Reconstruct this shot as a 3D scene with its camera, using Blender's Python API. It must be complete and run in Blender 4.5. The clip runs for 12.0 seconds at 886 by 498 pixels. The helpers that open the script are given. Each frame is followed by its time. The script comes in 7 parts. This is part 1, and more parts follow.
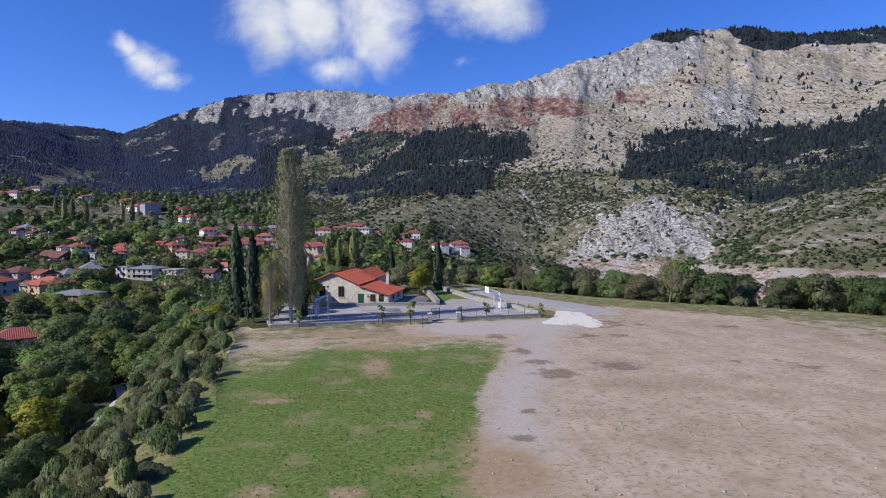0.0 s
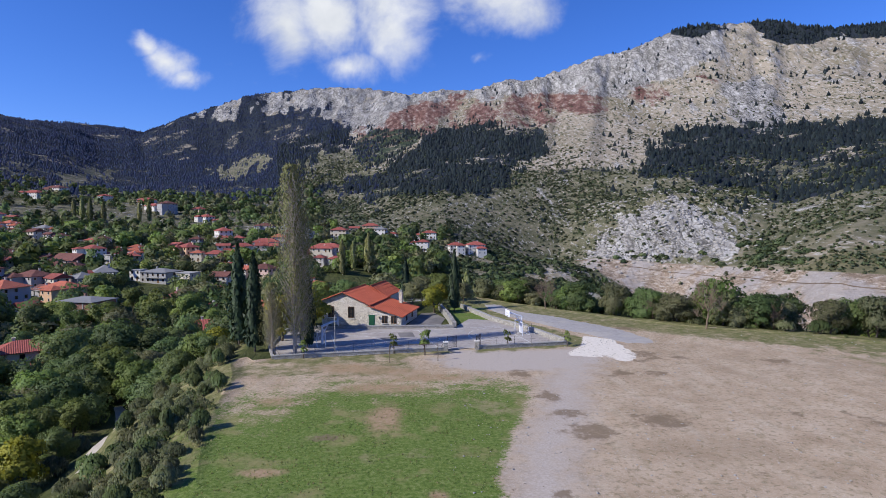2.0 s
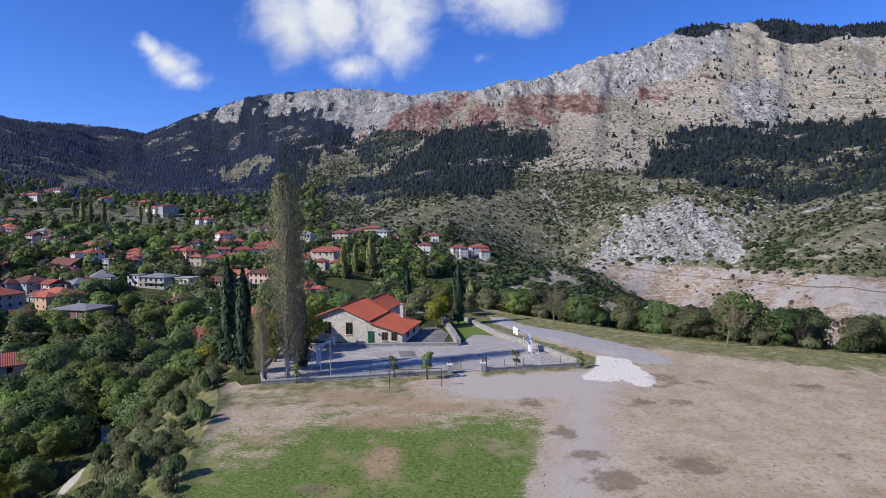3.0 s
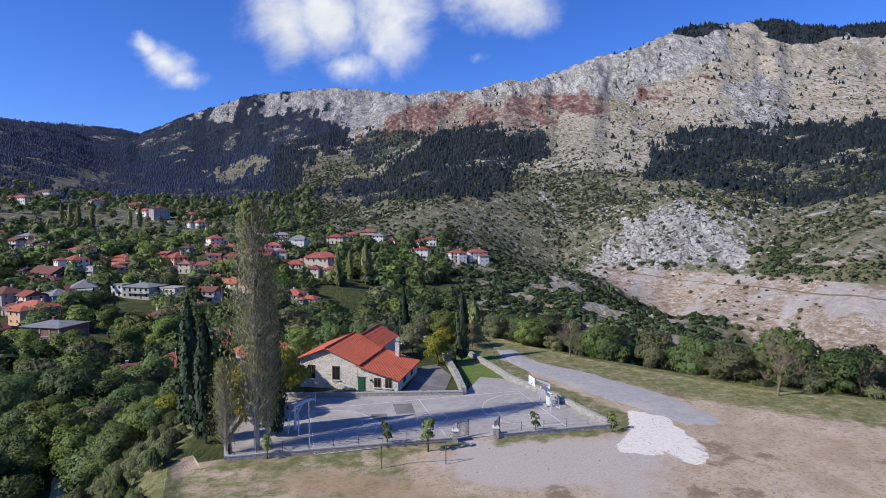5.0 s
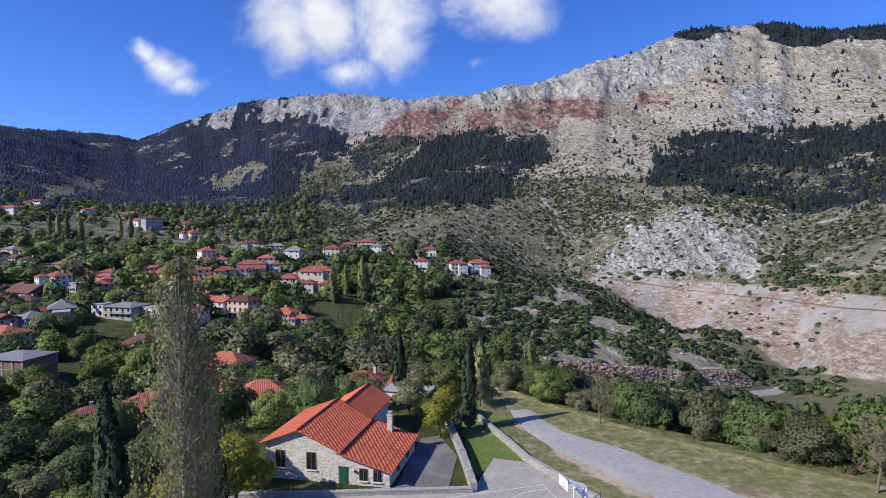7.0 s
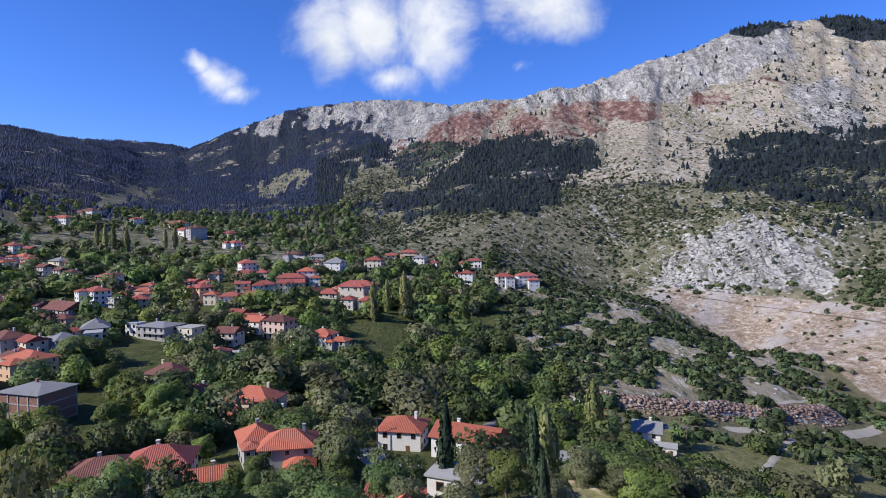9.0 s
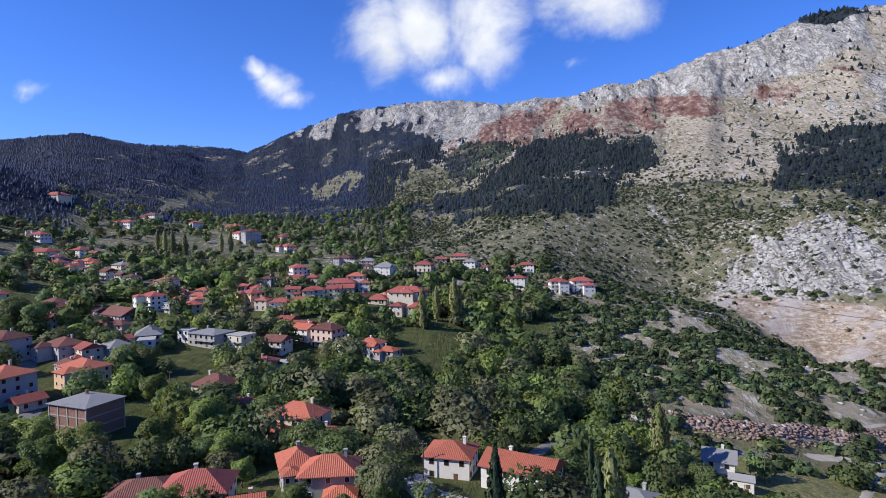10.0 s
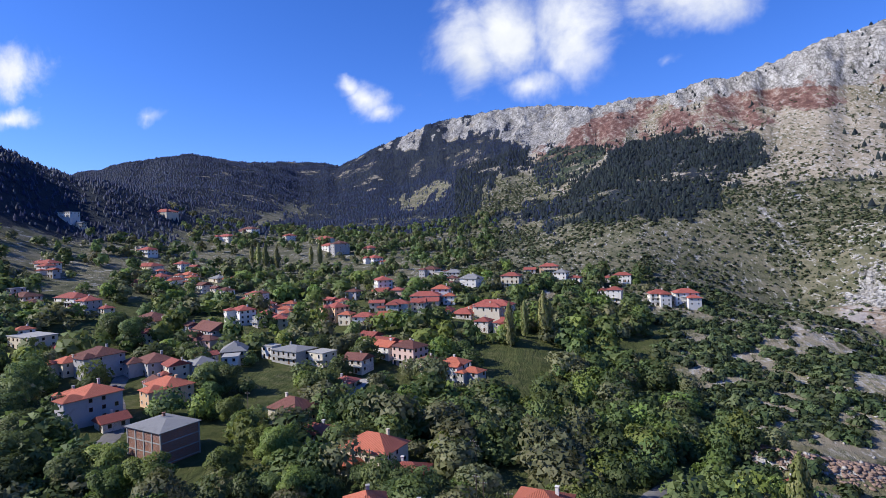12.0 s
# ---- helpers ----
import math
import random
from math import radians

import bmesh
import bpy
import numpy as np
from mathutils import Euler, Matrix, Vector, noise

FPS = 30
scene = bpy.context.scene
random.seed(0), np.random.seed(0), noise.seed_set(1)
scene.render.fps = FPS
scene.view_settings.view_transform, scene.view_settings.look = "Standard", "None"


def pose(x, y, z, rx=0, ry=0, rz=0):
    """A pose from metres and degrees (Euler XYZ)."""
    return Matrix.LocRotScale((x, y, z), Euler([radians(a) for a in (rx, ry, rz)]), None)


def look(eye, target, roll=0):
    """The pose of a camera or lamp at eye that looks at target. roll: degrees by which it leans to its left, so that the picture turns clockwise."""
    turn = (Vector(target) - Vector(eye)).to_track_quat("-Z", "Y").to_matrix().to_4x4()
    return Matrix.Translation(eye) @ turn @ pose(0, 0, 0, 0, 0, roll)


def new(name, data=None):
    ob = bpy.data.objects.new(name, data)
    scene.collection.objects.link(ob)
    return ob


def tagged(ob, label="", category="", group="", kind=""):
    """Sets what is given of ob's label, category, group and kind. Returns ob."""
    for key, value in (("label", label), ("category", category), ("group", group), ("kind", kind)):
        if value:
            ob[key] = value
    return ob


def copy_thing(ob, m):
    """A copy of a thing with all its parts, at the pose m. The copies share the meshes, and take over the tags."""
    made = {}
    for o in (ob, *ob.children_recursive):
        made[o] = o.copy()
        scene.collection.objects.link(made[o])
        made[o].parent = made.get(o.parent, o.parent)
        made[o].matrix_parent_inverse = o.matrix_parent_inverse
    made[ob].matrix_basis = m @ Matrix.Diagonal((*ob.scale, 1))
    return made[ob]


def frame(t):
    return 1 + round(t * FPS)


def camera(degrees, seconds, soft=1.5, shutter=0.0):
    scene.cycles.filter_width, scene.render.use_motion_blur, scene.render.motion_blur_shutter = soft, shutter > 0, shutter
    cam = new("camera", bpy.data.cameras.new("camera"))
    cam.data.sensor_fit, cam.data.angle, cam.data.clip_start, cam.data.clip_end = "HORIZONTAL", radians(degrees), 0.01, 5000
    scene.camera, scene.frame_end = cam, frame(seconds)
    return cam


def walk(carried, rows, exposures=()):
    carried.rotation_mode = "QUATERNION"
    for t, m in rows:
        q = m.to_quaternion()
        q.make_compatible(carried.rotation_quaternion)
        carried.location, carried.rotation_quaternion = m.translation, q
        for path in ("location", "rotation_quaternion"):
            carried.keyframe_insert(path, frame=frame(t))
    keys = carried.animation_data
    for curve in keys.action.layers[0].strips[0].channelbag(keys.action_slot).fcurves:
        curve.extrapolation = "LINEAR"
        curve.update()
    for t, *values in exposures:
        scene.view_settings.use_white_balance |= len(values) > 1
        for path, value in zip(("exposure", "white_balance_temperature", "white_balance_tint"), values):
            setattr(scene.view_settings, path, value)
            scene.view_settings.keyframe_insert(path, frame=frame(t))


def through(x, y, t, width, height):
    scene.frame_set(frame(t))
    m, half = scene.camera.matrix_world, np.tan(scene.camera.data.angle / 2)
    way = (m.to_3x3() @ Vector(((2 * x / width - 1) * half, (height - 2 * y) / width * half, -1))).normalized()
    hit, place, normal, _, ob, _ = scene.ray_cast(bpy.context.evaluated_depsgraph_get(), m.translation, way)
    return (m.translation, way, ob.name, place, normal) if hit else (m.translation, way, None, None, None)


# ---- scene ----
cam = camera(75.2, 12.0, soft=0.7)
PATH = [
    (0, (0.287, 0.643, 15.186), (0.422, 2.636, 15.09), -0.1),
    (0.5, (0.363, 1.917, 16.013), (0.489, 3.91, 15.911), -0.1),
    (1, (0.478, 3.606, 16.754), (0.585, 5.601, 16.648), -0.1),
    (1.5, (0.551, 5.657, 17.538), (0.64, 7.652, 17.429), -0.1),
    (2, (0.661, 8.144, 18.476), (0.74, 10.14, 18.369), -0.1),
    (2.5, (0.778, 10.869, 19.329), (0.85, 12.865, 19.223), -0.2),
    (3, (0.761, 13.867, 20.081), (0.831, 15.863, 19.976), -0.2),
    (4.8, (0.56, 25.718, 23.507), (0.637, 27.714, 23.4), -0.2),
    (5, (0.475, 27.319, 23.803), (0.556, 29.315, 23.697), -0.2),
    (5.5, (0.506, 31.423, 24.953), (0.59, 33.418, 24.847), -0.2),
    (6, (0.579, 35.603, 26.121), (0.667, 37.599, 26.016), -0.3),
    (6.5, (0.703, 39.846, 27.347), (0.783, 41.842, 27.248), -0.5),
    (7, (0.857, 44.392, 28.408), (0.939, 46.388, 28.317), -0.5),
    (7.2, (0.926, 46.396, 28.672), (1.009, 48.392, 28.585), -0.7),
    (9, (-0.216, 66.161, 33.765), (-0.284, 68.159, 33.69), -0.6),
    (9.5, (-0.137, 71.109, 35.424), (-0.319, 73.099, 35.349), -0.8),
    (10, (-0.232, 76.297, 36.634), (-0.478, 78.281, 36.561), -0.9),
    (10.5, (-0.68, 81.365, 37.456), (-0.967, 83.343, 37.39), -1.0),
    (11, (-0.952, 86.06, 37.941), (-1.287, 88.031, 37.881), -1.2),
    (11.5, (-1.089, 90.107, 38.153), (-1.505, 92.062, 38.102), -1.6),
    (12, (-1.515, 93.776, 38.296), (-2.062, 95.699, 38.258), -1.9),
]
walk(cam, [(t, look(eye, target, roll)) for t, eye, target, roll in PATH],
     [(0.0, 0.06), (3.0, 0.09), (6.0, 0.15), (9.0, 0.27), (12.0, 0.33)])

# ---------------------------------------------------------------- light
SUN_BEARING, SUN_HEIGHT = 248.0, 36.0
sun = new("sun", bpy.data.lights.new("sun", "SUN"))
sun.data.energy, sun.data.angle, sun.data.color = 4.6, radians(0.53), (1.0, 0.95, 0.87)
_b, _h = radians(SUN_BEARING), radians(SUN_HEIGHT)
sun.matrix_world = look((0, 0, 200), (-math.sin(_b) * math.cos(_h) * 100, -math.cos(_b) * math.cos(_h) * 100, 200 - math.sin(_h) * 100))


class Graph:
    """A node tree with short ways to add nodes."""

    def __init__(self, tree):
        self.tree = tree

    def add(self, kind, **settings):
        node = self.tree.nodes.new(kind)
        for key, value in settings.items():
            setattr(node, key, value)
        return node

    def feed(self, socket, value):
        if isinstance(value, bpy.types.NodeSocket):
            self.tree.links.new(value, socket)
        else:
            socket.default_value = value

    def math(self, op, a, b=0.0, clamp=False):
        node = self.add("ShaderNodeMath", operation=op, use_clamp=clamp)
        self.feed(node.inputs[0], a), self.feed(node.inputs[1], b)
        return node.outputs[0]

    def vec(self, op, a, b=(0, 0, 0), out=0):
        node = self.add("ShaderNodeVectorMath", operation=op)
        self.feed(node.inputs[0], a), self.feed(node.inputs[1], b)
        return node.outputs[out]

    def noise(self, scale, detail=4.0, rough=0.55, vector=None, distortion=0.0):
        node = self.add("ShaderNodeTexNoise")
        node.inputs["Scale"].default_value, node.inputs["Detail"].default_value = scale, detail
        node.inputs["Roughness"].default_value, node.inputs["Distortion"].default_value = rough, distortion
        if vector:
            self.feed(node.inputs["Vector"], vector)
        return node.outputs[0]

    def cells(self, scale, vector=None, feature="F1", out="Distance"):
        node = self.add("ShaderNodeTexVoronoi", feature=feature)
        node.inputs["Scale"].default_value = scale
        if vector:
            self.feed(node.inputs["Vector"], vector)
        return node.outputs[out]

    def span(self, value, lo, hi, a=0.0, b=1.0):
        node = self.add("ShaderNodeMapRange", interpolation_type="SMOOTHSTEP")
        for k, v in enumerate((value, lo, hi, a, b)):
            self.feed(node.inputs[k], v)
        return node.outputs[0]

    def mix(self, fac, a, b, mode="MIX"):
        node = self.add("ShaderNodeMix", data_type="RGBA", blend_type=mode)
        for socket, v in ((node.inputs[0], fac), (node.inputs[6], a), (node.inputs[7], b)):
            if isinstance(v, tuple) and len(v) == 3:
                v = (*v, 1.0)
            self.feed(socket, v)
        return node.outputs[2]

    def ramp(self, value, *stops):
        node = self.add("ShaderNodeValToRGB")
        ramp = node.color_ramp
        while len(ramp.elements) < len(stops):
            ramp.elements.new(0.5)
        for e, (p, c) in zip(ramp.elements, stops):
            e.position, e.color = p, (*c, 1.0)
        self.feed(node.inputs[0], value)
        return node.outputs[0]

    def attribute(self, name):
        return self.add("ShaderNodeAttribute", attribute_name=name).outputs["Fac"]


# The blue sky, with the few fair-weather clouds over the ridge.
world = bpy.data.worlds.new("world")
scene.world = world
world.use_nodes = True
g = Graph(world.node_tree)
back = world.node_tree.nodes["Background"]
sky = g.add("ShaderNodeTexSky", sky_type="NISHITA", sun_disc=False)
sky.sun_elevation, sky.sun_rotation = radians(SUN_HEIGHT), radians(SUN_BEARING)
sky.altitude, sky.air_density, sky.dust_density, sky.ozone_density = 900, 0.95, 0.5, 2.0
way = g.add("ShaderNodeTexCoord").outputs["Generated"]
split = g.add("ShaderNodeSeparateXYZ")
g.feed(split.inputs[0], way)
ahead = g.math("MAXIMUM", split.outputs[1], 0.05)
cu, cv = g.math("DIVIDE", split.outputs[0], ahead), g.math("DIVIDE", split.outputs[2], ahead)
flat = g.add("ShaderNodeCombineXYZ")
g.feed(flat.inputs[0], cu), g.feed(flat.inputs[1], cv)
fluff = g.noise(7.0, 9.0, 0.6, flat.outputs[0], 0.3)
warp_u = g.math("MULTIPLY", g.math("SUBTRACT", g.noise(5.0, 5.0, 0.55, flat.outputs[0]), 0.5), 0.12)
warp_v = g.math("MULTIPLY", g.math("SUBTRACT", g.noise(6.5, 5.0, 0.55, g.vec("ADD", flat.outputs[0], (3.1, 1.7, 0.4))), 0.5), 0.10)
cu, cv = g.math("ADD", cu, warp_u), g.math("ADD", cv, warp_v)
cloud = 0.0
CLOUDS = [(-0.235, 0.335, 0.085, 0.10, 1.0), (-0.165, 0.345, 0.09, 0.10, 1.0), (-0.05, 0.345, 0.11, 0.115, 1.0), (-0.115, 0.258, 0.095, 0.05, 0.8),
          (0.13, 0.375, 0.12, 0.06, 1.0), (0.10, 0.286, 0.05, 0.035, 0.4), (-0.45, 0.285, 0.04, 0.032, 0.85), (-0.425, 0.262, 0.05, 0.045, 0.95), (-0.395, 0.24, 0.05, 0.032, 0.65),
          (-1.30, 0.41, 0.15, 0.075, 1.0), (-1.30, 0.297, 0.11, 0.035, 0.9), (-0.915, 0.275, 0.055, 0.035, 0.6)]
for u0, v0, ru, rv, thick in CLOUDS:
    du = g.math("MULTIPLY", g.math("SUBTRACT", cu, u0), 1 / ru)
    dv = g.math("MULTIPLY", g.math("SUBTRACT", cv, v0), 1 / rv)
    d = g.math("SQRT", g.math("ADD", g.math("MULTIPLY", du, du), g.math("MULTIPLY", dv, dv)))
    d = g.math("SUBTRACT", thick, d)
    cloud = g.math("MAXIMUM", cloud, d) if u0 != -0.235 else d
cover = g.math("ADD", g.math("MULTIPLY", cloud, 1.05), g.math("MULTIPLY", g.math("SUBTRACT", fluff, 0.5), 2.1))
cover = g.math("MULTIPLY", g.span(cover, -0.05, 1.05), g.span(split.outputs[1], 0.05, 0.2))
shade = g.noise(5.0, 5.0, 0.6, flat.outputs[0])
puff = g.ramp(shade, (0.3, (6.2, 6.6, 7.3)), (0.62, (8.4, 8.6, 9.0)))
deep = g.add("ShaderNodeHueSaturation")
deep.inputs["Saturation"].default_value, deep.inputs["Value"].default_value = 1.1, 1.0
g.feed(deep.inputs["Color"], g.mix(1.0, sky.outputs[0], (0.79, 0.955, 1.62), "MULTIPLY"))
g.feed(back.inputs[0], g.mix(cover, deep.outputs[0], puff))
back.inputs[1].default_value = 0.1

# ---------------------------------------------------------------- materials
def surface(name, rough=0.9, specular=0.25, metal=0.0):
    m = bpy.data.materials.new(name)
    m.use_nodes = True
    g = Graph(m.node_tree)
    b = m.node_tree.nodes["Principled BSDF"]
    b.inputs["Roughness"].default_value, b.inputs["Metallic"].default_value = rough, metal
    b.inputs["Specular IOR Level"].default_value = specular
    return m, g, b


def relief(g, b, height, strength=0.5, distance=0.05):
    node = g.add("ShaderNodeBump")
    node.inputs["Strength"].default_value, node.inputs["Distance"].default_value = strength, distance
    g.feed(node.inputs["Height"], height)
    g.feed(b.inputs["Normal"], node.outputs[0])


def place(g):
    return g.add("ShaderNodeTexCoord").outputs["Object"]


def own(g):
    return g.add("ShaderNodeObjectInfo").outputs["Random"]


def coat(name, colour, vary=0.15, grain=6.0, rough=0.85, specular=0.25, metal=0.0, stain=0.25, bump=0.15):
    """Paint, render, metal or concrete: one colour with grain, stains and a slight relief."""
    m, g, b = surface(name, rough, specular, metal)
    p = place(g)
    dark = tuple(c * (1 - stain) for c in colour)
    light = tuple(min(1, c * (1 + vary)) for c in colour)
    c = g.ramp(g.noise(grain, 6, 0.6, p), (0.3, tuple(k * (1 - vary) for k in colour)), (0.7, light))
    c = g.mix(g.span(g.noise(0.45, 4, 0.6, p), 0.52, 0.75, 0, 0.7), c, dark)
    g.feed(b.inputs["Base Color"], c)
    relief(g, b, g.noise(grain * 4, 5, 0.6, p), bump, 0.02)
    return m


def leaves(name, colours, through=0.36):
    """Foliage: a tone for each clump, and each plant a little different."""
    m, g, b = surface(name, 0.6, 0.3)
    island = g.add("ShaderNodeNewGeometry").outputs["Random Per Island"]
    c = g.ramp(island, *[(k / (len(colours) - 1), c) for k, c in enumerate(colours)])
    hue = g.add("ShaderNodeHueSaturation")
    r = g.math("FRACT", g.math("ADD", own(g), g.attribute("tone")))
    g.feed(hue.inputs["Hue"], g.span(r, 0, 1, 0.485, 0.52))
    g.feed(hue.inputs["Value"], g.span(g.math("FRACT", g.math("MULTIPLY", r, 7.31)), 0, 1, 0.62, 1.2))
    g.feed(hue.inputs["Color"], c)
    g.feed(b.inputs["Base Color"], hue.outputs[0])
    t = g.add("ShaderNodeBsdfTranslucent")
    g.feed(t.inputs[0], hue.outputs[0])
    mix = g.add("ShaderNodeMixShader")
    mix.inputs[0].default_value = through
    out = m.node_tree.nodes["Material Output"]
    g.feed(mix.inputs[1], b.outputs[0]), g.feed(mix.inputs[2], t.outputs[0])
    g.feed(out.inputs[0], mix.outputs[0])
    return m


def tiles(name, colour, worn):
    """Clay roof tiles: ribs down the slope, courses across it, weathering."""
    m, g, b = surface(name, 0.8, 0.25)
    geo = g.add("ShaderNodeNewGeometry")
    side = g.vec("NORMALIZE", g.vec("CROSS_PRODUCT", geo.outputs["Normal"], (0, 0, 1)))
    along = g.vec("DOT_PRODUCT", geo.outputs["Position"], side, 1)
    split = g.add("ShaderNodeSeparateXYZ")
    g.feed(split.inputs[0], geo.outputs["Position"])
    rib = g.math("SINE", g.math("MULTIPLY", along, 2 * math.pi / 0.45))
    course = g.math("FRACT", g.math("MULTIPLY", split.outputs[2], 5.5))
    p = place(g)
    c = g.ramp(g.noise(3.0, 6, 0.7, p), (0.25, tuple(k * 0.62 for k in colour)), (0.5, colour), (0.75, worn))
    c = g.mix(g.span(g.noise(0.35, 4, 0.6, p), 0.5, 0.75, 0, 0.55), c, tuple(k * 0.55 for k in colour))
    # Shade in the troughs between the ribs, laid into the tile colour.
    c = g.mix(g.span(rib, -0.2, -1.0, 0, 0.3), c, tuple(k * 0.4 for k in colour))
    tint = g.add("ShaderNodeHueSaturation")
    g.feed(tint.inputs["Value"], g.span(own(g), 0, 1, 0.8, 1.15))
    g.feed(tint.inputs["Color"], c)
    g.feed(b.inputs["Base Color"], tint.outputs[0])
    relief(g, b, g.math("ADD", rib, g.math("MULTIPLY", course, 0.5)), 0.6, 0.06)
    return m


def masonry(name, stone, joint, size=2.6, plaster=0.0):
    """Rubble stone with pale joints."""
    m, g, b = surface(name, 0.92, 0.2)
    p = g.vec("MULTIPLY", place(g), (1.0, 1.0, 1.6))
    tone = g.add("ShaderNodeSeparateColor")
    g.feed(tone.inputs[0], g.cells(size, p, "F1", "Color"))
    edge = g.cells(size, p, "DISTANCE_TO_EDGE")
    c = g.ramp(tone.outputs[0], (0.0, tuple(k * 0.62 for k in stone)), (0.5, stone), (1.0, tuple(min(1, k * 1.35) for k in stone)))
    c = g.mix(g.noise(9, 5, 0.65, p), c, tuple(k * 0.8 for k in stone), "MIX")
    c = g.mix(g.span(edge, 0.09, 0.02), c, joint)
    if plaster:
        c = g.mix(g.span(g.noise(0.5, 4, 0.6, p), 0.62 - plaster * 0.3, 0.7 - plaster * 0.3, 0, plaster), c, joint)
    g.feed(b.inputs["Base Color"], c)
    relief(g, b, g.math("ADD", g.span(edge, 0.0, 0.12), g.math("MULTIPLY", g.noise(14, 4, 0.6, p), 0.4)), 0.7, 0.06)
    return m


MAT_WHITE = coat("white_render", (0.68, 0.655, 0.61), 0.06, 5, stain=0.2)
MAT_CREAM = coat("cream_render", (0.62, 0.55, 0.43), 0.08, 5, stain=0.25)
MAT_PINK = coat("pink_render", (0.60, 0.43, 0.36), 0.08, 5, stain=0.2)
MAT_GREY = coat("grey_render", (0.40, 0.385, 0.38), 0.08, 5, stain=0.25)
MAT_PEACH = coat("peach_render", (0.66, 0.44, 0.28), 0.08, 5, stain=0.2)
MAT_CONCRETE = coat("bare_concrete", (0.36, 0.35, 0.33), 0.15, 8, stain=0.35, bump=0.3)
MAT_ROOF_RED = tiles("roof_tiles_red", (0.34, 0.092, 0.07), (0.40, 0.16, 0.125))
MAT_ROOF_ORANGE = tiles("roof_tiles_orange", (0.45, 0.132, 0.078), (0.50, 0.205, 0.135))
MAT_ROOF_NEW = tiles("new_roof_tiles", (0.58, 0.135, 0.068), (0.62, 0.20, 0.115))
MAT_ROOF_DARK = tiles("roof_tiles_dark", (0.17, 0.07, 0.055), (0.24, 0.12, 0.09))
MAT_ROOF_GREY = coat("roof_slabs_grey", (0.22, 0.22, 0.22), 0.2, 7, stain=0.35, bump=0.3)
MAT_STONE = masonry("house_stone", (0.60, 0.54, 0.455), (0.76, 0.71, 0.63), 2.6, 0.4)
MAT_WALLSTONE = masonry("dry_stone", (0.42, 0.40, 0.36), (0.30, 0.28, 0.25), 2.2)
MAT_BRICK = masonry("hollow_brick", (0.36, 0.165, 0.115), (0.27, 0.21, 0.18), 4.5)
MAT_GLASS, _g, _b = surface("window_glass", 0.08, 0.6)
_b.inputs["Base Color"].default_value = (0.015, 0.018, 0.02, 1)
MAT_FRAME = coat("white_joinery", (0.66, 0.66, 0.64), 0.05, 9, 0.5)
MAT_WOODFRAME = coat("brown_joinery", (0.16, 0.085, 0.045), 0.2, 12, 0.6)
MAT_DOORGREEN = coat("green_door_paint", (0.02, 0.10, 0.055), 0.15, 8, 0.5)
MAT_IRON = coat("dark_iron", (0.035, 0.035, 0.04), 0.2, 12, 0.5, 0.4)
MAT_WHITEPAINT = coat("white_steel_paint", (0.76, 0.77, 0.80), 0.06, 8, 0.45, 0.4, stain=0.15)
MAT_LINE = coat("court_line_paint", (0.62, 0.62, 0.60), 0.15, 6, 0.8, stain=0.35)
MAT_BARK = coat("bark", (0.13, 0.105, 0.08), 0.35, 9, 0.95, 0.1, stain=0.4, bump=0.6)
MAT_BAREBARK = coat("pale_bark", (0.42, 0.37, 0.31), 0.25, 9, 0.95, 0.1, stain=0.3, bump=0.5)
MAT_LEAF = leaves("broad_leaves", [(0.098, 0.142, 0.046), (0.128, 0.178, 0.058), (0.165, 0.218, 0.074)])
MAT_LEAF_LIGHT = leaves("light_leaves", [(0.15, 0.205, 0.048), (0.19, 0.25, 0.06), (0.24, 0.295, 0.08)])
MAT_LEAF_DULL = leaves("dull_leaves", [(0.14, 0.152, 0.07), (0.18, 0.19, 0.09), (0.235, 0.228, 0.118)])
MAT_LEAF_YELLOW = leaves("autumn_leaves", [(0.24, 0.24, 0.03), (0.36, 0.34, 0.04), (0.46, 0.41, 0.05)])
MAT_LEAF_POPLAR = leaves("poplar_leaves", [(0.14, 0.15, 0.045), (0.22, 0.215, 0.08), (0.33, 0.30, 0.15)])
MAT_LEAF_PALE = leaves("pale_poplar_leaves", [(0.18, 0.20, 0.06), (0.27, 0.28, 0.10), (0.38, 0.36, 0.17)])
MAT_CYPRESS = leaves("cypress_leaves", [(0.02, 0.038, 0.016), (0.034, 0.058, 0.024), (0.055, 0.082, 0.032)], 0.1)
MAT_SHRUB = leaves("shrub_leaves", [(0.10, 0.14, 0.05), (0.135, 0.178, 0.062), (0.18, 0.218, 0.085)], 0.42)
MAT_BROOM = leaves("broom_leaves", [(0.16, 0.185, 0.085), (0.215, 0.235, 0.115), (0.29, 0.295, 0.165)], 0.5)
MAT_HOLM = leaves("holm_leaves", [(0.045, 0.068, 0.026), (0.072, 0.10, 0.036), (0.105, 0.135, 0.052)], 0.12)
MAT_FIR = leaves("fir_needles", [(0.009, 0.015, 0.017), (0.016, 0.025, 0.025), (0.028, 0.038, 0.034)], 0.05)
# Far firs: the blue haze of distance is put into the needle colour.
MAT_FIR_HAZE = leaves("haze_tinted_fir_needles", [(0.010, 0.018, 0.044), (0.017, 0.029, 0.066), (0.028, 0.044, 0.088)], 0.05)
MAT_SCRUB = leaves("scrub_leaves", [(0.05, 0.068, 0.03), (0.078, 0.098, 0.042), (0.115, 0.13, 0.062)], 0.1)
MAT_TWIG = coat("bare_twigs", (0.20, 0.15, 0.11), 0.2, 9, 0.95, 0.1, stain=0.2)

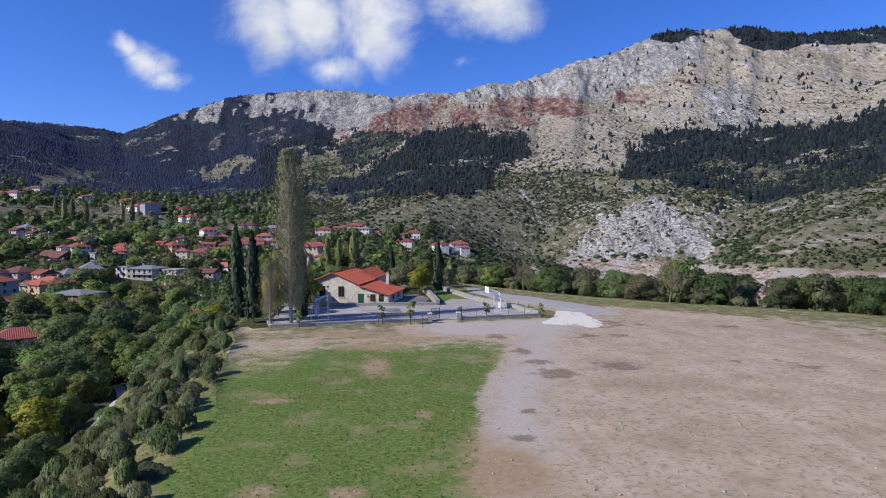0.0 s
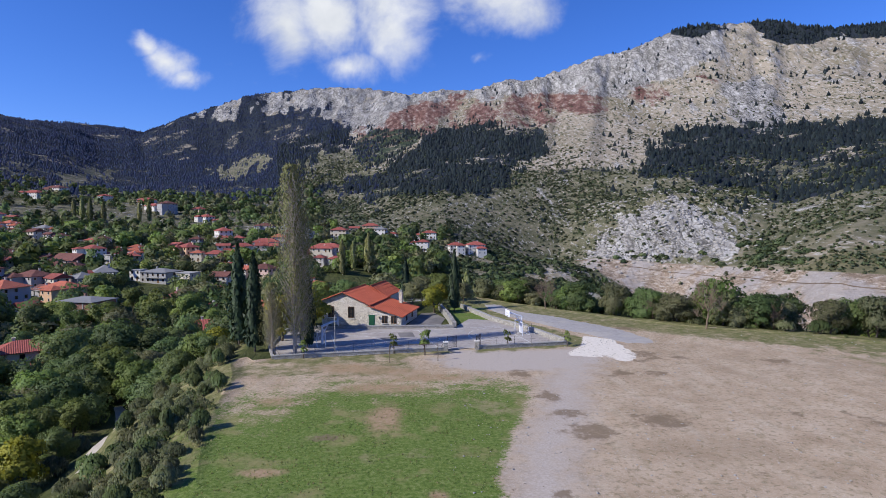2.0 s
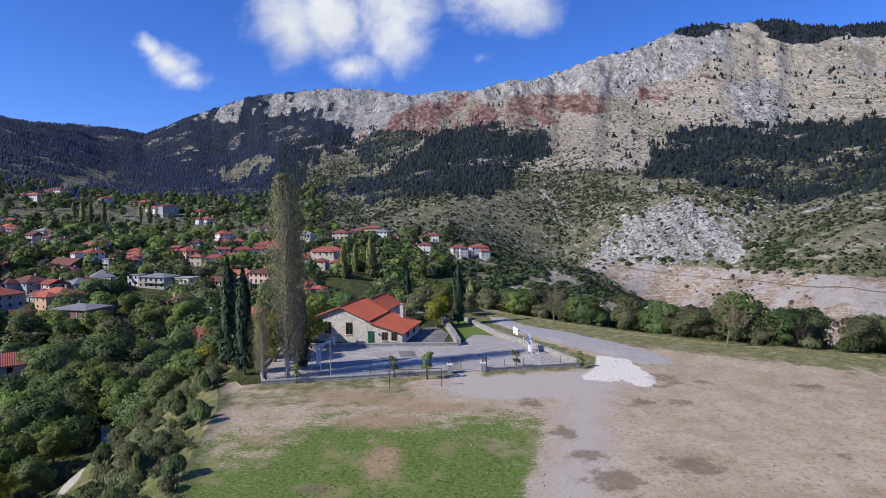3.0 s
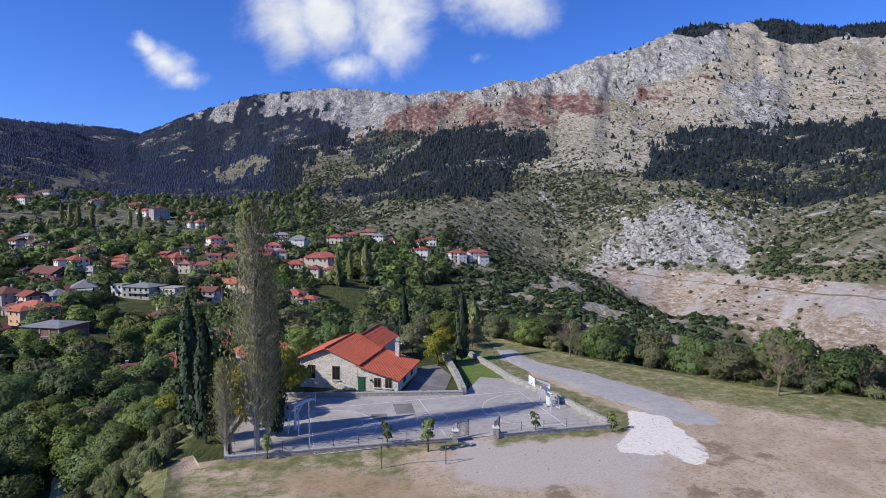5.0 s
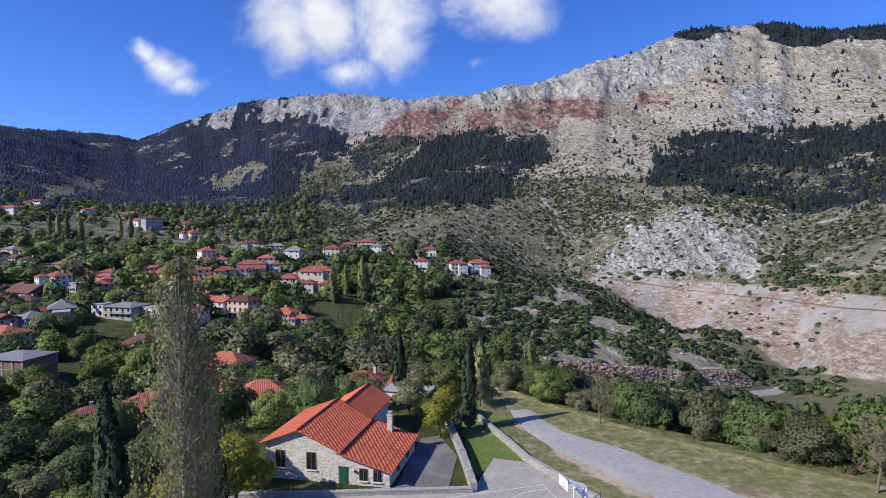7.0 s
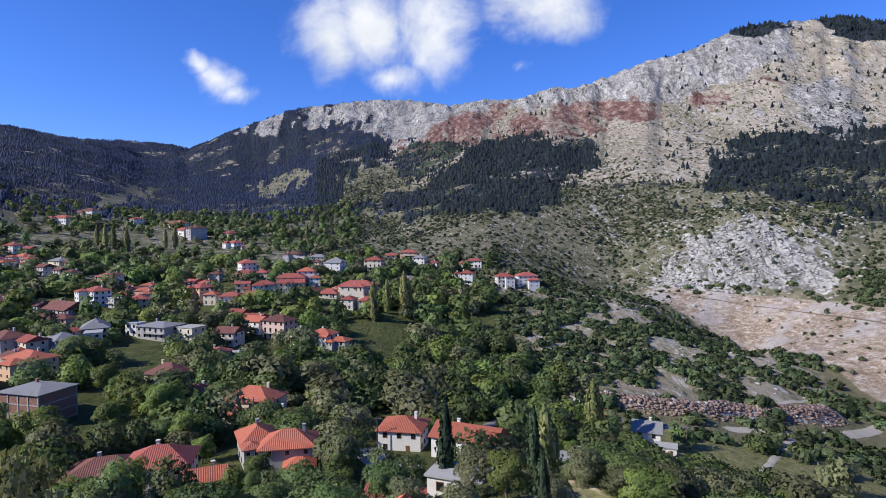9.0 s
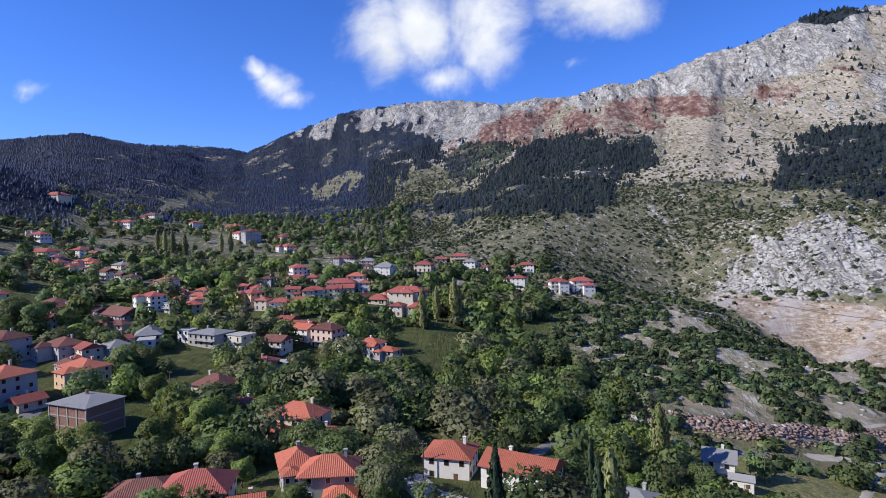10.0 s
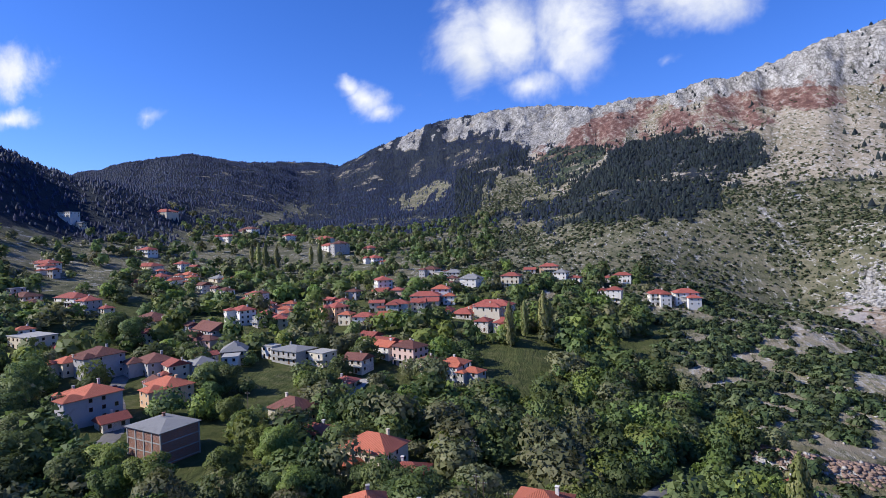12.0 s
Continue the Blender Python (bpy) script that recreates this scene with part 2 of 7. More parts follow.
# Asphalt of the court and the road.
def asphalt(name, colour, patch, cracks=True):
    m, g, b = surface(name, 0.88, 0.3)
    p = place(g)
    c = g.ramp(g.noise(1.6, 7, 0.65, p), (0.3, tuple(k * 0.82 for k in colour)), (0.7, tuple(k * 1.15 for k in colour)))
    c = g.mix(g.span(g.noise(0.22, 4, 0.5, p), 0.5, 0.62, 0, 0.75), c, patch)
    c = g.mix(g.span(g.noise(40, 3, 0.6, p), 0.55, 0.75, 0, 0.4), c, tuple(k * 0.6 for k in colour))
    g.feed(b.inputs["Base Color"], c)
    relief(g, b, g.noise(60, 4, 0.7, p), 0.3, 0.01)
    return m


MAT_COURT = asphalt("court_asphalt", (0.36, 0.325, 0.295), (0.43, 0.395, 0.36))
MAT_ROAD = asphalt("road_asphalt", (0.36, 0.34, 0.32), (0.42, 0.385, 0.335))
MAT_LANE = asphalt("village_lane", (0.16, 0.15, 0.14), (0.23, 0.215, 0.20))
MAT_TRACK = asphalt("gravel_track", (0.40, 0.36, 0.30), (0.33, 0.29, 0.23))

# The ground: what covers it is stored on the sheet as attributes, broken up by noise here.
MAT_GROUND, g, b = surface("ground", 0.95, 0.12)
p = place(g)
down = g.vec("MULTIPLY", p, (1.0, 0.3, 0.6))          # stretched in depth so that slope features look even from the camera
n_big, n_mid, n_fine = g.noise(0.018, 6, 0.6, p), g.noise(0.22, 6, 0.6, p), g.noise(2.2, 6, 0.65, p)
n_grit = g.noise(14, 4, 0.7, p)


def patch(name, lo=0.42, hi=0.58, amount=0.5, noise_socket=None):
    """Where an attribute and a noise together reach the edge."""
    v = g.math("ADD", g.attribute(name), g.math("MULTIPLY", g.math("SUBTRACT", noise_socket or n_mid, 0.5), amount))
    return g.span(v, lo, hi)


c = g.ramp(n_mid, (0.3, (0.12, 0.115, 0.06)), (0.7, (0.20, 0.18, 0.11)))
c = g.mix(g.span(n_fine, 0.45, 0.7, 0, 0.6), c, (0.07, 0.085, 0.03))
wild = g.ramp(n_mid, (0.3, (0.045, 0.06, 0.02)), (0.55, (0.075, 0.085, 0.03)), (0.75, (0.13, 0.12, 0.06)))
c = g.mix(patch("wild", 0.3, 0.6, 0.4), c, wild)
tint = g.noise(0.006, 7, 0.62, down)
slope = g.ramp(tint, (0.36, (0.195, 0.168, 0.112)), (0.46, (0.28, 0.24, 0.178)), (0.55, (0.345, 0.295, 0.225)), (0.66, (0.225, 0.20, 0.142)))
slope = g.mix(g.span(g.noise(0.028, 9, 0.74, p), 0.5, 0.62, 0, 0.55), slope, (0.17, 0.155, 0.10))
slope = g.mix(g.span(g.noise(0.21, 6, 0.72, g.vec("ADD", down, (70.0, 30.0, 0.0))), 0.54, 0.58, 0, 0.75), slope, (0.47, 0.45, 0.42))
slope = g.mix(g.span(g.noise(0.17, 6, 0.72, down), 0.55, 0.58, 0, 0.8), slope, (0.06, 0.066, 0.034))
c = g.mix(patch("slope", 0.4, 0.6, 0.3), c, slope)
heath = g.ramp(g.noise(0.05, 8, 0.72, p), (0.36, (0.075, 0.08, 0.042)), (0.5, (0.135, 0.13, 0.08)), (0.64, (0.22, 0.195, 0.135)))
heath = g.mix(g.span(g.noise(0.26, 6, 0.72, g.vec("ADD", down, (11.0, 40.0, 0.0))), 0.57, 0.61, 0, 0.75), heath, (0.42, 0.40, 0.365))
c = g.mix(patch("heath", 0.3, 0.7, 0.7, g.noise(0.02, 6, 0.65, p)), c, heath)
# Rock features, likewise stretched in depth and height to suit the camera's low view.
upright = g.vec("MULTIPLY", p, (1.0, 0.3, 0.34))
blend = g.math("ADD", g.math("MULTIPLY", g.noise(0.05, 8, 0.75, upright), 0.5), g.math("MULTIPLY", g.noise(0.24, 8, 0.78, upright), 0.5))
rock = g.ramp(blend, (0.41, (0.085, 0.08, 0.074)), (0.46, (0.27, 0.257, 0.237)), (0.53, (0.40, 0.385, 0.36)), (0.60, (0.54, 0.525, 0.50)))
# Crevice shade is drawn into the rock colour as dark cracks and edges.
crack = g.math("ABSOLUTE", g.math("SUBTRACT", g.noise(0.06, 7, 0.68, upright, 0.9), 0.5))
rock = g.mix(g.span(crack, 0.03, 0.004, 0, 0.85), rock, (0.07, 0.066, 0.062))
rock = g.mix(g.span(g.cells(0.11, upright, "DISTANCE_TO_EDGE"), 0.10, 0.02, 0, 0.5), rock, (0.11, 0.105, 0.095))
rock = g.mix(g.span(g.noise(0.14, 7, 0.75, p), 0.57, 0.61, 0, 0.8), rock, (0.085, 0.085, 0.05))
c = g.mix(patch("rock", 0.46, 0.54, 1.7, g.noise(0.03, 9, 0.78, upright)), c, rock)
red = g.ramp(g.noise(0.09, 9, 0.75, down), (0.38, (0.08, 0.042, 0.036)), (0.5, (0.155, 0.083, 0.068)), (0.57, (0.24, 0.165, 0.135)), (0.64, (0.36, 0.325, 0.285)))
c = g.mix(patch("red", 0.42, 0.6, 2.6, g.noise(0.012, 9, 0.75, down)), c, red)
# Ground under the firs: near-black, with the distance's blue haze mixed into its colour.
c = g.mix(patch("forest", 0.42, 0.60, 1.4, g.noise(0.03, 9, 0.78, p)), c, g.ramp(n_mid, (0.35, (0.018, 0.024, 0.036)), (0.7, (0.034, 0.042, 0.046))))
young = g.ramp(n_mid, (0.3, (0.026, 0.042, 0.028)), (0.7, (0.06, 0.075, 0.045)))
c = g.mix(patch("young", 0.42, 0.58, 0.8, g.noise(0.03, 7, 0.7, p)), c, young)
scar = g.ramp(g.noise(0.07, 8, 0.68, p), (0.3, (0.24, 0.175, 0.12)), (0.5, (0.36, 0.29, 0.225)), (0.72, (0.46, 0.41, 0.36)))
streak = g.noise(0.5, 5, 0.6, g.vec("MULTIPLY", p, (1.0, 1.0, 0.12)))
scar = g.mix(g.span(streak, 0.46, 0.6, 0, 0.75), scar, (0.22, 0.16, 0.105))
strata = g.noise(0.35, 7, 0.72, g.vec("MULTIPLY", p, (0.35, 0.35, 1.6)))
scar = g.mix(g.span(strata, 0.53, 0.58, 0, 0.7), scar, (0.19, 0.14, 0.10))
scar = g.mix(g.span(strata, 0.46, 0.41, 0, 0.7), scar, (0.52, 0.47, 0.42))
rift = g.math("ABSOLUTE", g.math("SUBTRACT", g.noise(0.12, 6, 0.7, g.vec("MULTIPLY", p, (1.0, 1.0, 0.3)), 0.8), 0.5))
scar = g.mix(g.span(rift, 0.02, 0.003, 0, 0.75), scar, (0.11, 0.085, 0.06))
scar = g.mix(g.span(g.noise(0.025, 5, 0.6, p), 0.5, 0.6, 0, 0.7), scar, (0.37, 0.345, 0.33))
scar = g.mix(g.span(g.noise(0.3, 7, 0.75, p), 0.6, 0.66, 0, 0.6), scar, (0.12, 0.10, 0.06))
c = g.mix(patch("scar", 0.42, 0.58, 0.35, g.noise(0.06, 6, 0.6, p)), c, scar)
dirt = g.ramp(n_mid, (0.28, (0.33, 0.24, 0.155)), (0.5, (0.445, 0.338, 0.232)), (0.72, (0.51, 0.405, 0.295)))
dirt = g.mix(g.span(g.noise(0.7, 7, 0.7, p), 0.5, 0.66, 0, 0.6), dirt, (0.27, 0.215, 0.125))
dirt = g.mix(g.span(g.noise(0.06, 6, 0.65, p), 0.5, 0.68, 0, 0.6), dirt, (0.29, 0.215, 0.14))
dirt = g.mix(g.span(n_fine, 0.52, 0.62, 0, 0.7), dirt, (0.21, 0.17, 0.095))
ruts = g.noise(1.0, 5, 0.6, g.vec("MULTIPLY", p, (0.5, 0.06, 1.0)))
dirt = g.mix(g.span(ruts, 0.53, 0.63, 0, 0.15), dirt, (0.56, 0.49, 0.38))
dirt = g.mix(g.span(n_grit, 0.57, 0.62, 0, 0.7), dirt, (0.62, 0.57, 0.49))
dirt = g.mix(g.span(g.noise(7, 5, 0.75, p), 0.58, 0.64, 0, 0.6), dirt, (0.17, 0.135, 0.075))
c = g.mix(patch("dirt", 0.42, 0.56, 0.4), c, dirt)
gravel = g.ramp(g.noise(5, 6, 0.7, p), (0.3, (0.36, 0.31, 0.26)), (0.7, (0.52, 0.455, 0.395)))
c = g.mix(patch("gravel", 0.15, 0.85, 0.9, g.noise(0.5, 7, 0.7, p)), c, gravel)
grass = g.ramp(g.noise(3.0, 7, 0.72, p), (0.33, (0.06, 0.10, 0.02)), (0.5, (0.118, 0.172, 0.037)), (0.66, (0.205, 0.24, 0.082)))
grass = g.mix(g.span(n_mid, 0.52, 0.68, 0, 0.7), grass, (0.27, 0.23, 0.11))
grass = g.mix(g.span(g.noise(0.09, 6, 0.65, p), 0.56, 0.66, 0, 0.8), grass, (0.30, 0.25, 0.14))
c = g.mix(patch("grass", 0.40, 0.62, 1.5, g.math("ADD", g.math("MULTIPLY", g.noise(0.45, 7, 0.68, p), 0.5), g.math("MULTIPLY", g.noise(3.5, 6, 0.72, p), 0.5))), c, grass)
dry = g.ramp(g.noise(0.8, 7, 0.7, p), (0.34, (0.10, 0.115, 0.04)), (0.5, (0.17, 0.165, 0.07)), (0.66, (0.29, 0.25, 0.14)))
c = g.mix(patch("dry", 0.34, 0.66, 1.3, g.noise(0.35, 7, 0.7, p)), c, dry)
c = g.mix(patch("clay", 0.3, 0.9, 1.1, g.noise(0.6, 7, 0.72, p)), c, g.ramp(n_fine, (0.3, (0.27, 0.185, 0.10)), (0.7, (0.42, 0.30, 0.19))))
pale = g.ramp(n_fine, (0.3, (0.62, 0.56, 0.47)), (0.7, (0.78, 0.72, 0.63)))
c = g.mix(patch("pale", 0.46, 0.54, 0.9, g.noise(0.55, 7, 0.65, p)), c, pale)
damp = g.math("MULTIPLY", patch("damp", 0.5, 0.9, 2.0, g.noise(0.7, 7, 0.72, p)), 0.8)
c = g.mix(damp, c, (0.19, 0.14, 0.09))
g.feed(b.inputs["Base Color"], c)
wildness = g.math("SUBTRACT", 1.0, g.math("MAXIMUM", g.math("MAXIMUM", g.attribute("dirt"), g.attribute("dry")), g.attribute("grass")), True)
rough_ground = g.math("MULTIPLY", g.math("ADD", g.math("MULTIPLY", g.noise(0.12, 9, 0.72, upright), 9.0), g.math("MULTIPLY", n_fine, 0.4)), wildness)
relief(g, b, g.math("ADD", g.math("MULTIPLY", n_fine, 0.07), g.math("ADD", g.math("MULTIPLY", n_grit, 0.035), rough_ground)), 0.6, 0.6)

# ---------------------------------------------------------------- terrain
# Ground height by bearing (degrees clockwise from +y, seen from the field) and distance.
FIELD_X, FIELD_Y = 0.7, 40.0
PROFILE_WEST = {
    -180: [(100, 0), (300, 0), (1500, 60), (4600, 200)],
    -100: [(60, -12), (150, -16), (300, 0), (600, 80), (1000, 150), (4600, 300)],
    -53.5: [(60, -14), (100, -18), (200, -20), (300, -12), (450, 8), (650, 62), (900, 190), (1200, 215), (4600, 250)],
    -45: [(60, -14), (100, -18), (200, -21), (300, -15), (450, 2), (600, 25), (800, 66), (920, 128), (1100, 145), (1600, 170), (3300, 440), (4600, 300)],
    -35.3: [(60, -14), (100, -18), (200, -22), (300, -16), (450, -6), (600, 12), (800, 42), (1100, 85), (1500, 190), (2000, 320), (2600, 410), (3300, 480), (4600, 300)],
}
PROFILE_VILLAGE = {
    -27.6: [(60, -13), (100, -18), (200, -23), (300, -18), (430, -10), (600, 8), (800, 32), (1300, 80), (1800, 170), (2300, 290), (3300, 470), (4600, 300)],
    -18.4: [(70, -10), (100, -17), (200, -23), (300, -19), (400, -8), (550, 5), (700, 20), (1100, 62), (1500, 135), (1900, 235), (2400, 490), (4600, 300)],
    -7.9: [(70, -4), (120, -16), (200, -26), (260, -28), (320, -22), (400, -12), (470, -4), (600, 10), (850, 36), (1100, 92), (1500, 203), (1900, 350), (2350, 558), (4600, 300)],
    2.3: [(70, 0), (110, -6), (150, -20), (220, -32), (300, -34), (400, -25), (480, -14), (560, 2), (650, 20), (900, 90), (1150, 160), (1400, 248), (2050, 495), (4600, 300)],
}
PROFILE_EAST = {
    14.3: [(70, 0), (100, -8), (150, -24), (220, -36), (300, -38), (400, -33), (520, -23), (570, -34), (620, -32), (660, -16), (720, 10), (850, 69), (1150, 183), (1450, 321), (1700, 470), (4600, 300)],
    24.5: [(70, 0), (95, -6), (130, -20), (200, -40), (280, -45), (400, -42), (470, -60), (520, -62), (560, -28), (690, 40), (760, 45), (850, 74), (1000, 128), (1250, 210), (1450, 345), (1620, 513), (4600, 300)],
    33.5: [(75, 0), (95, -5), (130, -20), (200, -42), (300, -56), (400, -57), (470, -26), (600, 2), (850, 63), (1200, 189), (1450, 321), (1720, 535), (4600, 300)],
    40: [(75, 0), (95, -5), (130, -20), (200, -42), (330, -53), (400, -19), (500, 5), (850, 80), (1200, 190), (1500, 330), (1850, 520), (4600, 300)],
    60: [(85, 0), (110, -6), (200, -40), (330, -45), (450, 0), (1000, 150), (1900, 520), (4600, 300)],
    100: [(100, 0), (300, -20), (1500, 200), (4600, 300)],
    180: [(100, 0), (300, 0), (1500, 60), (4600, 200)],
}
# The level field, with the court, the house and the road on it.
PLATEAU = [(-9, -60), (-10, 10), (-12, 32), (-14.4, 48), (-17.5, 64), (-19.5, 76), (-23, 86), (-24, 104), (-22, 124),
           (0, 134), (14, 140), (22, 128), (31, 117), (44, 104), (58, 96), (75, 85), (95, 60), (110, -60)]

LOG_R = np.linspace(math.log(2.0), math.log(4600.0), 640)
_names, _rows = [], []
for table in (PROFILE_WEST, PROFILE_VILLAGE, PROFILE_EAST):
    for bearing, pairs in table.items():
        rr = np.log(np.array([p[0] for p in pairs], float))
        zz = np.array([p[1] for p in pairs], float)
        row = np.interp(LOG_R, rr, zz)
        kernel = np.hanning(15)
        row = np.convolve(np.pad(row, 7, mode="edge"), kernel / kernel.sum(), mode="valid")
        _names.append(bearing), _rows.append(row)
PROFILE_B, PROFILE_Z = np.array(_names, float), np.array(_rows)


def base_height(x, y):
    """Smooth height of the country round the field."""
    dx, dy = np.asarray(x, float) - FIELD_X, np.asarray(y, float) - FIELD_Y
    r = np.maximum(np.hypot(dx, dy), 2.0)
    b = np.degrees(np.arctan2(dx, dy))
    k = np.clip(np.searchsorted(PROFILE_B, b) - 1, 0, len(PROFILE_B) - 2)
    f = np.clip((b - PROFILE_B[k]) / (PROFILE_B[k + 1] - PROFILE_B[k]), 0, 1)
    f = 0.5 * f + 0.5 * f * f * (3 - 2 * f)
    u = (np.log(r) - LOG_R[0]) / (LOG_R[1] - LOG_R[0])
    i = np.clip(u.astype(int), 0, len(LOG_R) - 2)
    g = np.clip(u - i, 0, 1)
    lo = PROFILE_Z[k, i] * (1 - g) + PROFILE_Z[k, i + 1] * g
    hi = PROFILE_Z[k + 1, i] * (1 - g) + PROFILE_Z[k + 1, i + 1] * g
    return lo * (1 - f) + hi * f


def outside(x, y, polygon):
    """Distance outside a polygon, 0 within it."""
    x, y = np.asarray(x, float), np.asarray(y, float)
    best = np.full(x.shape, 1e9)
    inside = np.zeros(x.shape, bool)
    for (ax, ay), (bx, by) in zip(polygon, polygon[1:] + polygon[:1]):
        ex, ey = bx - ax, by - ay
        t = np.clip(((x - ax) * ex + (y - ay) * ey) / (ex * ex + ey * ey), 0, 1)
        best = np.minimum(best, np.hypot(x - ax - t * ex, y - ay - t * ey))
        crosses = (ay > y) != (by > y)
        inside ^= crosses & (x < ax + (y - ay) * ex / (ey if abs(ey) > 1e-9 else 1e-9))
    return np.where(inside, 0.0, best)


def smooth(lo, hi, v):
    t = np.clip((v - lo) / (hi - lo), 0, 1)
    return t * t * (3 - 2 * t)


def lattice(ix, iy, seed):
    n = (ix * 374761393 + iy * 668265263 + seed * 974711) & 0x7FFFFFFF
    n = ((n ^ (n >> 13)) * 1274126177) & 0x7FFFFFFF
    return ((n ^ (n >> 16)) & 0xFFFF) / 65535.0


def value_noise(x, y, seed=0):
    """Smooth noise from 0 to 1, one cell a unit."""
    x, y = np.asarray(x, float), np.asarray(y, float)
    ix, iy = np.floor(x).astype(np.int64), np.floor(y).astype(np.int64)
    fx, fy = x - ix, y - iy
    fx, fy = fx * fx * (3 - 2 * fx), fy * fy * (3 - 2 * fy)
    a = lattice(ix, iy, seed) * (1 - fx) + lattice(ix + 1, iy, seed) * fx
    b = lattice(ix, iy + 1, seed) * (1 - fx) + lattice(ix + 1, iy + 1, seed) * fx
    return a * (1 - fy) + b * fy


def fractal(x, y, size, octaves=4, seed=0, ridged=False):
    total, weight, amp = 0.0, 0.0, 1.0
    for o in range(octaves):
        n = value_noise(np.asarray(x) / size + 17.3 * o, np.asarray(y) / size - 9.1 * o, seed + o)
        if ridged:
            n = 1 - np.abs(2 * n - 1)
        total, weight = total + amp * n, weight + amp
        amp, size = amp * 0.5, size * 0.5
    return total / weight


def polar(x, y):
    dx, dy = np.asarray(x, float) - FIELD_X, np.asarray(y, float) - FIELD_Y
    return np.degrees(np.arctan2(dx, dy)), np.hypot(dx, dy)


def blob(b, r, b0, r0, db, dr):
    """A soft patch of the country, 1 in its middle."""
    return np.clip(1.3 - np.sqrt(((b - b0) / db) ** 2 + (np.log(np.maximum(r, 1) / r0) / math.log(1 + dr)) ** 2), 0, 1)


# Parts of the mountain seen from the field, as outlines in bearing (degrees) and rise (height over the eye by distance).
FIR_BELT = [(-10.5, 0.038), (-6.1, 0.053), (-1.6, 0.097), (0.7, 0.132), (3.0, 0.146), (7.5, 0.152), (12.2, 0.138), (12.5, 0.114), (8.9, 0.081), (8.4, 0.052), (3.0, 0.038), (-3.9, 0.033)]
FIR_EAST = [(21.6, 0.067), (22.5, 0.103), (24.5, 0.126), (30.5, 0.122), (33.1, 0.138), (35.1, 0.129), (37.5, 0.117), (44, 0.145), (44, 0.0), (36.9, 0.024), (33.6, 0.026), (30.6, 0.05), (27.9, 0.045), (23.6, 0.07)]
FIR_CLUMPS = [(12.0, 0.076), (13.1, 0.104), (17.4, 0.112), (20.0, 0.101), (19.8, 0.072)]
FIR_SUMMIT = [(24.1, 0.290), (25.05, 0.33), (32.2, 0.33), (44, 0.30), (44, 0.235), (36.5, 0.254), (33.3, 0.254), (30.8, 0.272), (28.5, 0.290), (25.8, 0.285)]
RED_BAND = [(-6.0, 0.14), (-3.2, 0.165), (0.7, 0.198), (4.7, 0.202), (8.6, 0.206), (14.7, 0.200), (18.4, 0.198), (23.9, 0.209), (28.6, 0.222), (29.1, 0.211), (24.4, 0.186), (17.4, 0.178), (14.1, 0.176), (12.0, 0.155), (4.7, 0.155), (-0.4, 0.137), (-5.5, 0.123)]
CRAG_EAST = [(28.6, 0.203), (31.3, 0.204), (33.5, 0.152), (33.1, 0.127), (30.1, 0.13)]
CREST_WEST = [(-21.4, 0.165), (-19.9, 0.25), (-8.2, 0.3), (-0.4, 0.3), (-0.4, 0.2), (-4.9, 0.141), (-7.1, 0.145), (-9.3, 0.178), (-13.6, 0.178), (-18.7, 0.160)]
CREST_EAST = [(-0.4, 0.3), (25.0, 0.36), (29.0, 0.36), (28.6, 0.256), (24.4, 0.229), (19.4, 0.204), (11.4, 0.211), (3.0, 0.205), (-0.4, 0.2)]
YOUNG_WOOD = [(-6.6, 0.116), (-4.9, 0.146), (-1.5, 0.149), (-0.1, 0.137), (-2.7, 0.097), (-6.1, 0.092)]
CLEARINGS = ([(-20.6, 0.077), (-17.8, 0.088), (-15.8, 0.107), (-14.7, 0.089), (-16.3, 0.065), (-19.8, 0.054)], [(-12.1, 0.09), (-9.4, 0.11), (-3.8, 0.097), (-5.0, 0.072), (-8.3, 0.057), (-11.6, 0.066)], [(-32.6, 0.053), (-28.1, 0.066), (-28.4, 0.051), (-32.3, 0.045)])
OUTCROP = [(17.5, -0.085), (19.1, -0.036), (21.6, -0.013), (23.6, 0.011), (25.6, 0.021), (27.0, 0.005), (29.4, -0.026), (30.8, -0.07), (29.0, -0.08), (22.2, -0.088)]
GREEN_FOOT = [(26.0, 0.033), (30.6, 0.05), (44, 0.0), (44, -0.13), (33.8, -0.085), (29.8, -0.026)]
SKYLINE_B = [-51.6, -49.9, -48.1, -46.2, -44.1, -38.4, -34.0, -30.1, -26.6, -25.5, -23.5, -22.1, -19.9, -16.7, -13.6, -10.4, -8.2, -5.4, -0.7, 1.9, 5.3, 8.6, 10.8, 13.0, 14.7, 17.3, 19.4, 21.4, 23.9, 25.1, 29.0, 32.3, 34.1, 36.5, 39.8, 44]
SKYLINE = [0.161, 0.146, 0.128, 0.119, 0.132, 0.150, 0.137, 0.139, 0.136, 0.131, 0.145, 0.159, 0.175, 0.198, 0.210, 0.217, 0.222, 0.222, 0.212, 0.221, 0.219, 0.237, 0.234, 0.245, 0.253, 0.269, 0.271, 0.281, 0.297, 0.302, 0.298, 0.294, 0.281, 0.269, 0.265, 0.26]
CREST_B = np.arange(-56, 48, 0.5)
CREST_K = np.ones(len(CREST_B))


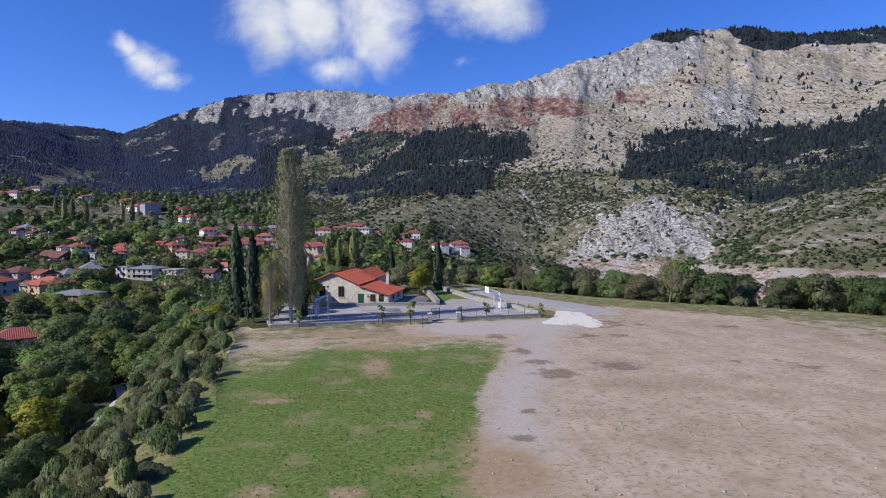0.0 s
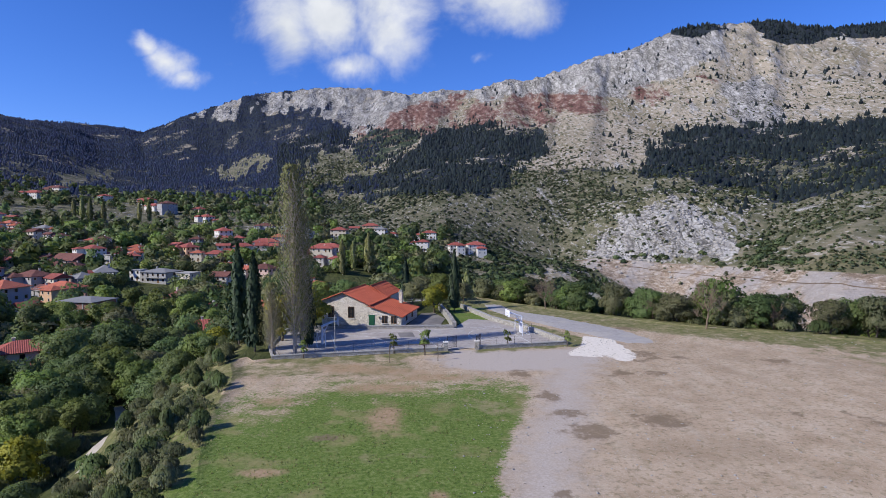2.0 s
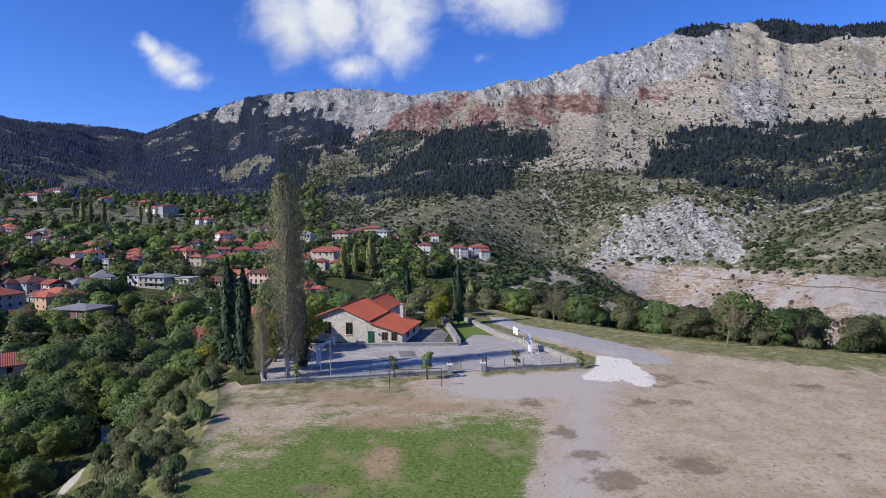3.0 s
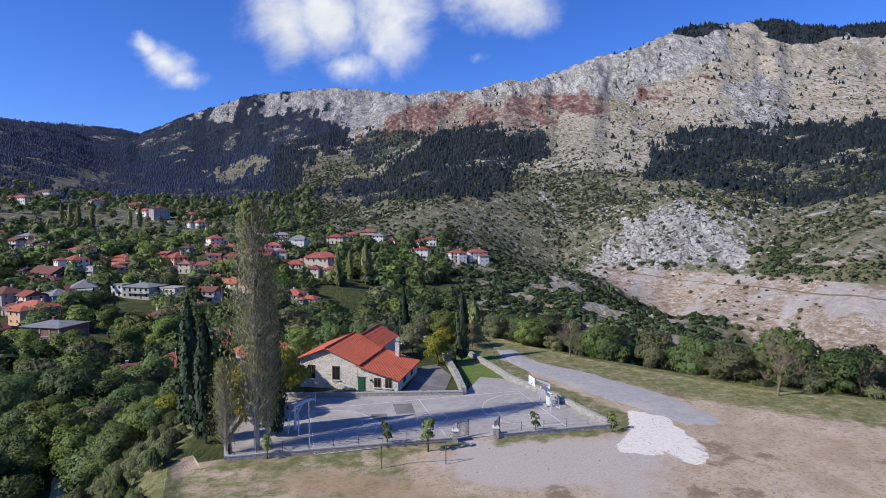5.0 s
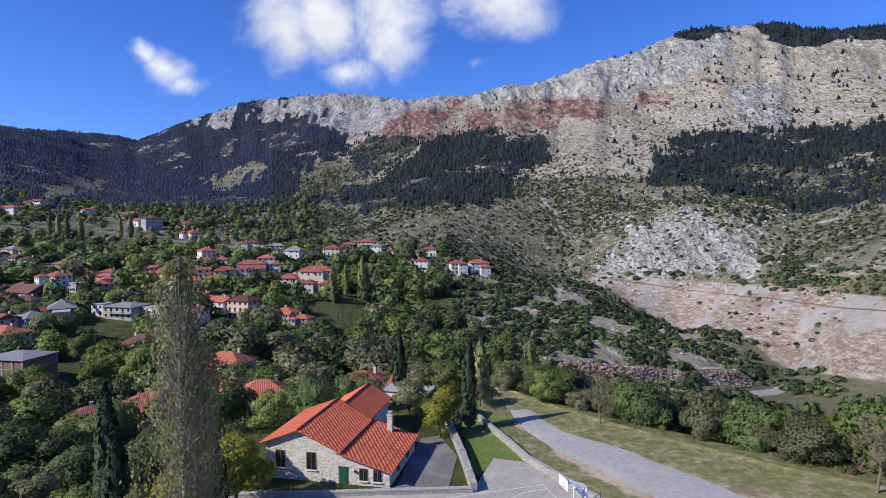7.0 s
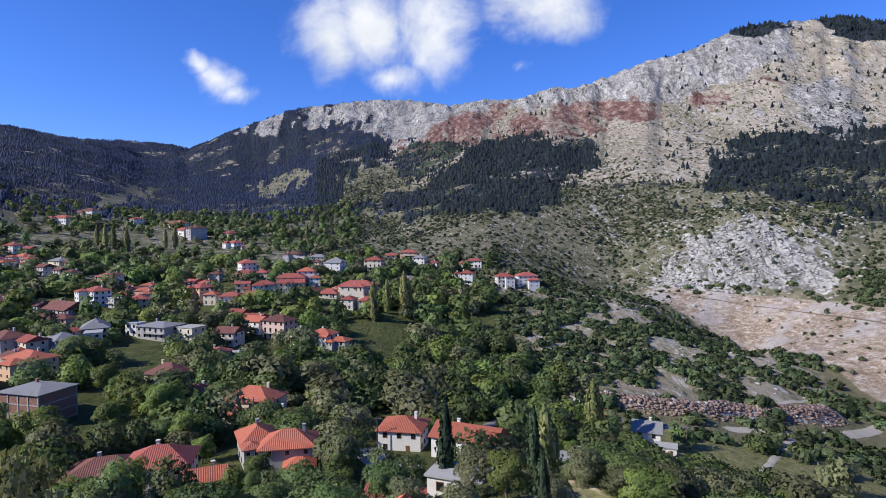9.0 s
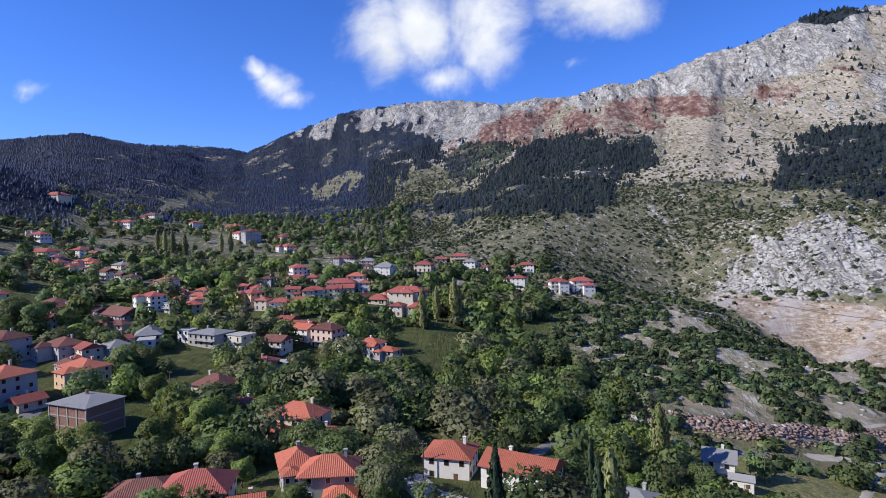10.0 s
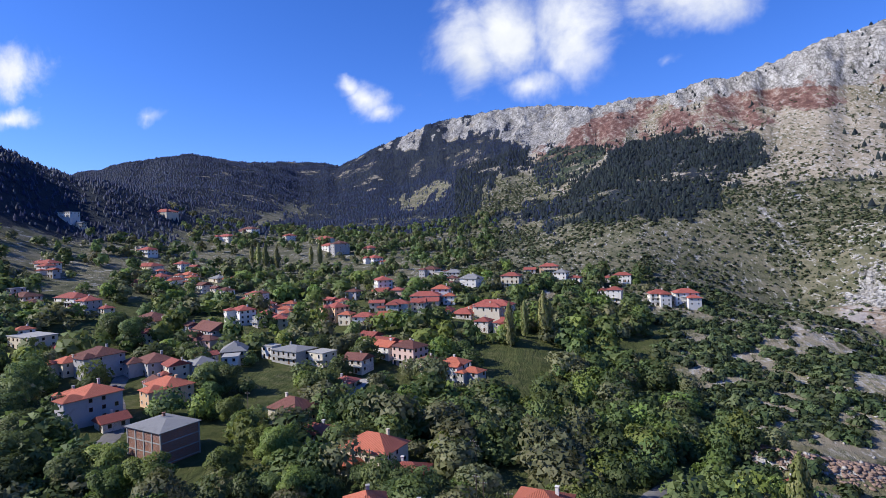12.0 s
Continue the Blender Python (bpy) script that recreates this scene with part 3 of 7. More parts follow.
def zone(b, rise, outline, soft=0.7, ragged=0.8):
    """1 within an outline, falling off outside it, with a ragged edge."""
    warp = np.asarray(rise) * 57.3
    wb = (fractal(b, warp, 1.6, 4, 201) - 0.5) * 2 * ragged
    wr = (fractal(b, warp, 1.3, 4, 207) - 0.5) * 2 * ragged
    return np.clip(1 - outside(b + wb, warp + wr, [(q[0], q[1] * 57.3) for q in outline]) / soft, 0, 1)


def ground_height(x, y):
    x, y = np.asarray(x, float), np.asarray(y, float)
    z = base_height(x, y)
    b, r = polar(x, y)
    z = z * (1 + (np.interp(b, CREST_B, CREST_K) - 1) * smooth(40, 200, z) * smooth(560, 800, r))
    far = smooth(120, 500, r)
    high = smooth(60, 380, z)
    z = z + far * (fractal(x, y, 90, 4, 3) - 0.5) * 10 * smooth(450, 900, r)
    z = z + high * (fractal(x, y, 260, 5, 11, True) - 0.55) * (34 + 26 * smooth(250, 480, z))
    # gullies that run down the slopes, and crags under the crest
    wander = (fractal(x, y, 300, 3, 13) - 0.5) * 3.0
    run = fractal(b * 1.1 + wander, np.log(np.maximum(r, 2)) * 2.2, 2.0, 4, 15, True) - 0.6
    z = z + high * run * (12 + 10 * smooth(230, 460, z)) * smooth(600, 1000, r) * (1 - 0.6 * smooth(14, 24, b))
    lift = (z - 27) / np.maximum(r, 1)
    crags = smooth(0.0, 0.03, lift - np.interp(b, [-22, -19, -13, -6, 0, 10, 20, 25, 30, 44], [0.16, 0.15, 0.165, 0.155, 0.185, 0.195, 0.2, 0.225, 0.24, 0.25])) * smooth(-23, -19, b) * smooth(900, 1200, r) * (1 - 0.75 * smooth(23, 28, b))
    flute = fractal(b * 26 + wander * 14, np.log(np.maximum(r, 2)) * 420, 46, 5, 19, True)
    z = z + crags * (flute ** 1.6 - 0.42) * 26
    crest = smooth(0.17, 0.24, (z - 27) / np.maximum(r, 1)) * smooth(-26, -12, b) * smooth(900, 1200, r)
    z = z + crest * (fractal(x, y, 70, 5, 17, True) ** 2 - 0.35) * 24
    z = z + blob(b, r, 25.5, 690, 8, 0.14) * (fractal(x, y, 34, 4, 21, True) - 0.3) * 22
    z = z + smooth(130, 200, r) * (fractal(x, y, 30, 3, 31) - 0.5) * 3.0 * (1 - smooth(450, 700, r))
    ledge = near_line(x, y, ROCK_LEDGE)
    z = z + 4.5 * np.exp(-(ledge / 6.0) ** 2)
    d = outside(x, y, PLATEAU)
    bank = 1 - smooth(0, 26, d + 3.0 * (fractal(x, y, 7, 3, 41) - 0.5) * smooth(0, 5, d))
    z = np.where(r < 250, z * (1 - bank), z)
    level = (fractal(x, y, 9, 3, 51) - 0.5) * 0.22
    return z + level * (r < 300) * smooth(0, 6, outside(x, y, COURT_PLOT))


def near_line(x, y, line):
    """Distance to a bent line."""
    best = np.full(np.shape(x), 1e9)
    for (ax, ay), (bx, by) in zip(line, line[1:]):
        ex, ey = bx - ax, by - ay
        t = np.clip(((x - ax) * ex + (y - ay) * ey) / (ex * ex + ey * ey), 0, 1)
        best = np.minimum(best, np.hypot(x - ax - t * ex, y - ay - t * ey))
    return best


def fit_crest():
    """Brings the crest of the mountain to the skyline, bearing by bearing."""
    rr = np.exp(np.linspace(math.log(620), math.log(4200), 420))
    bb, r2 = np.meshgrid(np.radians(CREST_B), rr, indexing="ij")
    want = np.interp(CREST_B, SKYLINE_B, SKYLINE)
    for _ in range(3):
        have = ((ground_height(FIELD_X + r2 * np.sin(bb), FIELD_Y + r2 * np.cos(bb)) - 24) / r2).max(1)
        step = np.convolve(np.pad(want / np.maximum(have, 0.05), 1, mode="edge"), (0.25, 0.5, 0.25), mode="valid")
        CREST_K[:] = np.clip(CREST_K * step, 0.6, 1.6)


ROCK_LEDGE = [(42, 296), (54, 291), (66, 290), (80, 291), (93, 293), (106, 302), (124, 305), (142, 309), (160, 322)]
COURT_PLOT = [(-18.5, 84), (22, 91), (22, 112), (12, 124), (-18, 124)]
fit_crest()

# ---------------------------------------------------------------- building helpers
def mesh_of(name, verts, faces, material=None, smooth_shade=False, sides=None):
    """A mesh from arrays of points and of faces that all have the same number of corners."""
    me = bpy.data.meshes.new(name)
    verts, faces = np.asarray(verts, np.float32), np.asarray(faces, np.int32)
    n, k = faces.shape
    me.vertices.add(len(verts))
    me.vertices.foreach_set("co", verts.ravel())
    me.loops.add(n * k)
    me.loops.foreach_set("vertex_index", faces.ravel())
    me.polygons.add(n)
    me.polygons.foreach_set("loop_start", np.arange(0, n * k, k, dtype=np.int32))
    me.polygons.foreach_set("loop_total", np.full(n, k, np.int32))
    if smooth_shade:
        me.polygons.foreach_set("use_smooth", np.ones(n, bool))
    me.update(calc_edges=True)
    if material:
        me.materials.append(material)
    return me


def part(name, bm, material, parent, label=""):
    """Links a bmesh as one mesh object under a thing or a part."""
    me = bpy.data.meshes.new(name)
    bm.to_mesh(me)
    bm.free()
    me.materials.append(material)
    ob = new(name, me)
    ob.parent = parent
    return tagged(ob, label)


def part_mesh(name, me, parent, label=""):
    ob = new(name, me)
    ob.parent = parent
    return tagged(ob, label)


def thing(name, label, category, group="", m=None):
    ob = new(name)
    ob.empty_display_size = 0.3
    if m is not None:
        ob.matrix_basis = m
    return tagged(ob, label, category, group)


def box(bm, x0, y0, z0, x1, y1, z1):
    v = [bm.verts.new(p) for p in ((x0, y0, z0), (x1, y0, z0), (x1, y1, z0), (x0, y1, z0), (x0, y0, z1), (x1, y0, z1), (x1, y1, z1), (x0, y1, z1))]
    for f in ((0, 3, 2, 1), (4, 5, 6, 7), (0, 1, 5, 4), (1, 2, 6, 5), (2, 3, 7, 6), (3, 0, 4, 7)):
        bm.faces.new([v[i] for i in f])
    return v


def boxes(*spans):
    bm = bmesh.new()
    for s in spans:
        box(bm, *s)
    return bm


def rod(bm, a, b, ra, rb=None, sides=6):
    """A tapered bar from a to b."""
    a, b = Vector(a), Vector(b)
    rb = ra if rb is None else rb
    turn = (b - a).to_track_quat("Z", "Y")
    rings = []
    for c, r in ((a, ra), (b, rb)):
        rings.append([bm.verts.new(c + turn @ Vector((r * math.cos(2 * math.pi * k / sides), r * math.sin(2 * math.pi * k / sides), 0))) for k in range(sides)])
    for k in range(sides):
        bm.faces.new((rings[0][k], rings[0][(k + 1) % sides], rings[1][(k + 1) % sides], rings[1][k]))
    bm.faces.new(list(reversed(rings[0]))), bm.faces.new(rings[1])


def slab(bm, points, z0, z1):
    """A flat plate with the outline of the points, between two heights or following them."""
    lo = [bm.verts.new((p[0], p[1], z0 + (p[2] if len(p) > 2 else 0))) for p in points]
    hi = [bm.verts.new((p[0], p[1], z1 + (p[2] if len(p) > 2 else 0))) for p in points]
    n = len(points)
    bm.faces.new(list(reversed(lo))), bm.faces.new(hi)
    for k in range(n):
        bm.faces.new((lo[k], lo[(k + 1) % n], hi[(k + 1) % n], hi[k]))


# ---------------------------------------------------------------- the ground, one sheet to the horizon
GRASS_PLOT = [(-30, -60), (1, -60), (2.6, 20), (3.0, 31), (4.0, 42), (5.0, 50), (6.8, 55.5), (10.2, 64), (12.6, 70.5), (9, 74), (3.6, 75.5), (-8, 75), (-17, 76.5), (-22, 83), (-40, 80)]
GRAVEL_TRACK = [(8.3, 40), (9.2, 47), (11.5, 55), (14.5, 62), (17, 72), (21, 80), (27, 90)]
APRON = [(4.5, 79.5), (9.3, 77.5), (18.4, 78.3), (23.5, 82), (21, 86), (5.5, 86.6)]
FAR_TRACK = [(3, 82.5), (8, 82), (16, 84), (24, 88)]
PALE_PATCH = [(26.5, 95.7), (29.4, 93.5), (29.3, 88.1), (29.3, 83.7), (27.6, 81.4), (25.5, 83.9), (20.8, 84.2), (24.3, 89.2)]
BARE = [(-11.0, 49.6, 2.2, 1.0), (1.8, 45.0, 0.9, 1.3), (-2.6, 60.5, 2.0, 5.5), (-3.5, 70, 6.0, 2.2), (-14.2, 66, 2.0, 1.6), (-8.0, 33.0, 1.6, 1.2), (-3.0, 32.5, 1.6, 1.0), (-9, 79.5, 5.0, 2.0), (1.5, 74, 6.5, 2.0), (-5, 77.5, 8, 1.8), (5.2, 34, 2.0, 5.0), (7.2, 34.5, 2.4, 5.0)]
DAMP = [(12.4, 74.9, 1.7, 2.2), (14.0, 66.6, 1.6, 2.2), (15.5, 56.5, 2.8, 2.4), (22.7, 58.8, 3.2, 2.4), (34.3, 81.9, 2.5, 1.4), (24.2, 75.0, 2.4, 1.5),
        (28.5, 74.8, 2.2, 1.5), (46.4, 79.8, 3.6, 1.4), (29.8, 81.5, 2.6, 1.5), (-7.6, 56.0, 1.6, 1.0), (10.1, 45.4, 1.0, 0.7), (8.5, 39.9, 1.6, 0.8),
        (27.5, 47.6, 3.0, 0.9), (46.2, 56.7, 7.0, 1.6), (34.5, 102.5, 3.0, 1.6), (38, 60, 5, 0.8), (14.8, 61, 2.0, 1.4), (31, 84.5, 2.2, 2.6)]


def ground_cover(x, y, z):
    """How much of each kind of cover lies at each point, 0 to 1."""
    b, r = polar(x, y)
    rise = (z - 27.0) / np.maximum(r, 1)
    near = 1 - smooth(150, 260, r)
    level = 1 - smooth(0.0, 4.5, outside(x, y, PLATEAU))
    grass_in = np.clip(0.5 + 0.5 * (1.6 - outside(x, y, GRASS_PLOT)) / 1.6, 0, 1) * (1 - 0.34 * smooth(48, 66, y)) * (1 - 0.3 * smooth(64, 74, y)) * (1 - 0.2 * smooth(-9.5, -12.5, x) * smooth(40, 60, y))
    verge = 0.66 * (1 - smooth(3, 11, np.abs(near_line(x, y, [(14, 134), (22, 126), (33, 114), (46, 101), (60, 93), (77, 82), (97, 55)]) - 1)))
    verge = np.maximum(verge, 0.72 * (1 - smooth(0.6, 2.6, near_line(x, y, [(-18, 83.0), (4, 86.8)]))))
    verge = np.maximum(verge, 0.75 * (1 - smooth(0.6, 2.4, near_line(x, y, [(9, 87.4), (22, 90.0), (24, 92)]))))
    verge = np.maximum(verge, 0.66 * (1 - smooth(1.5, 4.0, near_line(x, y, [(24, 93.5), (20.5, 101), (16, 110), (13.5, 120)]))))
    verge = np.maximum(verge, 0.52 * (1 - smooth(3, 6.5, near_line(x, y, [(-19, 79), (-4, 79)]))))
    grass_far = smooth(30, 60, x) * smooth(60, 100, x + 0.4 * y) * 0.5 * level
    # Round the house, darker wild cover also stands in for shadow on the ground.
    yard = ((x < 13.5) & (y > 102.5)) | ((x < -18.5) & (y > 84))
    meadow = 0.62 * smooth(13, 17, b) * smooth(170, 205, r) * (1 - smooth(235, 265, r))
    garden = ((x > 6.5) & (x < 14) & (y > 108) & (y < 130)) * 0.9
    slope = smooth(380, 560, r) * smooth(-12, -5, b)
    slope = np.maximum(slope, smooth(800, 1200, r))
    hill = blob(b, r, 17, 380, 15, 0.5)
    red = (0.6 - 0.2 * smooth(16, 24, b)) * zone(b, rise, RED_BAND, 1.2, 0.9) * smooth(800, 1000, r)
    high = smooth(640, 760, r)
    crest = np.maximum(0.66 * zone(b, rise, CREST_WEST, 0.9), 0.72 * zone(b, rise, CREST_EAST, 1.0)) * high
    outcrop = 0.66 * zone(b, rise, OUTCROP, 0.9, 1.0) * smooth(470, 540, r) * (1 - smooth(800, 900, r))
    crag = np.maximum(outcrop, 0.75 * zone(b, rise, CRAG_EAST, 0.6) * high)
    crag = np.maximum(crag, 0.36 * smooth(500, 600, r) * smooth(6, 14, b) * (1 - smooth(900, 1150, r)))
    crag = np.maximum(crag, 0.36 * hill)
    crag = np.maximum(crag, 1.2 * np.exp(-(near_line(x, y, ROCK_LEDGE) / 6.0) ** 2))
    crag = np.maximum(crag, 0.37 * smooth(8, 20, b) * smooth(0.11, 0.15, rise))
    crag = np.maximum(crag, crest)
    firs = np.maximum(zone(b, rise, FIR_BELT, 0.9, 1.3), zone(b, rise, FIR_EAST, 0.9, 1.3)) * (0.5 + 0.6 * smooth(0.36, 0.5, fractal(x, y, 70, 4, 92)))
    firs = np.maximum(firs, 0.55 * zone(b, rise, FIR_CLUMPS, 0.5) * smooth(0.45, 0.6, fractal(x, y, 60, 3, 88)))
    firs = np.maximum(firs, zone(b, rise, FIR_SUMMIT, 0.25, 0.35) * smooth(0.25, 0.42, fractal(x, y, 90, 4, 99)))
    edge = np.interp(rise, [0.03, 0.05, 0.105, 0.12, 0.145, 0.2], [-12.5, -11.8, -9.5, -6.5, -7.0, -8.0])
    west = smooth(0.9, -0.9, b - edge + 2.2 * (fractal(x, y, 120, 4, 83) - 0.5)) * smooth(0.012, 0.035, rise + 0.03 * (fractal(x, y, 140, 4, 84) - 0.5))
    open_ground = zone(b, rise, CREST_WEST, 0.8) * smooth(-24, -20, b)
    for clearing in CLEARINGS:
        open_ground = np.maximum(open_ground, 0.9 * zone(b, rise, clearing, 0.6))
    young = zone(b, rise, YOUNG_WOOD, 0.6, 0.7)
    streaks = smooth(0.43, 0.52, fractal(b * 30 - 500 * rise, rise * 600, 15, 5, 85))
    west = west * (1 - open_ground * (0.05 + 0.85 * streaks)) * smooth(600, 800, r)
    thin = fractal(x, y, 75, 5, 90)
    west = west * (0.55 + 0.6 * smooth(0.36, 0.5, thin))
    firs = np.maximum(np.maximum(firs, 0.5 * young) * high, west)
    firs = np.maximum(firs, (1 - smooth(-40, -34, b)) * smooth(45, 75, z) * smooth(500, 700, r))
    lo = np.interp(b, [10, 14.3, 24.5, 33.5, 40, 60], [640, 605, 520, 402, 332, 335])
    hi = np.interp(b, [10, 14.3, 24.5, 33.5, 40, 60], [655, 655, 568, 478, 408, 440])
    upper = np.interp(b, [14, 16, 24.5, 33.5, 40, 60], [-0.080, -0.084, -0.092, -0.099, -0.104, -0.11])
    lower = np.interp(b, [14, 16, 24.5, 33.5, 40, 60], [-0.09, -0.10, -0.18, -0.22, -0.22, -0.22])
    scar = np.clip(0.5 + np.minimum(upper - rise, rise - lower) / 0.012, 0, 1) * smooth(14.5, 19, b) * smooth(lo - 40, lo - 15, r) * (1 - smooth(hi + 25, hi + 50, r))
    foot = 0.3 * smooth(470, 600, r) * (1 - smooth(0.03, 0.085, rise)) * smooth(-16, -10, b) * (1 - scar) * (1 - np.clip(outcrop, 0, 1))
    heath = smooth(430, 560, r) * (1 - smooth(0.05, 0.10, rise)) * (1 - scar)
    heath = np.maximum(heath, 0.8 * open_ground * (rise < 0.13))
    bank = 0.62 * smooth(0.3, 2.0, outside(x, y, PLATEAU)) * (1 - smooth(16, 26, outside(x, y, PLATEAU))) * (x < 0) * (y < 100)
    damp = np.zeros(np.shape(x))
    for x0, y0, rx, ry in DAMP:
        damp = np.maximum(damp, np.clip(1.2 - 0.7 * np.hypot((x - x0) / rx, (y - y0) / ry), 0, 1))
    ring = outside(x, y, PALE_PATCH)
    bare = np.clip(0.95 - np.hypot((x - 5.6) / 3.4, (y - 35.5) / 9.0) * 0.6, 0, 1) * 0.9
    for x0, y0, rx, ry in BARE:
        bare = np.maximum(bare, np.clip(1.05 - 0.65 * np.hypot((x - x0) / rx, (y - y0) / ry), 0, 0.8))
    return {
        "wild": np.maximum(1 - level, yard) * (1 - smooth(480, 620, r)) * (1 - hill) * np.where(b > 10, 1 - smooth(215, 260, r), 1) + 0.8 * zone(b, rise, GREEN_FOOT, 1.5) * smooth(430, 520, r) * (1 - scar),
        "grass": np.maximum(grass_in * near, garden), "dry": np.maximum.reduce([verge * near, grass_far, meadow, 0.5 * foot, 0.45 * hill, bank]),
        "dirt": level * near * (1 - 0.8 * yard),
        "gravel": level * np.maximum.reduce([0.76 - near_line(x, y, GRAVEL_TRACK) / 8.0, 0.7 - near_line(x, y, FAR_TRACK) / 6.0, 0.95 - outside(x, y, APRON) / 2.5]),
        "clay": level * bare,
        "pale": np.clip(1.0 - ring / 1.6, 0, 1) * level * 0.8,
        "damp": damp * level,
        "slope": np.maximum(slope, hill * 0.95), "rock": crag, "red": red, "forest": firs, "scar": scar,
        "young": 0.55 * young * high, "heath": heath,
    }


_dense = np.concatenate([np.arange(-180, -64, 4.0), np.arange(-62, -26, 0.3), np.arange(-26, 42, 0.2), np.arange(42, 50, 0.5), np.arange(52, 180.1, 4.0)])
_spread = lambda a, b, n: np.exp(np.linspace(math.log(a), math.log(b), n, endpoint=False))
_rings = np.concatenate([[0.0], _spread(2, 60, 70), _spread(60, 450, 170), _spread(450, 2600, 290), _spread(2600, 4600, 40), [4600.0]])
_bb, _rr = np.meshgrid(np.radians(_dense), _rings, indexing="ij")
_x, _y = FIELD_X + _rr * np.sin(_bb), FIELD_Y + _rr * np.cos(_bb)
_z = ground_height(_x, _y)
_i = np.arange(_x.size).reshape(_x.shape)
_faces = np.stack([_i[:-1, :-1], _i[:-1, 1:], _i[1:, 1:], _i[1:, :-1]], -1).reshape(-1, 4)[:, ::-1]
ground_mesh = mesh_of("ground", np.stack([_x, _y, _z], -1).reshape(-1, 3), _faces, MAT_GROUND, True)
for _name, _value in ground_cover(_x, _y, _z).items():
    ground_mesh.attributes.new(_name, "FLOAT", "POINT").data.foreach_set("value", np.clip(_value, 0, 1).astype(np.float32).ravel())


def height(x, y):
    """Height of the built sheet at one place."""
    dx, dy = x - FIELD_X, y - FIELD_Y
    r, b = math.hypot(dx, dy), math.degrees(math.atan2(dx, dy))
    i = min(max(int(np.searchsorted(_dense, b)) - 1, 0), len(_dense) - 2)
    j = min(max(int(np.searchsorted(_rings, r)) - 1, 0), len(_rings) - 2)
    u, v = (b - _dense[i]) / (_dense[i + 1] - _dense[i]), (r - _rings[j]) / (_rings[j + 1] - _rings[j])
    return float((_z[i, j] * (1 - v) + _z[i, j + 1] * v) * (1 - u) + (_z[i + 1, j] * (1 - v) + _z[i + 1, j + 1] * v) * u)


ground = tagged(new("ground", ground_mesh), "dry field, wooded valley and limestone mountain slopes", "ground", kind="structure")


def scattered(count, b_span, r_span, density, seed):
    """Points on the ground, kept where density(x, y, z) says so. Evenly spread over the area."""
    rng = np.random.default_rng(seed)
    b = np.radians(rng.uniform(*b_span, count))
    r = np.sqrt(rng.uniform(r_span[0] ** 2, r_span[1] ** 2, count))
    x, y = FIELD_X + r * np.sin(b), FIELD_Y + r * np.cos(b)
    z = ground_height(x, y)
    keep = rng.random(count) < density(x, y, z)
    return x[keep], y[keep], z[keep], rng


def planted(name, template, x, y, z, size, rng, material, label, category, sink=0.15):
    """Many copies of one template (points, faces) as one object."""
    tv, tf = template[:2]
    n = len(x)
    turn = rng.uniform(0, 2 * math.pi, n)
    wide, tall = size * rng.uniform(0.8, 1.25, n), size * rng.uniform(0.8, 1.2, n)
    px = (tv[None, :, 0] * np.cos(turn)[:, None] - tv[None, :, 1] * np.sin(turn)[:, None]) * wide[:, None] + x[:, None]
    py = (tv[None, :, 0] * np.sin(turn)[:, None] + tv[None, :, 1] * np.cos(turn)[:, None]) * wide[:, None] + y[:, None]
    pz = (tv[None, :, 2] - sink) * tall[:, None] + z[:, None]
    tone = np.repeat(rng.random(n), len(tv))
    faces = (tf[None] + (np.arange(n) * len(tv))[:, None, None]).reshape(-1, tf.shape[1])
    me = mesh_of(name, np.stack([px, py, pz], -1).reshape(-1, 3), faces, material)
    me.attributes.new("tone", "FLOAT", "POINT").data.foreach_set("value", tone.astype(np.float32))
    if len(template) > 2:
        tn = template[2]
        nx = tn[None, :, 0] * np.cos(turn)[:, None] - tn[None, :, 1] * np.sin(turn)[:, None]
        ny = tn[None, :, 0] * np.sin(turn)[:, None] + tn[None, :, 1] * np.cos(turn)[:, None]
        nz = np.repeat(tn[None, :, 2], n, axis=0)
        me.polygons.foreach_set("use_smooth", np.ones(len(me.polygons), bool))
        me.normals_split_custom_set_from_vertices(np.stack([nx, ny, nz], -1).reshape(-1, 3).tolist())
    return tagged(new(name, me), label, category, kind="stuff")


def cards(rng, centres, out, size, loose=0.55):
    """Leaf clumps: small pointed faces at the centres, turned about the way out. Gives points, faces and the way out of each point."""
    n = len(centres)
    out = out / np.linalg.norm(out, axis=1)[:, None]
    normal = out + rng.normal(0, loose, (n, 3))
    normal /= np.linalg.norm(normal, axis=1)[:, None]
    normal *= np.where((normal * out).sum(1) < 0, -1.0, 1.0)[:, None]
    side = np.cross(normal, rng.normal(0, 1, (n, 3)))
    side /= np.linalg.norm(side, axis=1)[:, None]
    up = np.cross(normal, side)
    s = size * rng.uniform(0.65, 1.4, n)[:, None]
    v = np.stack([centres - side * s * 0.62 - up * s * 0.35, centres + side * s * 0.62 - up * s * 0.35, centres + up * s * 0.75], 1)
    lie = out * 0.9 + normal * 0.28
    lie /= np.linalg.norm(lie, axis=1)[:, None]
    return v.reshape(-1, 3), np.arange(3 * n).reshape(n, 3), np.repeat(lie, 3, axis=0)


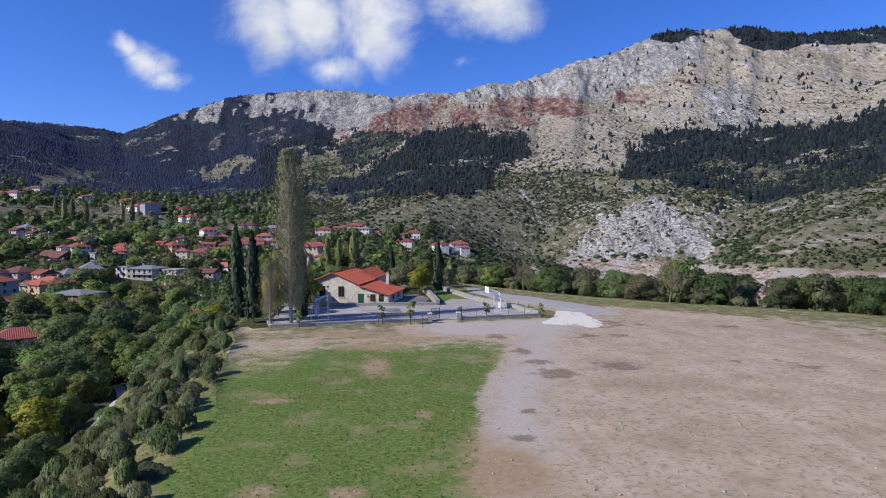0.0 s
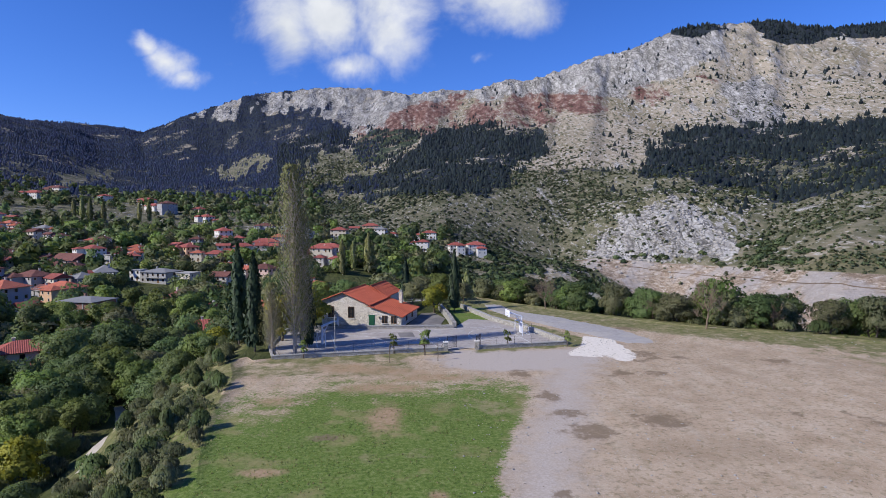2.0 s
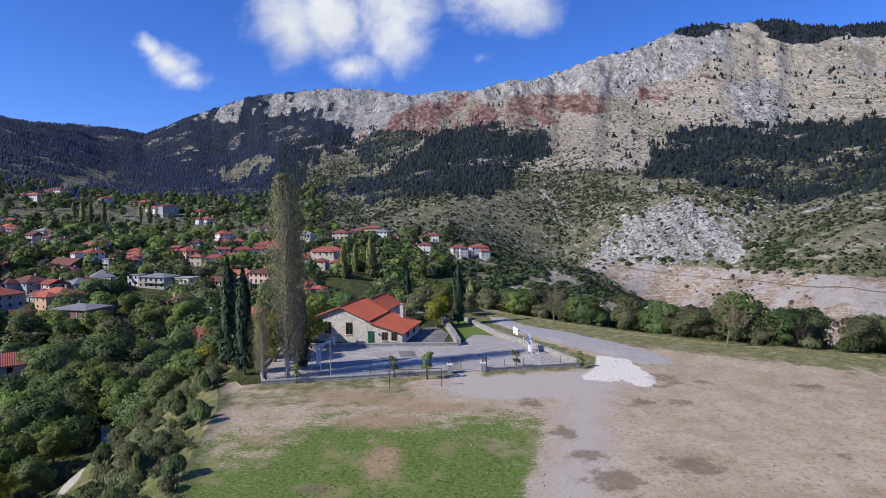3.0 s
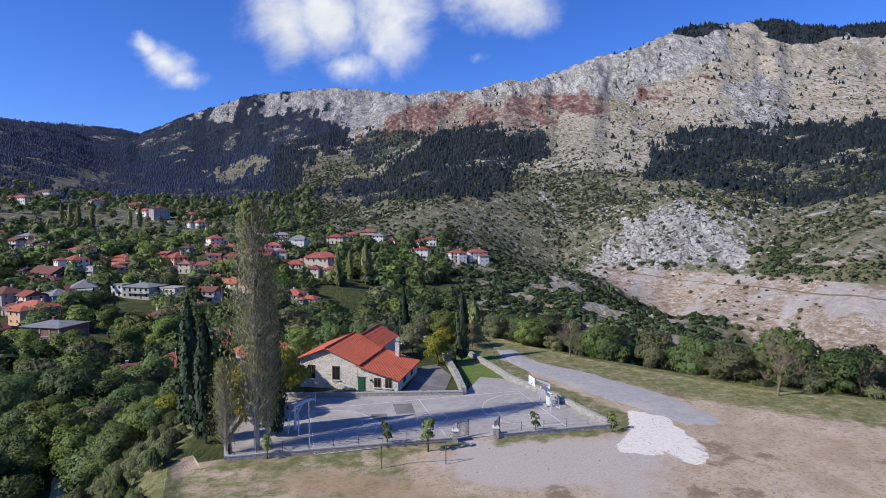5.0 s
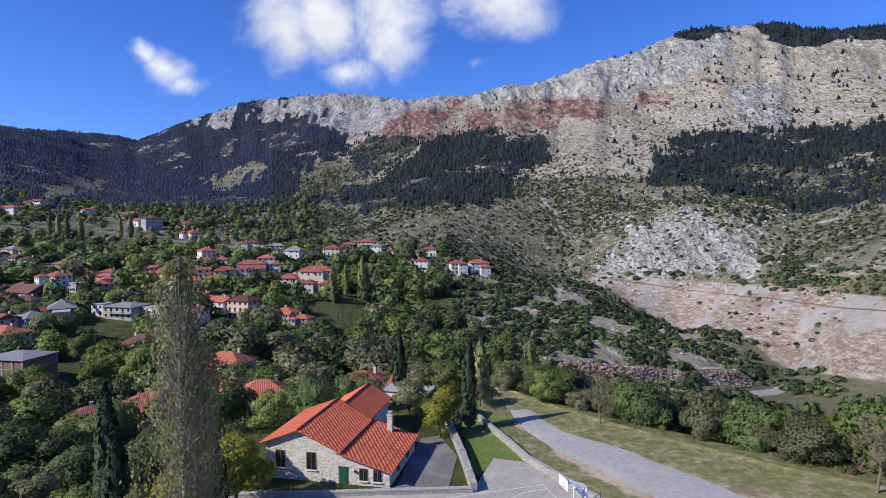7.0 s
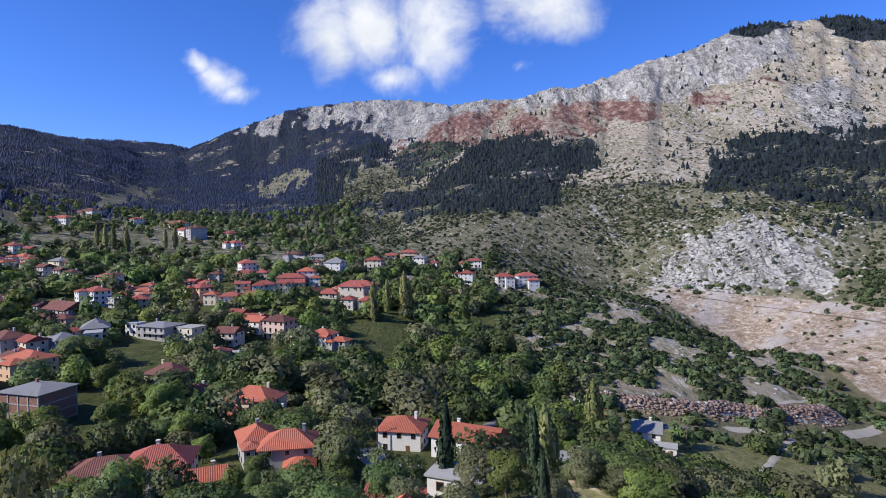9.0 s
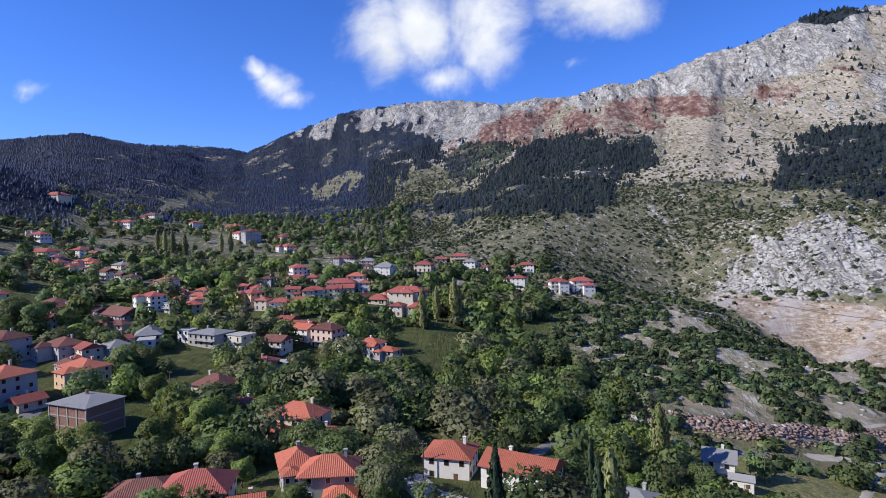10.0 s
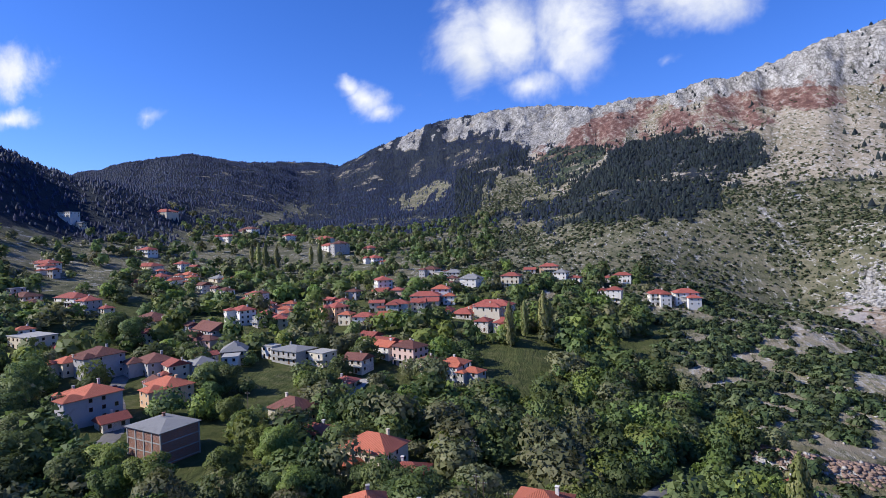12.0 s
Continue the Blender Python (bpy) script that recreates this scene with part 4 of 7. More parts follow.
def crown(rng, lobes, count, size):
    """Leaf clumps on and in a set of lobes (x, y, z, radius, squash)."""
    lobes = np.asarray(lobes, float)
    weight = lobes[:, 3] ** 2
    pick = rng.choice(len(lobes), count, p=weight / weight.sum())
    d = rng.normal(0, 1, (count, 3))
    d[:, 2] = np.where(d[:, 2] < -0.5, -d[:, 2] * 0.6, d[:, 2])
    d /= np.linalg.norm(d, axis=1)[:, None]
    reach = lobes[pick, 3] * (0.74 + 0.34 * rng.random(count) ** 0.7)
    c = lobes[pick, :3] + d * reach[:, None] * np.stack([np.ones(count), np.ones(count), lobes[pick, 4]], -1)
    whole = c - lobes[:, :3].mean(0) * np.array([1, 1, 0.75])
    whole /= np.linalg.norm(whole, axis=1)[:, None]
    return cards(rng, c, d * 0.6 + whole * 0.75, size)


def sprigs(shape, up=0.8, stretch=1.7):
    """Turns leaf clumps into upright sprigs, shaded mostly from above."""
    v = shape[0].reshape(-1, 3, 3)
    mid = v.mean(1, keepdims=True)
    v = (mid + (v - mid) * np.array([0.75, 0.75, stretch])).reshape(-1, 3)
    lie = shape[2] * (1 - 0.5 * up) + np.array([0, 0, up])
    return v, shape[1], lie / np.linalg.norm(lie, axis=1)[:, None]


def leafy(name, shape, material):
    """A mesh of leaf clumps that is shaded as the rounded crown it stands for."""
    me = mesh_of(name, shape[0], shape[1], material, True)
    me.normals_split_custom_set_from_vertices(shape[2].tolist())
    return me



# ---------------------------------------------------------------- plants
def trunk_bm(rng, tall, radius, limbs, reach, start=0.3, sides=7):
    """A tapered, slightly bent trunk with limbs."""
    bm = bmesh.new()
    points = [Vector((0, 0, -0.6))]
    for k in range(1, 6):
        points.append(Vector((rng.normal(0, 0.03) * tall, rng.normal(0, 0.03) * tall, tall * k / 5)))
    for k in range(5):
        rod(bm, points[k], points[k + 1], radius * (1.15 - 0.2 * k), radius * (0.95 - 0.2 * k), sides)
    tips = []
    for k in range(limbs):
        f = start + (0.92 - start) * (k + 0.5) / limbs
        i = min(int(f * 5), 4)
        a = points[i].lerp(points[i + 1], f * 5 - i)
        turn = k * 2.4 + rng.uniform(-0.4, 0.4)
        far = reach * rng.uniform(0.7, 1.1) * (1.15 - 0.5 * f)
        b = a + Vector((math.cos(turn) * far, math.sin(turn) * far, far * rng.uniform(0.45, 0.9)))
        rod(bm, a, b, radius * 0.42 * (1.2 - f), radius * 0.1, 5)
        tips.append(b)
    return bm, tips


def tree_kind(name, label, seed, tall, spread, leaf, count, size, lobes=9, category="tree", bark=None, group=""):
    """A broad-leaved tree: trunk with limbs, and a crown of leaf clumps in uneven lobes."""
    rng = np.random.default_rng(seed)
    bm, tips = trunk_bm(rng, tall * 0.62, 0.035 * tall ** 0.9, 7, spread * 0.62)
    root = thing(name, label, category, group)
    part("trunk", bm, bark or MAT_BARK, root)
    shapes = [(0, 0, tall * 0.66, spread * 0.62, 1.0), (0, 0, tall * 0.42, spread * 0.6, 0.9)]
    for k in range(lobes):
        a = k * 2.399 + rng.uniform(-0.4, 0.4)
        h = rng.uniform(0.24, 0.84)
        out = spread * rng.uniform(0.4, 0.72) * (1.2 - 0.75 * abs(h - 0.5))
        shapes.append((out * math.cos(a), out * math.sin(a), tall * h, spread * rng.uniform(0.2, 0.42), 0.9))
    part_mesh("crown", leafy("crown", crown(rng, shapes, count, size), leaf), root)
    return root


def column_kind(name, label, seed, tall, width, leaf, count, size, bark, profile, limbs=0, category="tree", low=0.06, lean=0.9, ragged=0.0):
    """A narrow upright tree: cypress or poplar."""
    rng = np.random.default_rng(seed)
    root = thing(name, label, category)
    bm = bmesh.new()
    rod(bm, (0, 0, -0.6), (0, 0, tall * 0.5), width * 0.11, width * 0.07, 7)
    rod(bm, (0, 0, tall * 0.5), (0, 0, tall * 0.96), width * 0.07, 0.02, 6)
    for k in range(limbs):
        h = rng.uniform(0.08, 0.85)
        a = rng.uniform(0, 2 * math.pi)
        w = width * profile(h) * 0.8
        foot = Vector((0, 0, tall * h))
        tip = foot + Vector((math.cos(a) * w, math.sin(a) * w, tall * rng.uniform(0.07, 0.14)))
        rod(bm, foot, tip, 0.04, 0.012, 4)
    part("trunk", bm, bark, root)
    h = low + (1 - low) * rng.random(count) ** lean
    a = rng.uniform(0, 2 * math.pi, count)
    lump = 1 + 0.24 * np.sin(5 * a + 9 * h) + ragged * np.sin(23 * h + 2 * a) + 0.15 * rng.normal(0, 1, count)
    rad = width * np.array([profile(q) for q in h]) * (0.6 + 0.42 * rng.random(count)) * lump
    c = np.stack([rad * np.cos(a), rad * np.sin(a), h * tall], -1)
    d = np.stack([np.cos(a), np.sin(a), np.full(count, 0.35)], -1)
    v, f, lie = cards(rng, c, d, size)
    v = v.reshape(-1, 3, 3)
    mid = v.mean(1, keepdims=True)
    v = (mid + (v - mid) * np.array([0.8, 0.8, 1.5])).reshape(-1, 3)
    part_mesh("crown", leafy("crown", (v, f, lie), leaf), root)
    return root


def bare_kind(name, label, seed, tall, spread):
    """A leafless tree: trunk, limbs and a haze of twigs."""
    rng = np.random.default_rng(seed)
    root = thing(name, label, "tree")
    bm, tips = trunk_bm(rng, tall * 0.8, 0.017 * tall, 14, spread * 0.7, 0.2)
    part("trunk", bm, MAT_TWIG, root)
    twigs = bmesh.new()
    for tip in tips + [Vector((0, 0, tall * 0.8))]:
        for _ in range(16):
            d = Vector((rng.normal(0, 0.5), rng.normal(0, 0.5), rng.uniform(0.25, 1.0))).normalized()
            a = tip * rng.uniform(0.75, 1.0) if tip.x else tip
            e = a + d * tall * rng.uniform(0.08, 0.2)
            rod(twigs, a, e, 0.035, 0.012, 3)
            rod(twigs, a.lerp(e, 0.5), a.lerp(e, 0.5) + Vector((rng.normal(0, 0.4), rng.normal(0, 0.4), 0.5)) * tall * 0.09, 0.02, 0.008, 3)
    part("twig_crown", twigs, MAT_TWIG, root)
    return root


def bush_kind(name, label, seed, tall, spread, leaf, count, size):
    rng = np.random.default_rng(seed)
    root = thing(name, label, "bush")
    bm = bmesh.new()
    for k in range(5):
        a = k * 1.26
        rod(bm, (0, 0, -0.2), (math.cos(a) * spread * 0.4, math.sin(a) * spread * 0.4, tall * 0.6), 0.06, 0.02, 4)
    part("stems", bm, MAT_BARK, root)
    shapes = [(0, 0, tall * 0.5, spread * 0.62, tall / spread * 0.75)]
    for k in range(5):
        a = k * 1.257 + rng.uniform(-0.4, 0.4)
        shapes.append((spread * 0.5 * math.cos(a), spread * 0.5 * math.sin(a), tall * rng.uniform(0.3, 0.62), spread * rng.uniform(0.3, 0.45), 0.9))
    part_mesh("foliage", leafy("foliage", sprigs(crown(rng, shapes, count, size)), leaf), root)
    return root


def hide_away(root):
    """Takes a pattern plant out of the scene once it has been copied."""
    for o in (*root.children_recursive, root):
        bpy.data.objects.remove(o)


def set_plant(kind, x, y, size=1.0, turn=None, sink=0.0, tall=None):
    m = pose(x, y, height(x, y) - sink, 0, 0, random.uniform(0, 360) if turn is None else turn)
    made = copy_thing(kind, m)
    made.scale = (size, size, size if tall is None else tall)
    return made


oak = tree_kind("broadleaf_tree", "dark green broad-leaved tree with rounded crown", 1, 10, 4.6, MAT_LEAF, 5200, 0.30, 15)
walnut = tree_kind("broadleaf_tree", "mid-green spreading tree among the houses", 2, 9, 4.8, MAT_LEAF, 5200, 0.30, 17)
lime = tree_kind("broadleaf_tree", "light green broad-leaved tree in full leaf", 3, 9.5, 4.0, MAT_LEAF_LIGHT, 4600, 0.28, 15)
dull = tree_kind("broadleaf_tree", "olive-brown tree turning colour in autumn", 4, 8.5, 4.0, MAT_LEAF_DULL, 4200, 0.27, 14)
golden = tree_kind("broadleaf_tree", "yellow autumn tree beside the slope", 5, 7, 3.2, MAT_LEAF_YELLOW, 3200, 0.27, 11)
cypress = column_kind("cypress", "dark green narrow cypress tree", 6, 14, 1.35, MAT_CYPRESS, 2600, 0.4, MAT_BARK,
                      lambda h: max(0.04, math.sin(math.pi * min(1, h * 0.92 + 0.10)) ** 0.55 * (1.05 - 0.55 * h)))
poplar = column_kind("poplar", "tall thin poplar, half bare, with pale branches", 7, 25, 2.7, MAT_LEAF_PALE, 4200, 0.18, MAT_BAREBARK,
                     lambda h: max(0.06, math.sin(math.pi * min(1, h * 0.82 + 0.14)) ** 0.6), 520, low=0.1, lean=0.7, ragged=0.24)
poplar_far = column_kind("poplar", "slim autumn poplar standing among the village trees", 8, 18, 1.9, MAT_LEAF_PALE, 900, 0.7, MAT_BAREBARK,
                         lambda h: max(0.05, math.sin(math.pi * min(1, h * 0.86 + 0.12)) ** 0.7), 30)
bare = bare_kind("bare_tree", "leafless pale tree at the field's edge", 9, 9, 3.6)
bush = bush_kind("bush", "dense green bush on the bank", 10, 2.0, 1.7, MAT_SHRUB, 1000, 0.18)
broom = bush_kind("bush", "olive-green broom bush on the bank", 11, 1.5, 1.5, MAT_BROOM, 1000, 0.15)
KINDS = [oak, walnut, lime, dull, golden, cypress, poplar, poplar_far, bare, bush, broom]

# ---------------------------------------------------------------- court, walls and road on the level ground
COURT = pose(13.9, 104.7, 0.0, 0, 0, 13)          # far right corner of the court's lines; x runs along the court
pave = bmesh.new()
slab(pave, [(-18.4, 84.2), (21.4, 91.0), (18.0, 100.4), (13.0, 110.6), (9.5, 112.0), (6.4, 104.2), (-21, 104.2), (-20.5, 90)], -0.2, 0.12)
court = thing("sports_court", "grey asphalt basketball court with worn white lines", "court")
part("paving", pave, MAT_COURT, court)


def court_line(points, name="line", width=0.09):
    """A painted line through points in the court's own frame."""
    bm = bmesh.new()
    pts = [COURT @ Vector((a, b, 0)) for a, b in points]
    rows = []
    for k, c in enumerate(pts):
        d = (pts[min(k + 1, len(pts) - 1)] - pts[max(k - 1, 0)]).normalized() * width * 0.5
        n = Vector((-d.y, d.x, 0))
        rows.append([bm.verts.new((v.x, v.y, z)) for v, z in ((c + n, 0.119), (c + n, 0.126), (c - n, 0.126), (c - n, 0.119))])
    for a, b in zip(rows, rows[1:]):
        for j in range(3):
            bm.faces.new((a[j], a[j + 1], b[j + 1], b[j]))
    bmesh.ops.recalc_face_normals(bm, faces=bm.faces)
    if sum(f.normal.z for f in bm.faces) < 0:
        bmesh.ops.reverse_faces(bm, faces=bm.faces)
    part(name, bm, MAT_LINE, court)


for tone, outline in ((MAT_ROAD, [(-13.2, -4.1), (-11.0, -4.3), (-10.5, -0.5), (-13.0, -0.2)]), (MAT_ROAD, [(-9.6, -4.6), (-7.2, -4.9), (-6.6, -1.3), (-9.1, -0.9)]), (MAT_LANE, [(-17.9, -4.6), (-15.6, -5.0), (-15.2, -1.2), (-17.6, -0.8)]), (MAT_LANE, [(-20.9, -5.9), (-19.1, -6.0), (-19.0, -4.1), (-20.9, -3.9)])):
    bm = bmesh.new()
    slab(bm, [(COURT @ Vector((*q, 0))).xy for q in outline], 0.06, 0.1235)
    part("repair_patch", bm, tone, court)
W_C, L_C = -14.2, -28.0
court_line([(0, 0), (0, W_C)]), court_line([(0, W_C), (L_C, W_C)]), court_line([(L_C, W_C), (L_C, 0)]), court_line([(L_C, 0), (0, 0)])
court_line([(L_C / 2, 0), (L_C / 2, W_C)])
arc = lambda cx, cy, r, a0, a1, n=22: [(cx + r * math.cos(radians(a0 + (a1 - a0) * k / n)), cy + r * math.sin(radians(a0 + (a1 - a0) * k / n))) for k in range(n + 1)]
court_line(arc(L_C / 2, W_C / 2, 1.8, 0, 360))
for end, turn in ((0.0, 180), (L_C, 0)):
    side = -1 if end == 0 else 1
    court_line([(end, W_C / 2 + 6.1), (end + side * 1.2, W_C / 2 + 6.1)]), court_line([(end, W_C / 2 - 6.1), (end + side * 1.2, W_C / 2 - 6.1)])
    court_line(arc(end + side * 1.2, W_C / 2, 6.1, turn - 90, turn + 90, 30))
    court_line([(end, W_C / 2 + 2.4), (end + side * 5.8, W_C / 2 + 1.8)]), court_line([(end, W_C / 2 - 2.4), (end + side * 5.8, W_C / 2 - 1.8)])
    court_line([(end + side * 5.8, W_C / 2 + 1.8), (end + side * 5.8, W_C / 2 - 1.8)])
    court_line(arc(end + side * 5.8, W_C / 2, 1.8, turn - 90, turn + 90, 14))


def hoop_stand(m, label):
    """White steel stand with a goal frame under a bent arm, board, ring and net."""
    root = thing("basketball_stand", label, "basketball hoop", "stands of the court", m)
    bm = bmesh.new()
    for y in (-0.28, 0.28):
        rod(bm, (0, y, 0.1), (0, y, 2.9), 0.15, 0.14, 8)
        rod(bm, (0, y, 2.85), (1.5, y * 0.6, 3.45), 0.14, 0.12, 8)
        rod(bm, (1.45, y * 0.6, 3.44), (2.25, y * 0.5, 3.5), 0.11, 0.09, 8)
        rod(bm, (0.1, y, 1.6), (0.9, y * 0.8, 3.15), 0.04, 0.04, 6)
    for x, z in ((0.0, 2.85), (0.75, 3.15), (1.5, 3.45)):
        rod(bm, (x, -0.28, z), (x, 0.28, z), 0.04, 0.04, 6)
    part("post", bm, MAT_WHITEPAINT, root)
    goal = bmesh.new()
    for y in (-1.55, 1.55):
        box(goal, 0.30, y - 0.05, 0.1, 0.40, y + 0.05, 2.1)
        rod(goal, (0.35, y, 2.05), (-0.55, y, 1.7), 0.03, 0.03, 5), rod(goal, (-0.55, y, 1.7), (-0.8, y, 0.12), 0.03, 0.03, 5)
    box(goal, 0.30, -1.6, 2.05, 0.40, 1.6, 2.15)
    rod(goal, (-0.8, -1.55, 0.14), (-0.8, 1.55, 0.14), 0.03, 0.03, 5)
    part("goal_frame", goal, MAT_WHITEPAINT, root, "white square goal frame")
    board = part("backboard", boxes((2.25, -0.9, 2.95, 2.29, 0.9, 4.0)), MAT_WHITEPAINT, root, "white backboard")
    mark = boxes((2.29, -0.3, 3.10, 2.296, 0.3, 3.14), (2.29, -0.3, 3.5, 2.296, 0.3, 3.54), (2.29, -0.3, 3.14, 2.296, -0.26, 3.5), (2.29, 0.26, 3.14, 2.296, 0.3, 3.5))
    part("target_mark", mark, MAT_IRON, board)
    ring = bmesh.new()
    pts = [(2.55 + 0.225 * math.cos(a), 0.225 * math.sin(a), 3.05) for a in [k * math.pi / 6 for k in range(13)]]
    for a, b in zip(pts, pts[1:]):
        rod(ring, a, b, 0.012, 0.012, 5)
    rod(ring, (2.29, 0, 3.05), (2.33, 0, 3.05), 0.03, 0.03, 5)
    part("ring", ring, MAT_ROOF_RED, root, "red steel ring")
    part("base", boxes((-0.5, -0.6, 0.1, 0.5, 0.6, 0.28)), MAT_CONCRETE, root)
    return root


hoop_stand(pose(16.6, 98.3, 0.02, 0, 0, 193), "white steel basketball stand against the stone wall")
hoop_stand(pose(-13.6, 91.4, 0.02, 0, 0, 13), "white steel basketball stand under the poplars")


def stone_wall(name, line, high, thick, label, coping=True):
    """A low rubble wall along a bent line, with a rough top course."""
    root = thing(name, label, "wall")
    bm, top = bmesh.new(), bmesh.new()
    for (ax, ay), (bx, by) in zip(line, line[1:]):
        a, b = Vector((ax, ay, 0)), Vector((bx, by, 0))
        long = (b - a).length
        d = (b - a) / long
        n = Vector((-d.y, d.x, 0)) * thick / 2
        steps = max(2, int(long / 0.6))
        for k in range(steps):
            p, q = a + d * long * k / steps, a + d * long * (k + 1) / steps
            w = random.uniform(-0.03, 0.03)
            corner = [p + n * (1 + w), p - n * (1 - w), q - n * (1 - w), q + n * (1 + w)]
            z = min(height(v.x, v.y) for v in corner) - 0.3
            slab(bm, [(v.x, v.y) for v in reversed(corner)][::-1], z, high + random.uniform(-0.05, 0.03))
            if coping:
                e = [p + n * 1.15 + d * 0.02, p - n * 1.15 + d * 0.02, q - n * 1.15 - d * 0.02, q + n * 1.15 - d * 0.02]
                slab(top, [(v.x, v.y) for v in e], high - 0.02, high + random.uniform(0.06, 0.12))
    part("stonework", bm, MAT_WALLSTONE, root)
    if coping:
        part("coping", top, MAT_CONCRETE, root, "pale mortared top course")
    else:
        top.free()
    return root


stone_wall("court_wall", [(-18.6, 83.7), (4.2, 87.6)], 0.45, 0.45, "low rubble wall along the court's near side")
stone_wall("court_wall", [(8.7, 88.3), (21.9, 90.6)], 0.45, 0.45, "low rubble wall beside the court gate")
stone_wall("court_wall", [(21.9, 90.8), (18.4, 100.4), (13.3, 111.0), (12.0, 116.0), (9.0, 126)], 0.75, 0.45, "pale stone wall between court and road")
stone_wall("court_wall", [(-21, 103.6), (-9, 103.5), (6.2, 103.5)], 0.55, 0.5, "low stone wall in front of the stone house")
stone_wall("garden_wall", [(6.3, 103.4), (5.8, 112), (4.6, 124)], 1.15, 0.7, "thick old dry-stone garden wall with ivy", False)
stone_wall("court_wall", [(-18.8, 83.9), (-20.8, 90), (-21.3, 103.4)], 0.3, 0.35, "low kerb wall under the poplars")


def gate_leaf(m, label):
    root = thing("metal_gate", label, "gate", "court gates", m)
    bm = bmesh.new()
    for z in (0.2, 1.75):
        rod(bm, (0, 0, z), (1.5, 0, z), 0.025, 0.025, 5)
    for x in (0.0, 1.5):
        rod(bm, (x, 0, 0.12), (x, 0, 1.85), 0.045, 0.045, 5)
    part("gate_frame", bm, MAT_IRON, root)
    for k in range(9):
        b = bmesh.new()
        rod(b, (0.15 + k * 0.15, 0, 0.2), (0.15 + k * 0.15, 0, 1.8), 0.02, 0.02, 4)
        part("bar", b, MAT_IRON, root)
    return root


gate_leaf(pose(4.4, 87.9, 0.1, 0, 0, 30), "dark iron barred gate leaf standing open")
gate_leaf(pose(8.5, 88.2, 0.1, 0, 0, 62), "dark iron barred gate leaf folded back")
for x, y in ((4.15, 87.55), (8.6, 88.25)):
    post = thing("gate_post", "squat rubble gate pillar with white top", "gate post", "gate pillars")
    bm = boxes((x - 0.3, y - 0.3, -0.3, x + 0.3, y + 0.3, 1.15))
    part("pillar", bm, MAT_WALLSTONE, post)
    part("cap", boxes((x - 0.36, y - 0.36, 1.15, x + 0.36, y + 0.36, 1.28)), MAT_WHITE, post)

fence = thing("wire_fence", "thin steel posts with wire on the court wall", "fence")
for (ax, ay), (bx, by), n in (((-18.4, 83.8), (4.0, 87.6), 10), ((8.9, 88.4), (21.9, 90.7), 6), ((21.8, 91.0), (18.6, 99.8), 4)):
    last = None
    for k in range(n):
        x, y = ax + (bx - ax) * k / (n - 1), ay + (by - ay) * k / (n - 1)
        b = bmesh.new()
        rod(b, (x, y, 0.3), (x, y, 1.55), 0.028, 0.028, 5)
        if k in (0, n - 1):
            f = 1 if k == 0 else -1
            rod(b, (x, y, 1.35), (x + f * (bx - ax) / 40, y + f * (by - ay) / 40, 0.45), 0.022, 0.022, 4)
        part("post", b, MAT_IRON, fence)
        if last:
            for z in (0.75, 1.1, 1.5):
                w = bmesh.new()
                rod(w, (*last, z), (x, y, z), 0.006, 0.006, 3)
                part("wire", w, MAT_IRON, fence)
        last = (x, y)

goal = thing("football_goal", "rusty thin steel football goal on the field", "goal")
for a, b in (((-3.3, 81.3, 0), (-3.3, 81.3, 2.2)), ((2.9, 81.9, 0), (2.9, 81.9, 2.2)), ((-3.3, 81.3, 2.2), (2.9, 81.9, 2.2))):
    bm = bmesh.new()
    rod(bm, (a[0], a[1], a[2] - (0.2 if a[2] == 0 else 0)), b, 0.05, 0.05, 6)
    part("bar", bm, MAT_BARK, goal)
lamp = thing("floodlight_pole", "slim grey steel pole beside the court", "pole")
bm = bmesh.new()
rod(bm, (-10.9, 85.6, -0.1), (-10.9, 85.6, 5.6), 0.06, 0.04, 7)
part("pole", bm, MAT_CONCRETE, lamp)
part("lamp_head", boxes((-11.1, 85.5, 5.55, -10.7, 85.75, 5.75)), MAT_IRON, lamp)


def strip(name, left, right, lift, material, label, category, steps=40, kind="structure"):
    """A road surface between two bent edges, following the ground."""
    def along(line, n):
        p = np.array(line, float)
        s = np.concatenate([[0], np.cumsum(np.hypot(*np.diff(p, axis=0).T))])
        t = np.linspace(0, s[-1], n)
        return np.stack([np.interp(t, s, p[:, 0]), np.interp(t, s, p[:, 1])], -1)
    a, b = along(left, steps), along(right, steps)
    rng = np.random.default_rng(steps)
    a, b = a + rng.normal(0, 0.12, a.shape), b + rng.normal(0, 0.12, b.shape)
    across = np.linspace(0, 1, 6)
    pts = a[:, None] * (1 - across[None, :, None]) + b[:, None] * across[None, :, None]
    z = ground_height(pts[..., 0], pts[..., 1]) + lift
    ends = np.clip(np.minimum(np.arange(steps), np.arange(steps)[::-1]) / (0.12 * steps), 0, 1)[:, None]
    z += (ends - 1) * (lift + 0.12) + rng.normal(0, 0.012, z.shape)
    z[:, 0] -= lift * 2
    z[:, -1] -= lift * 2
    v = np.concatenate([pts, z[..., None]], -1).reshape(-1, 3)
    i = np.arange(len(v)).reshape(steps, 6)
    f = np.stack([i[:-1, :-1], i[:-1, 1:], i[1:, 1:], i[1:, :-1]], -1).reshape(-1, 4)
    me = mesh_of(name, v, f, material, True)
    if me.polygons[0].normal.z < 0:
        me.flip_normals()
    return tagged(new(name, me), label, category, kind=kind)


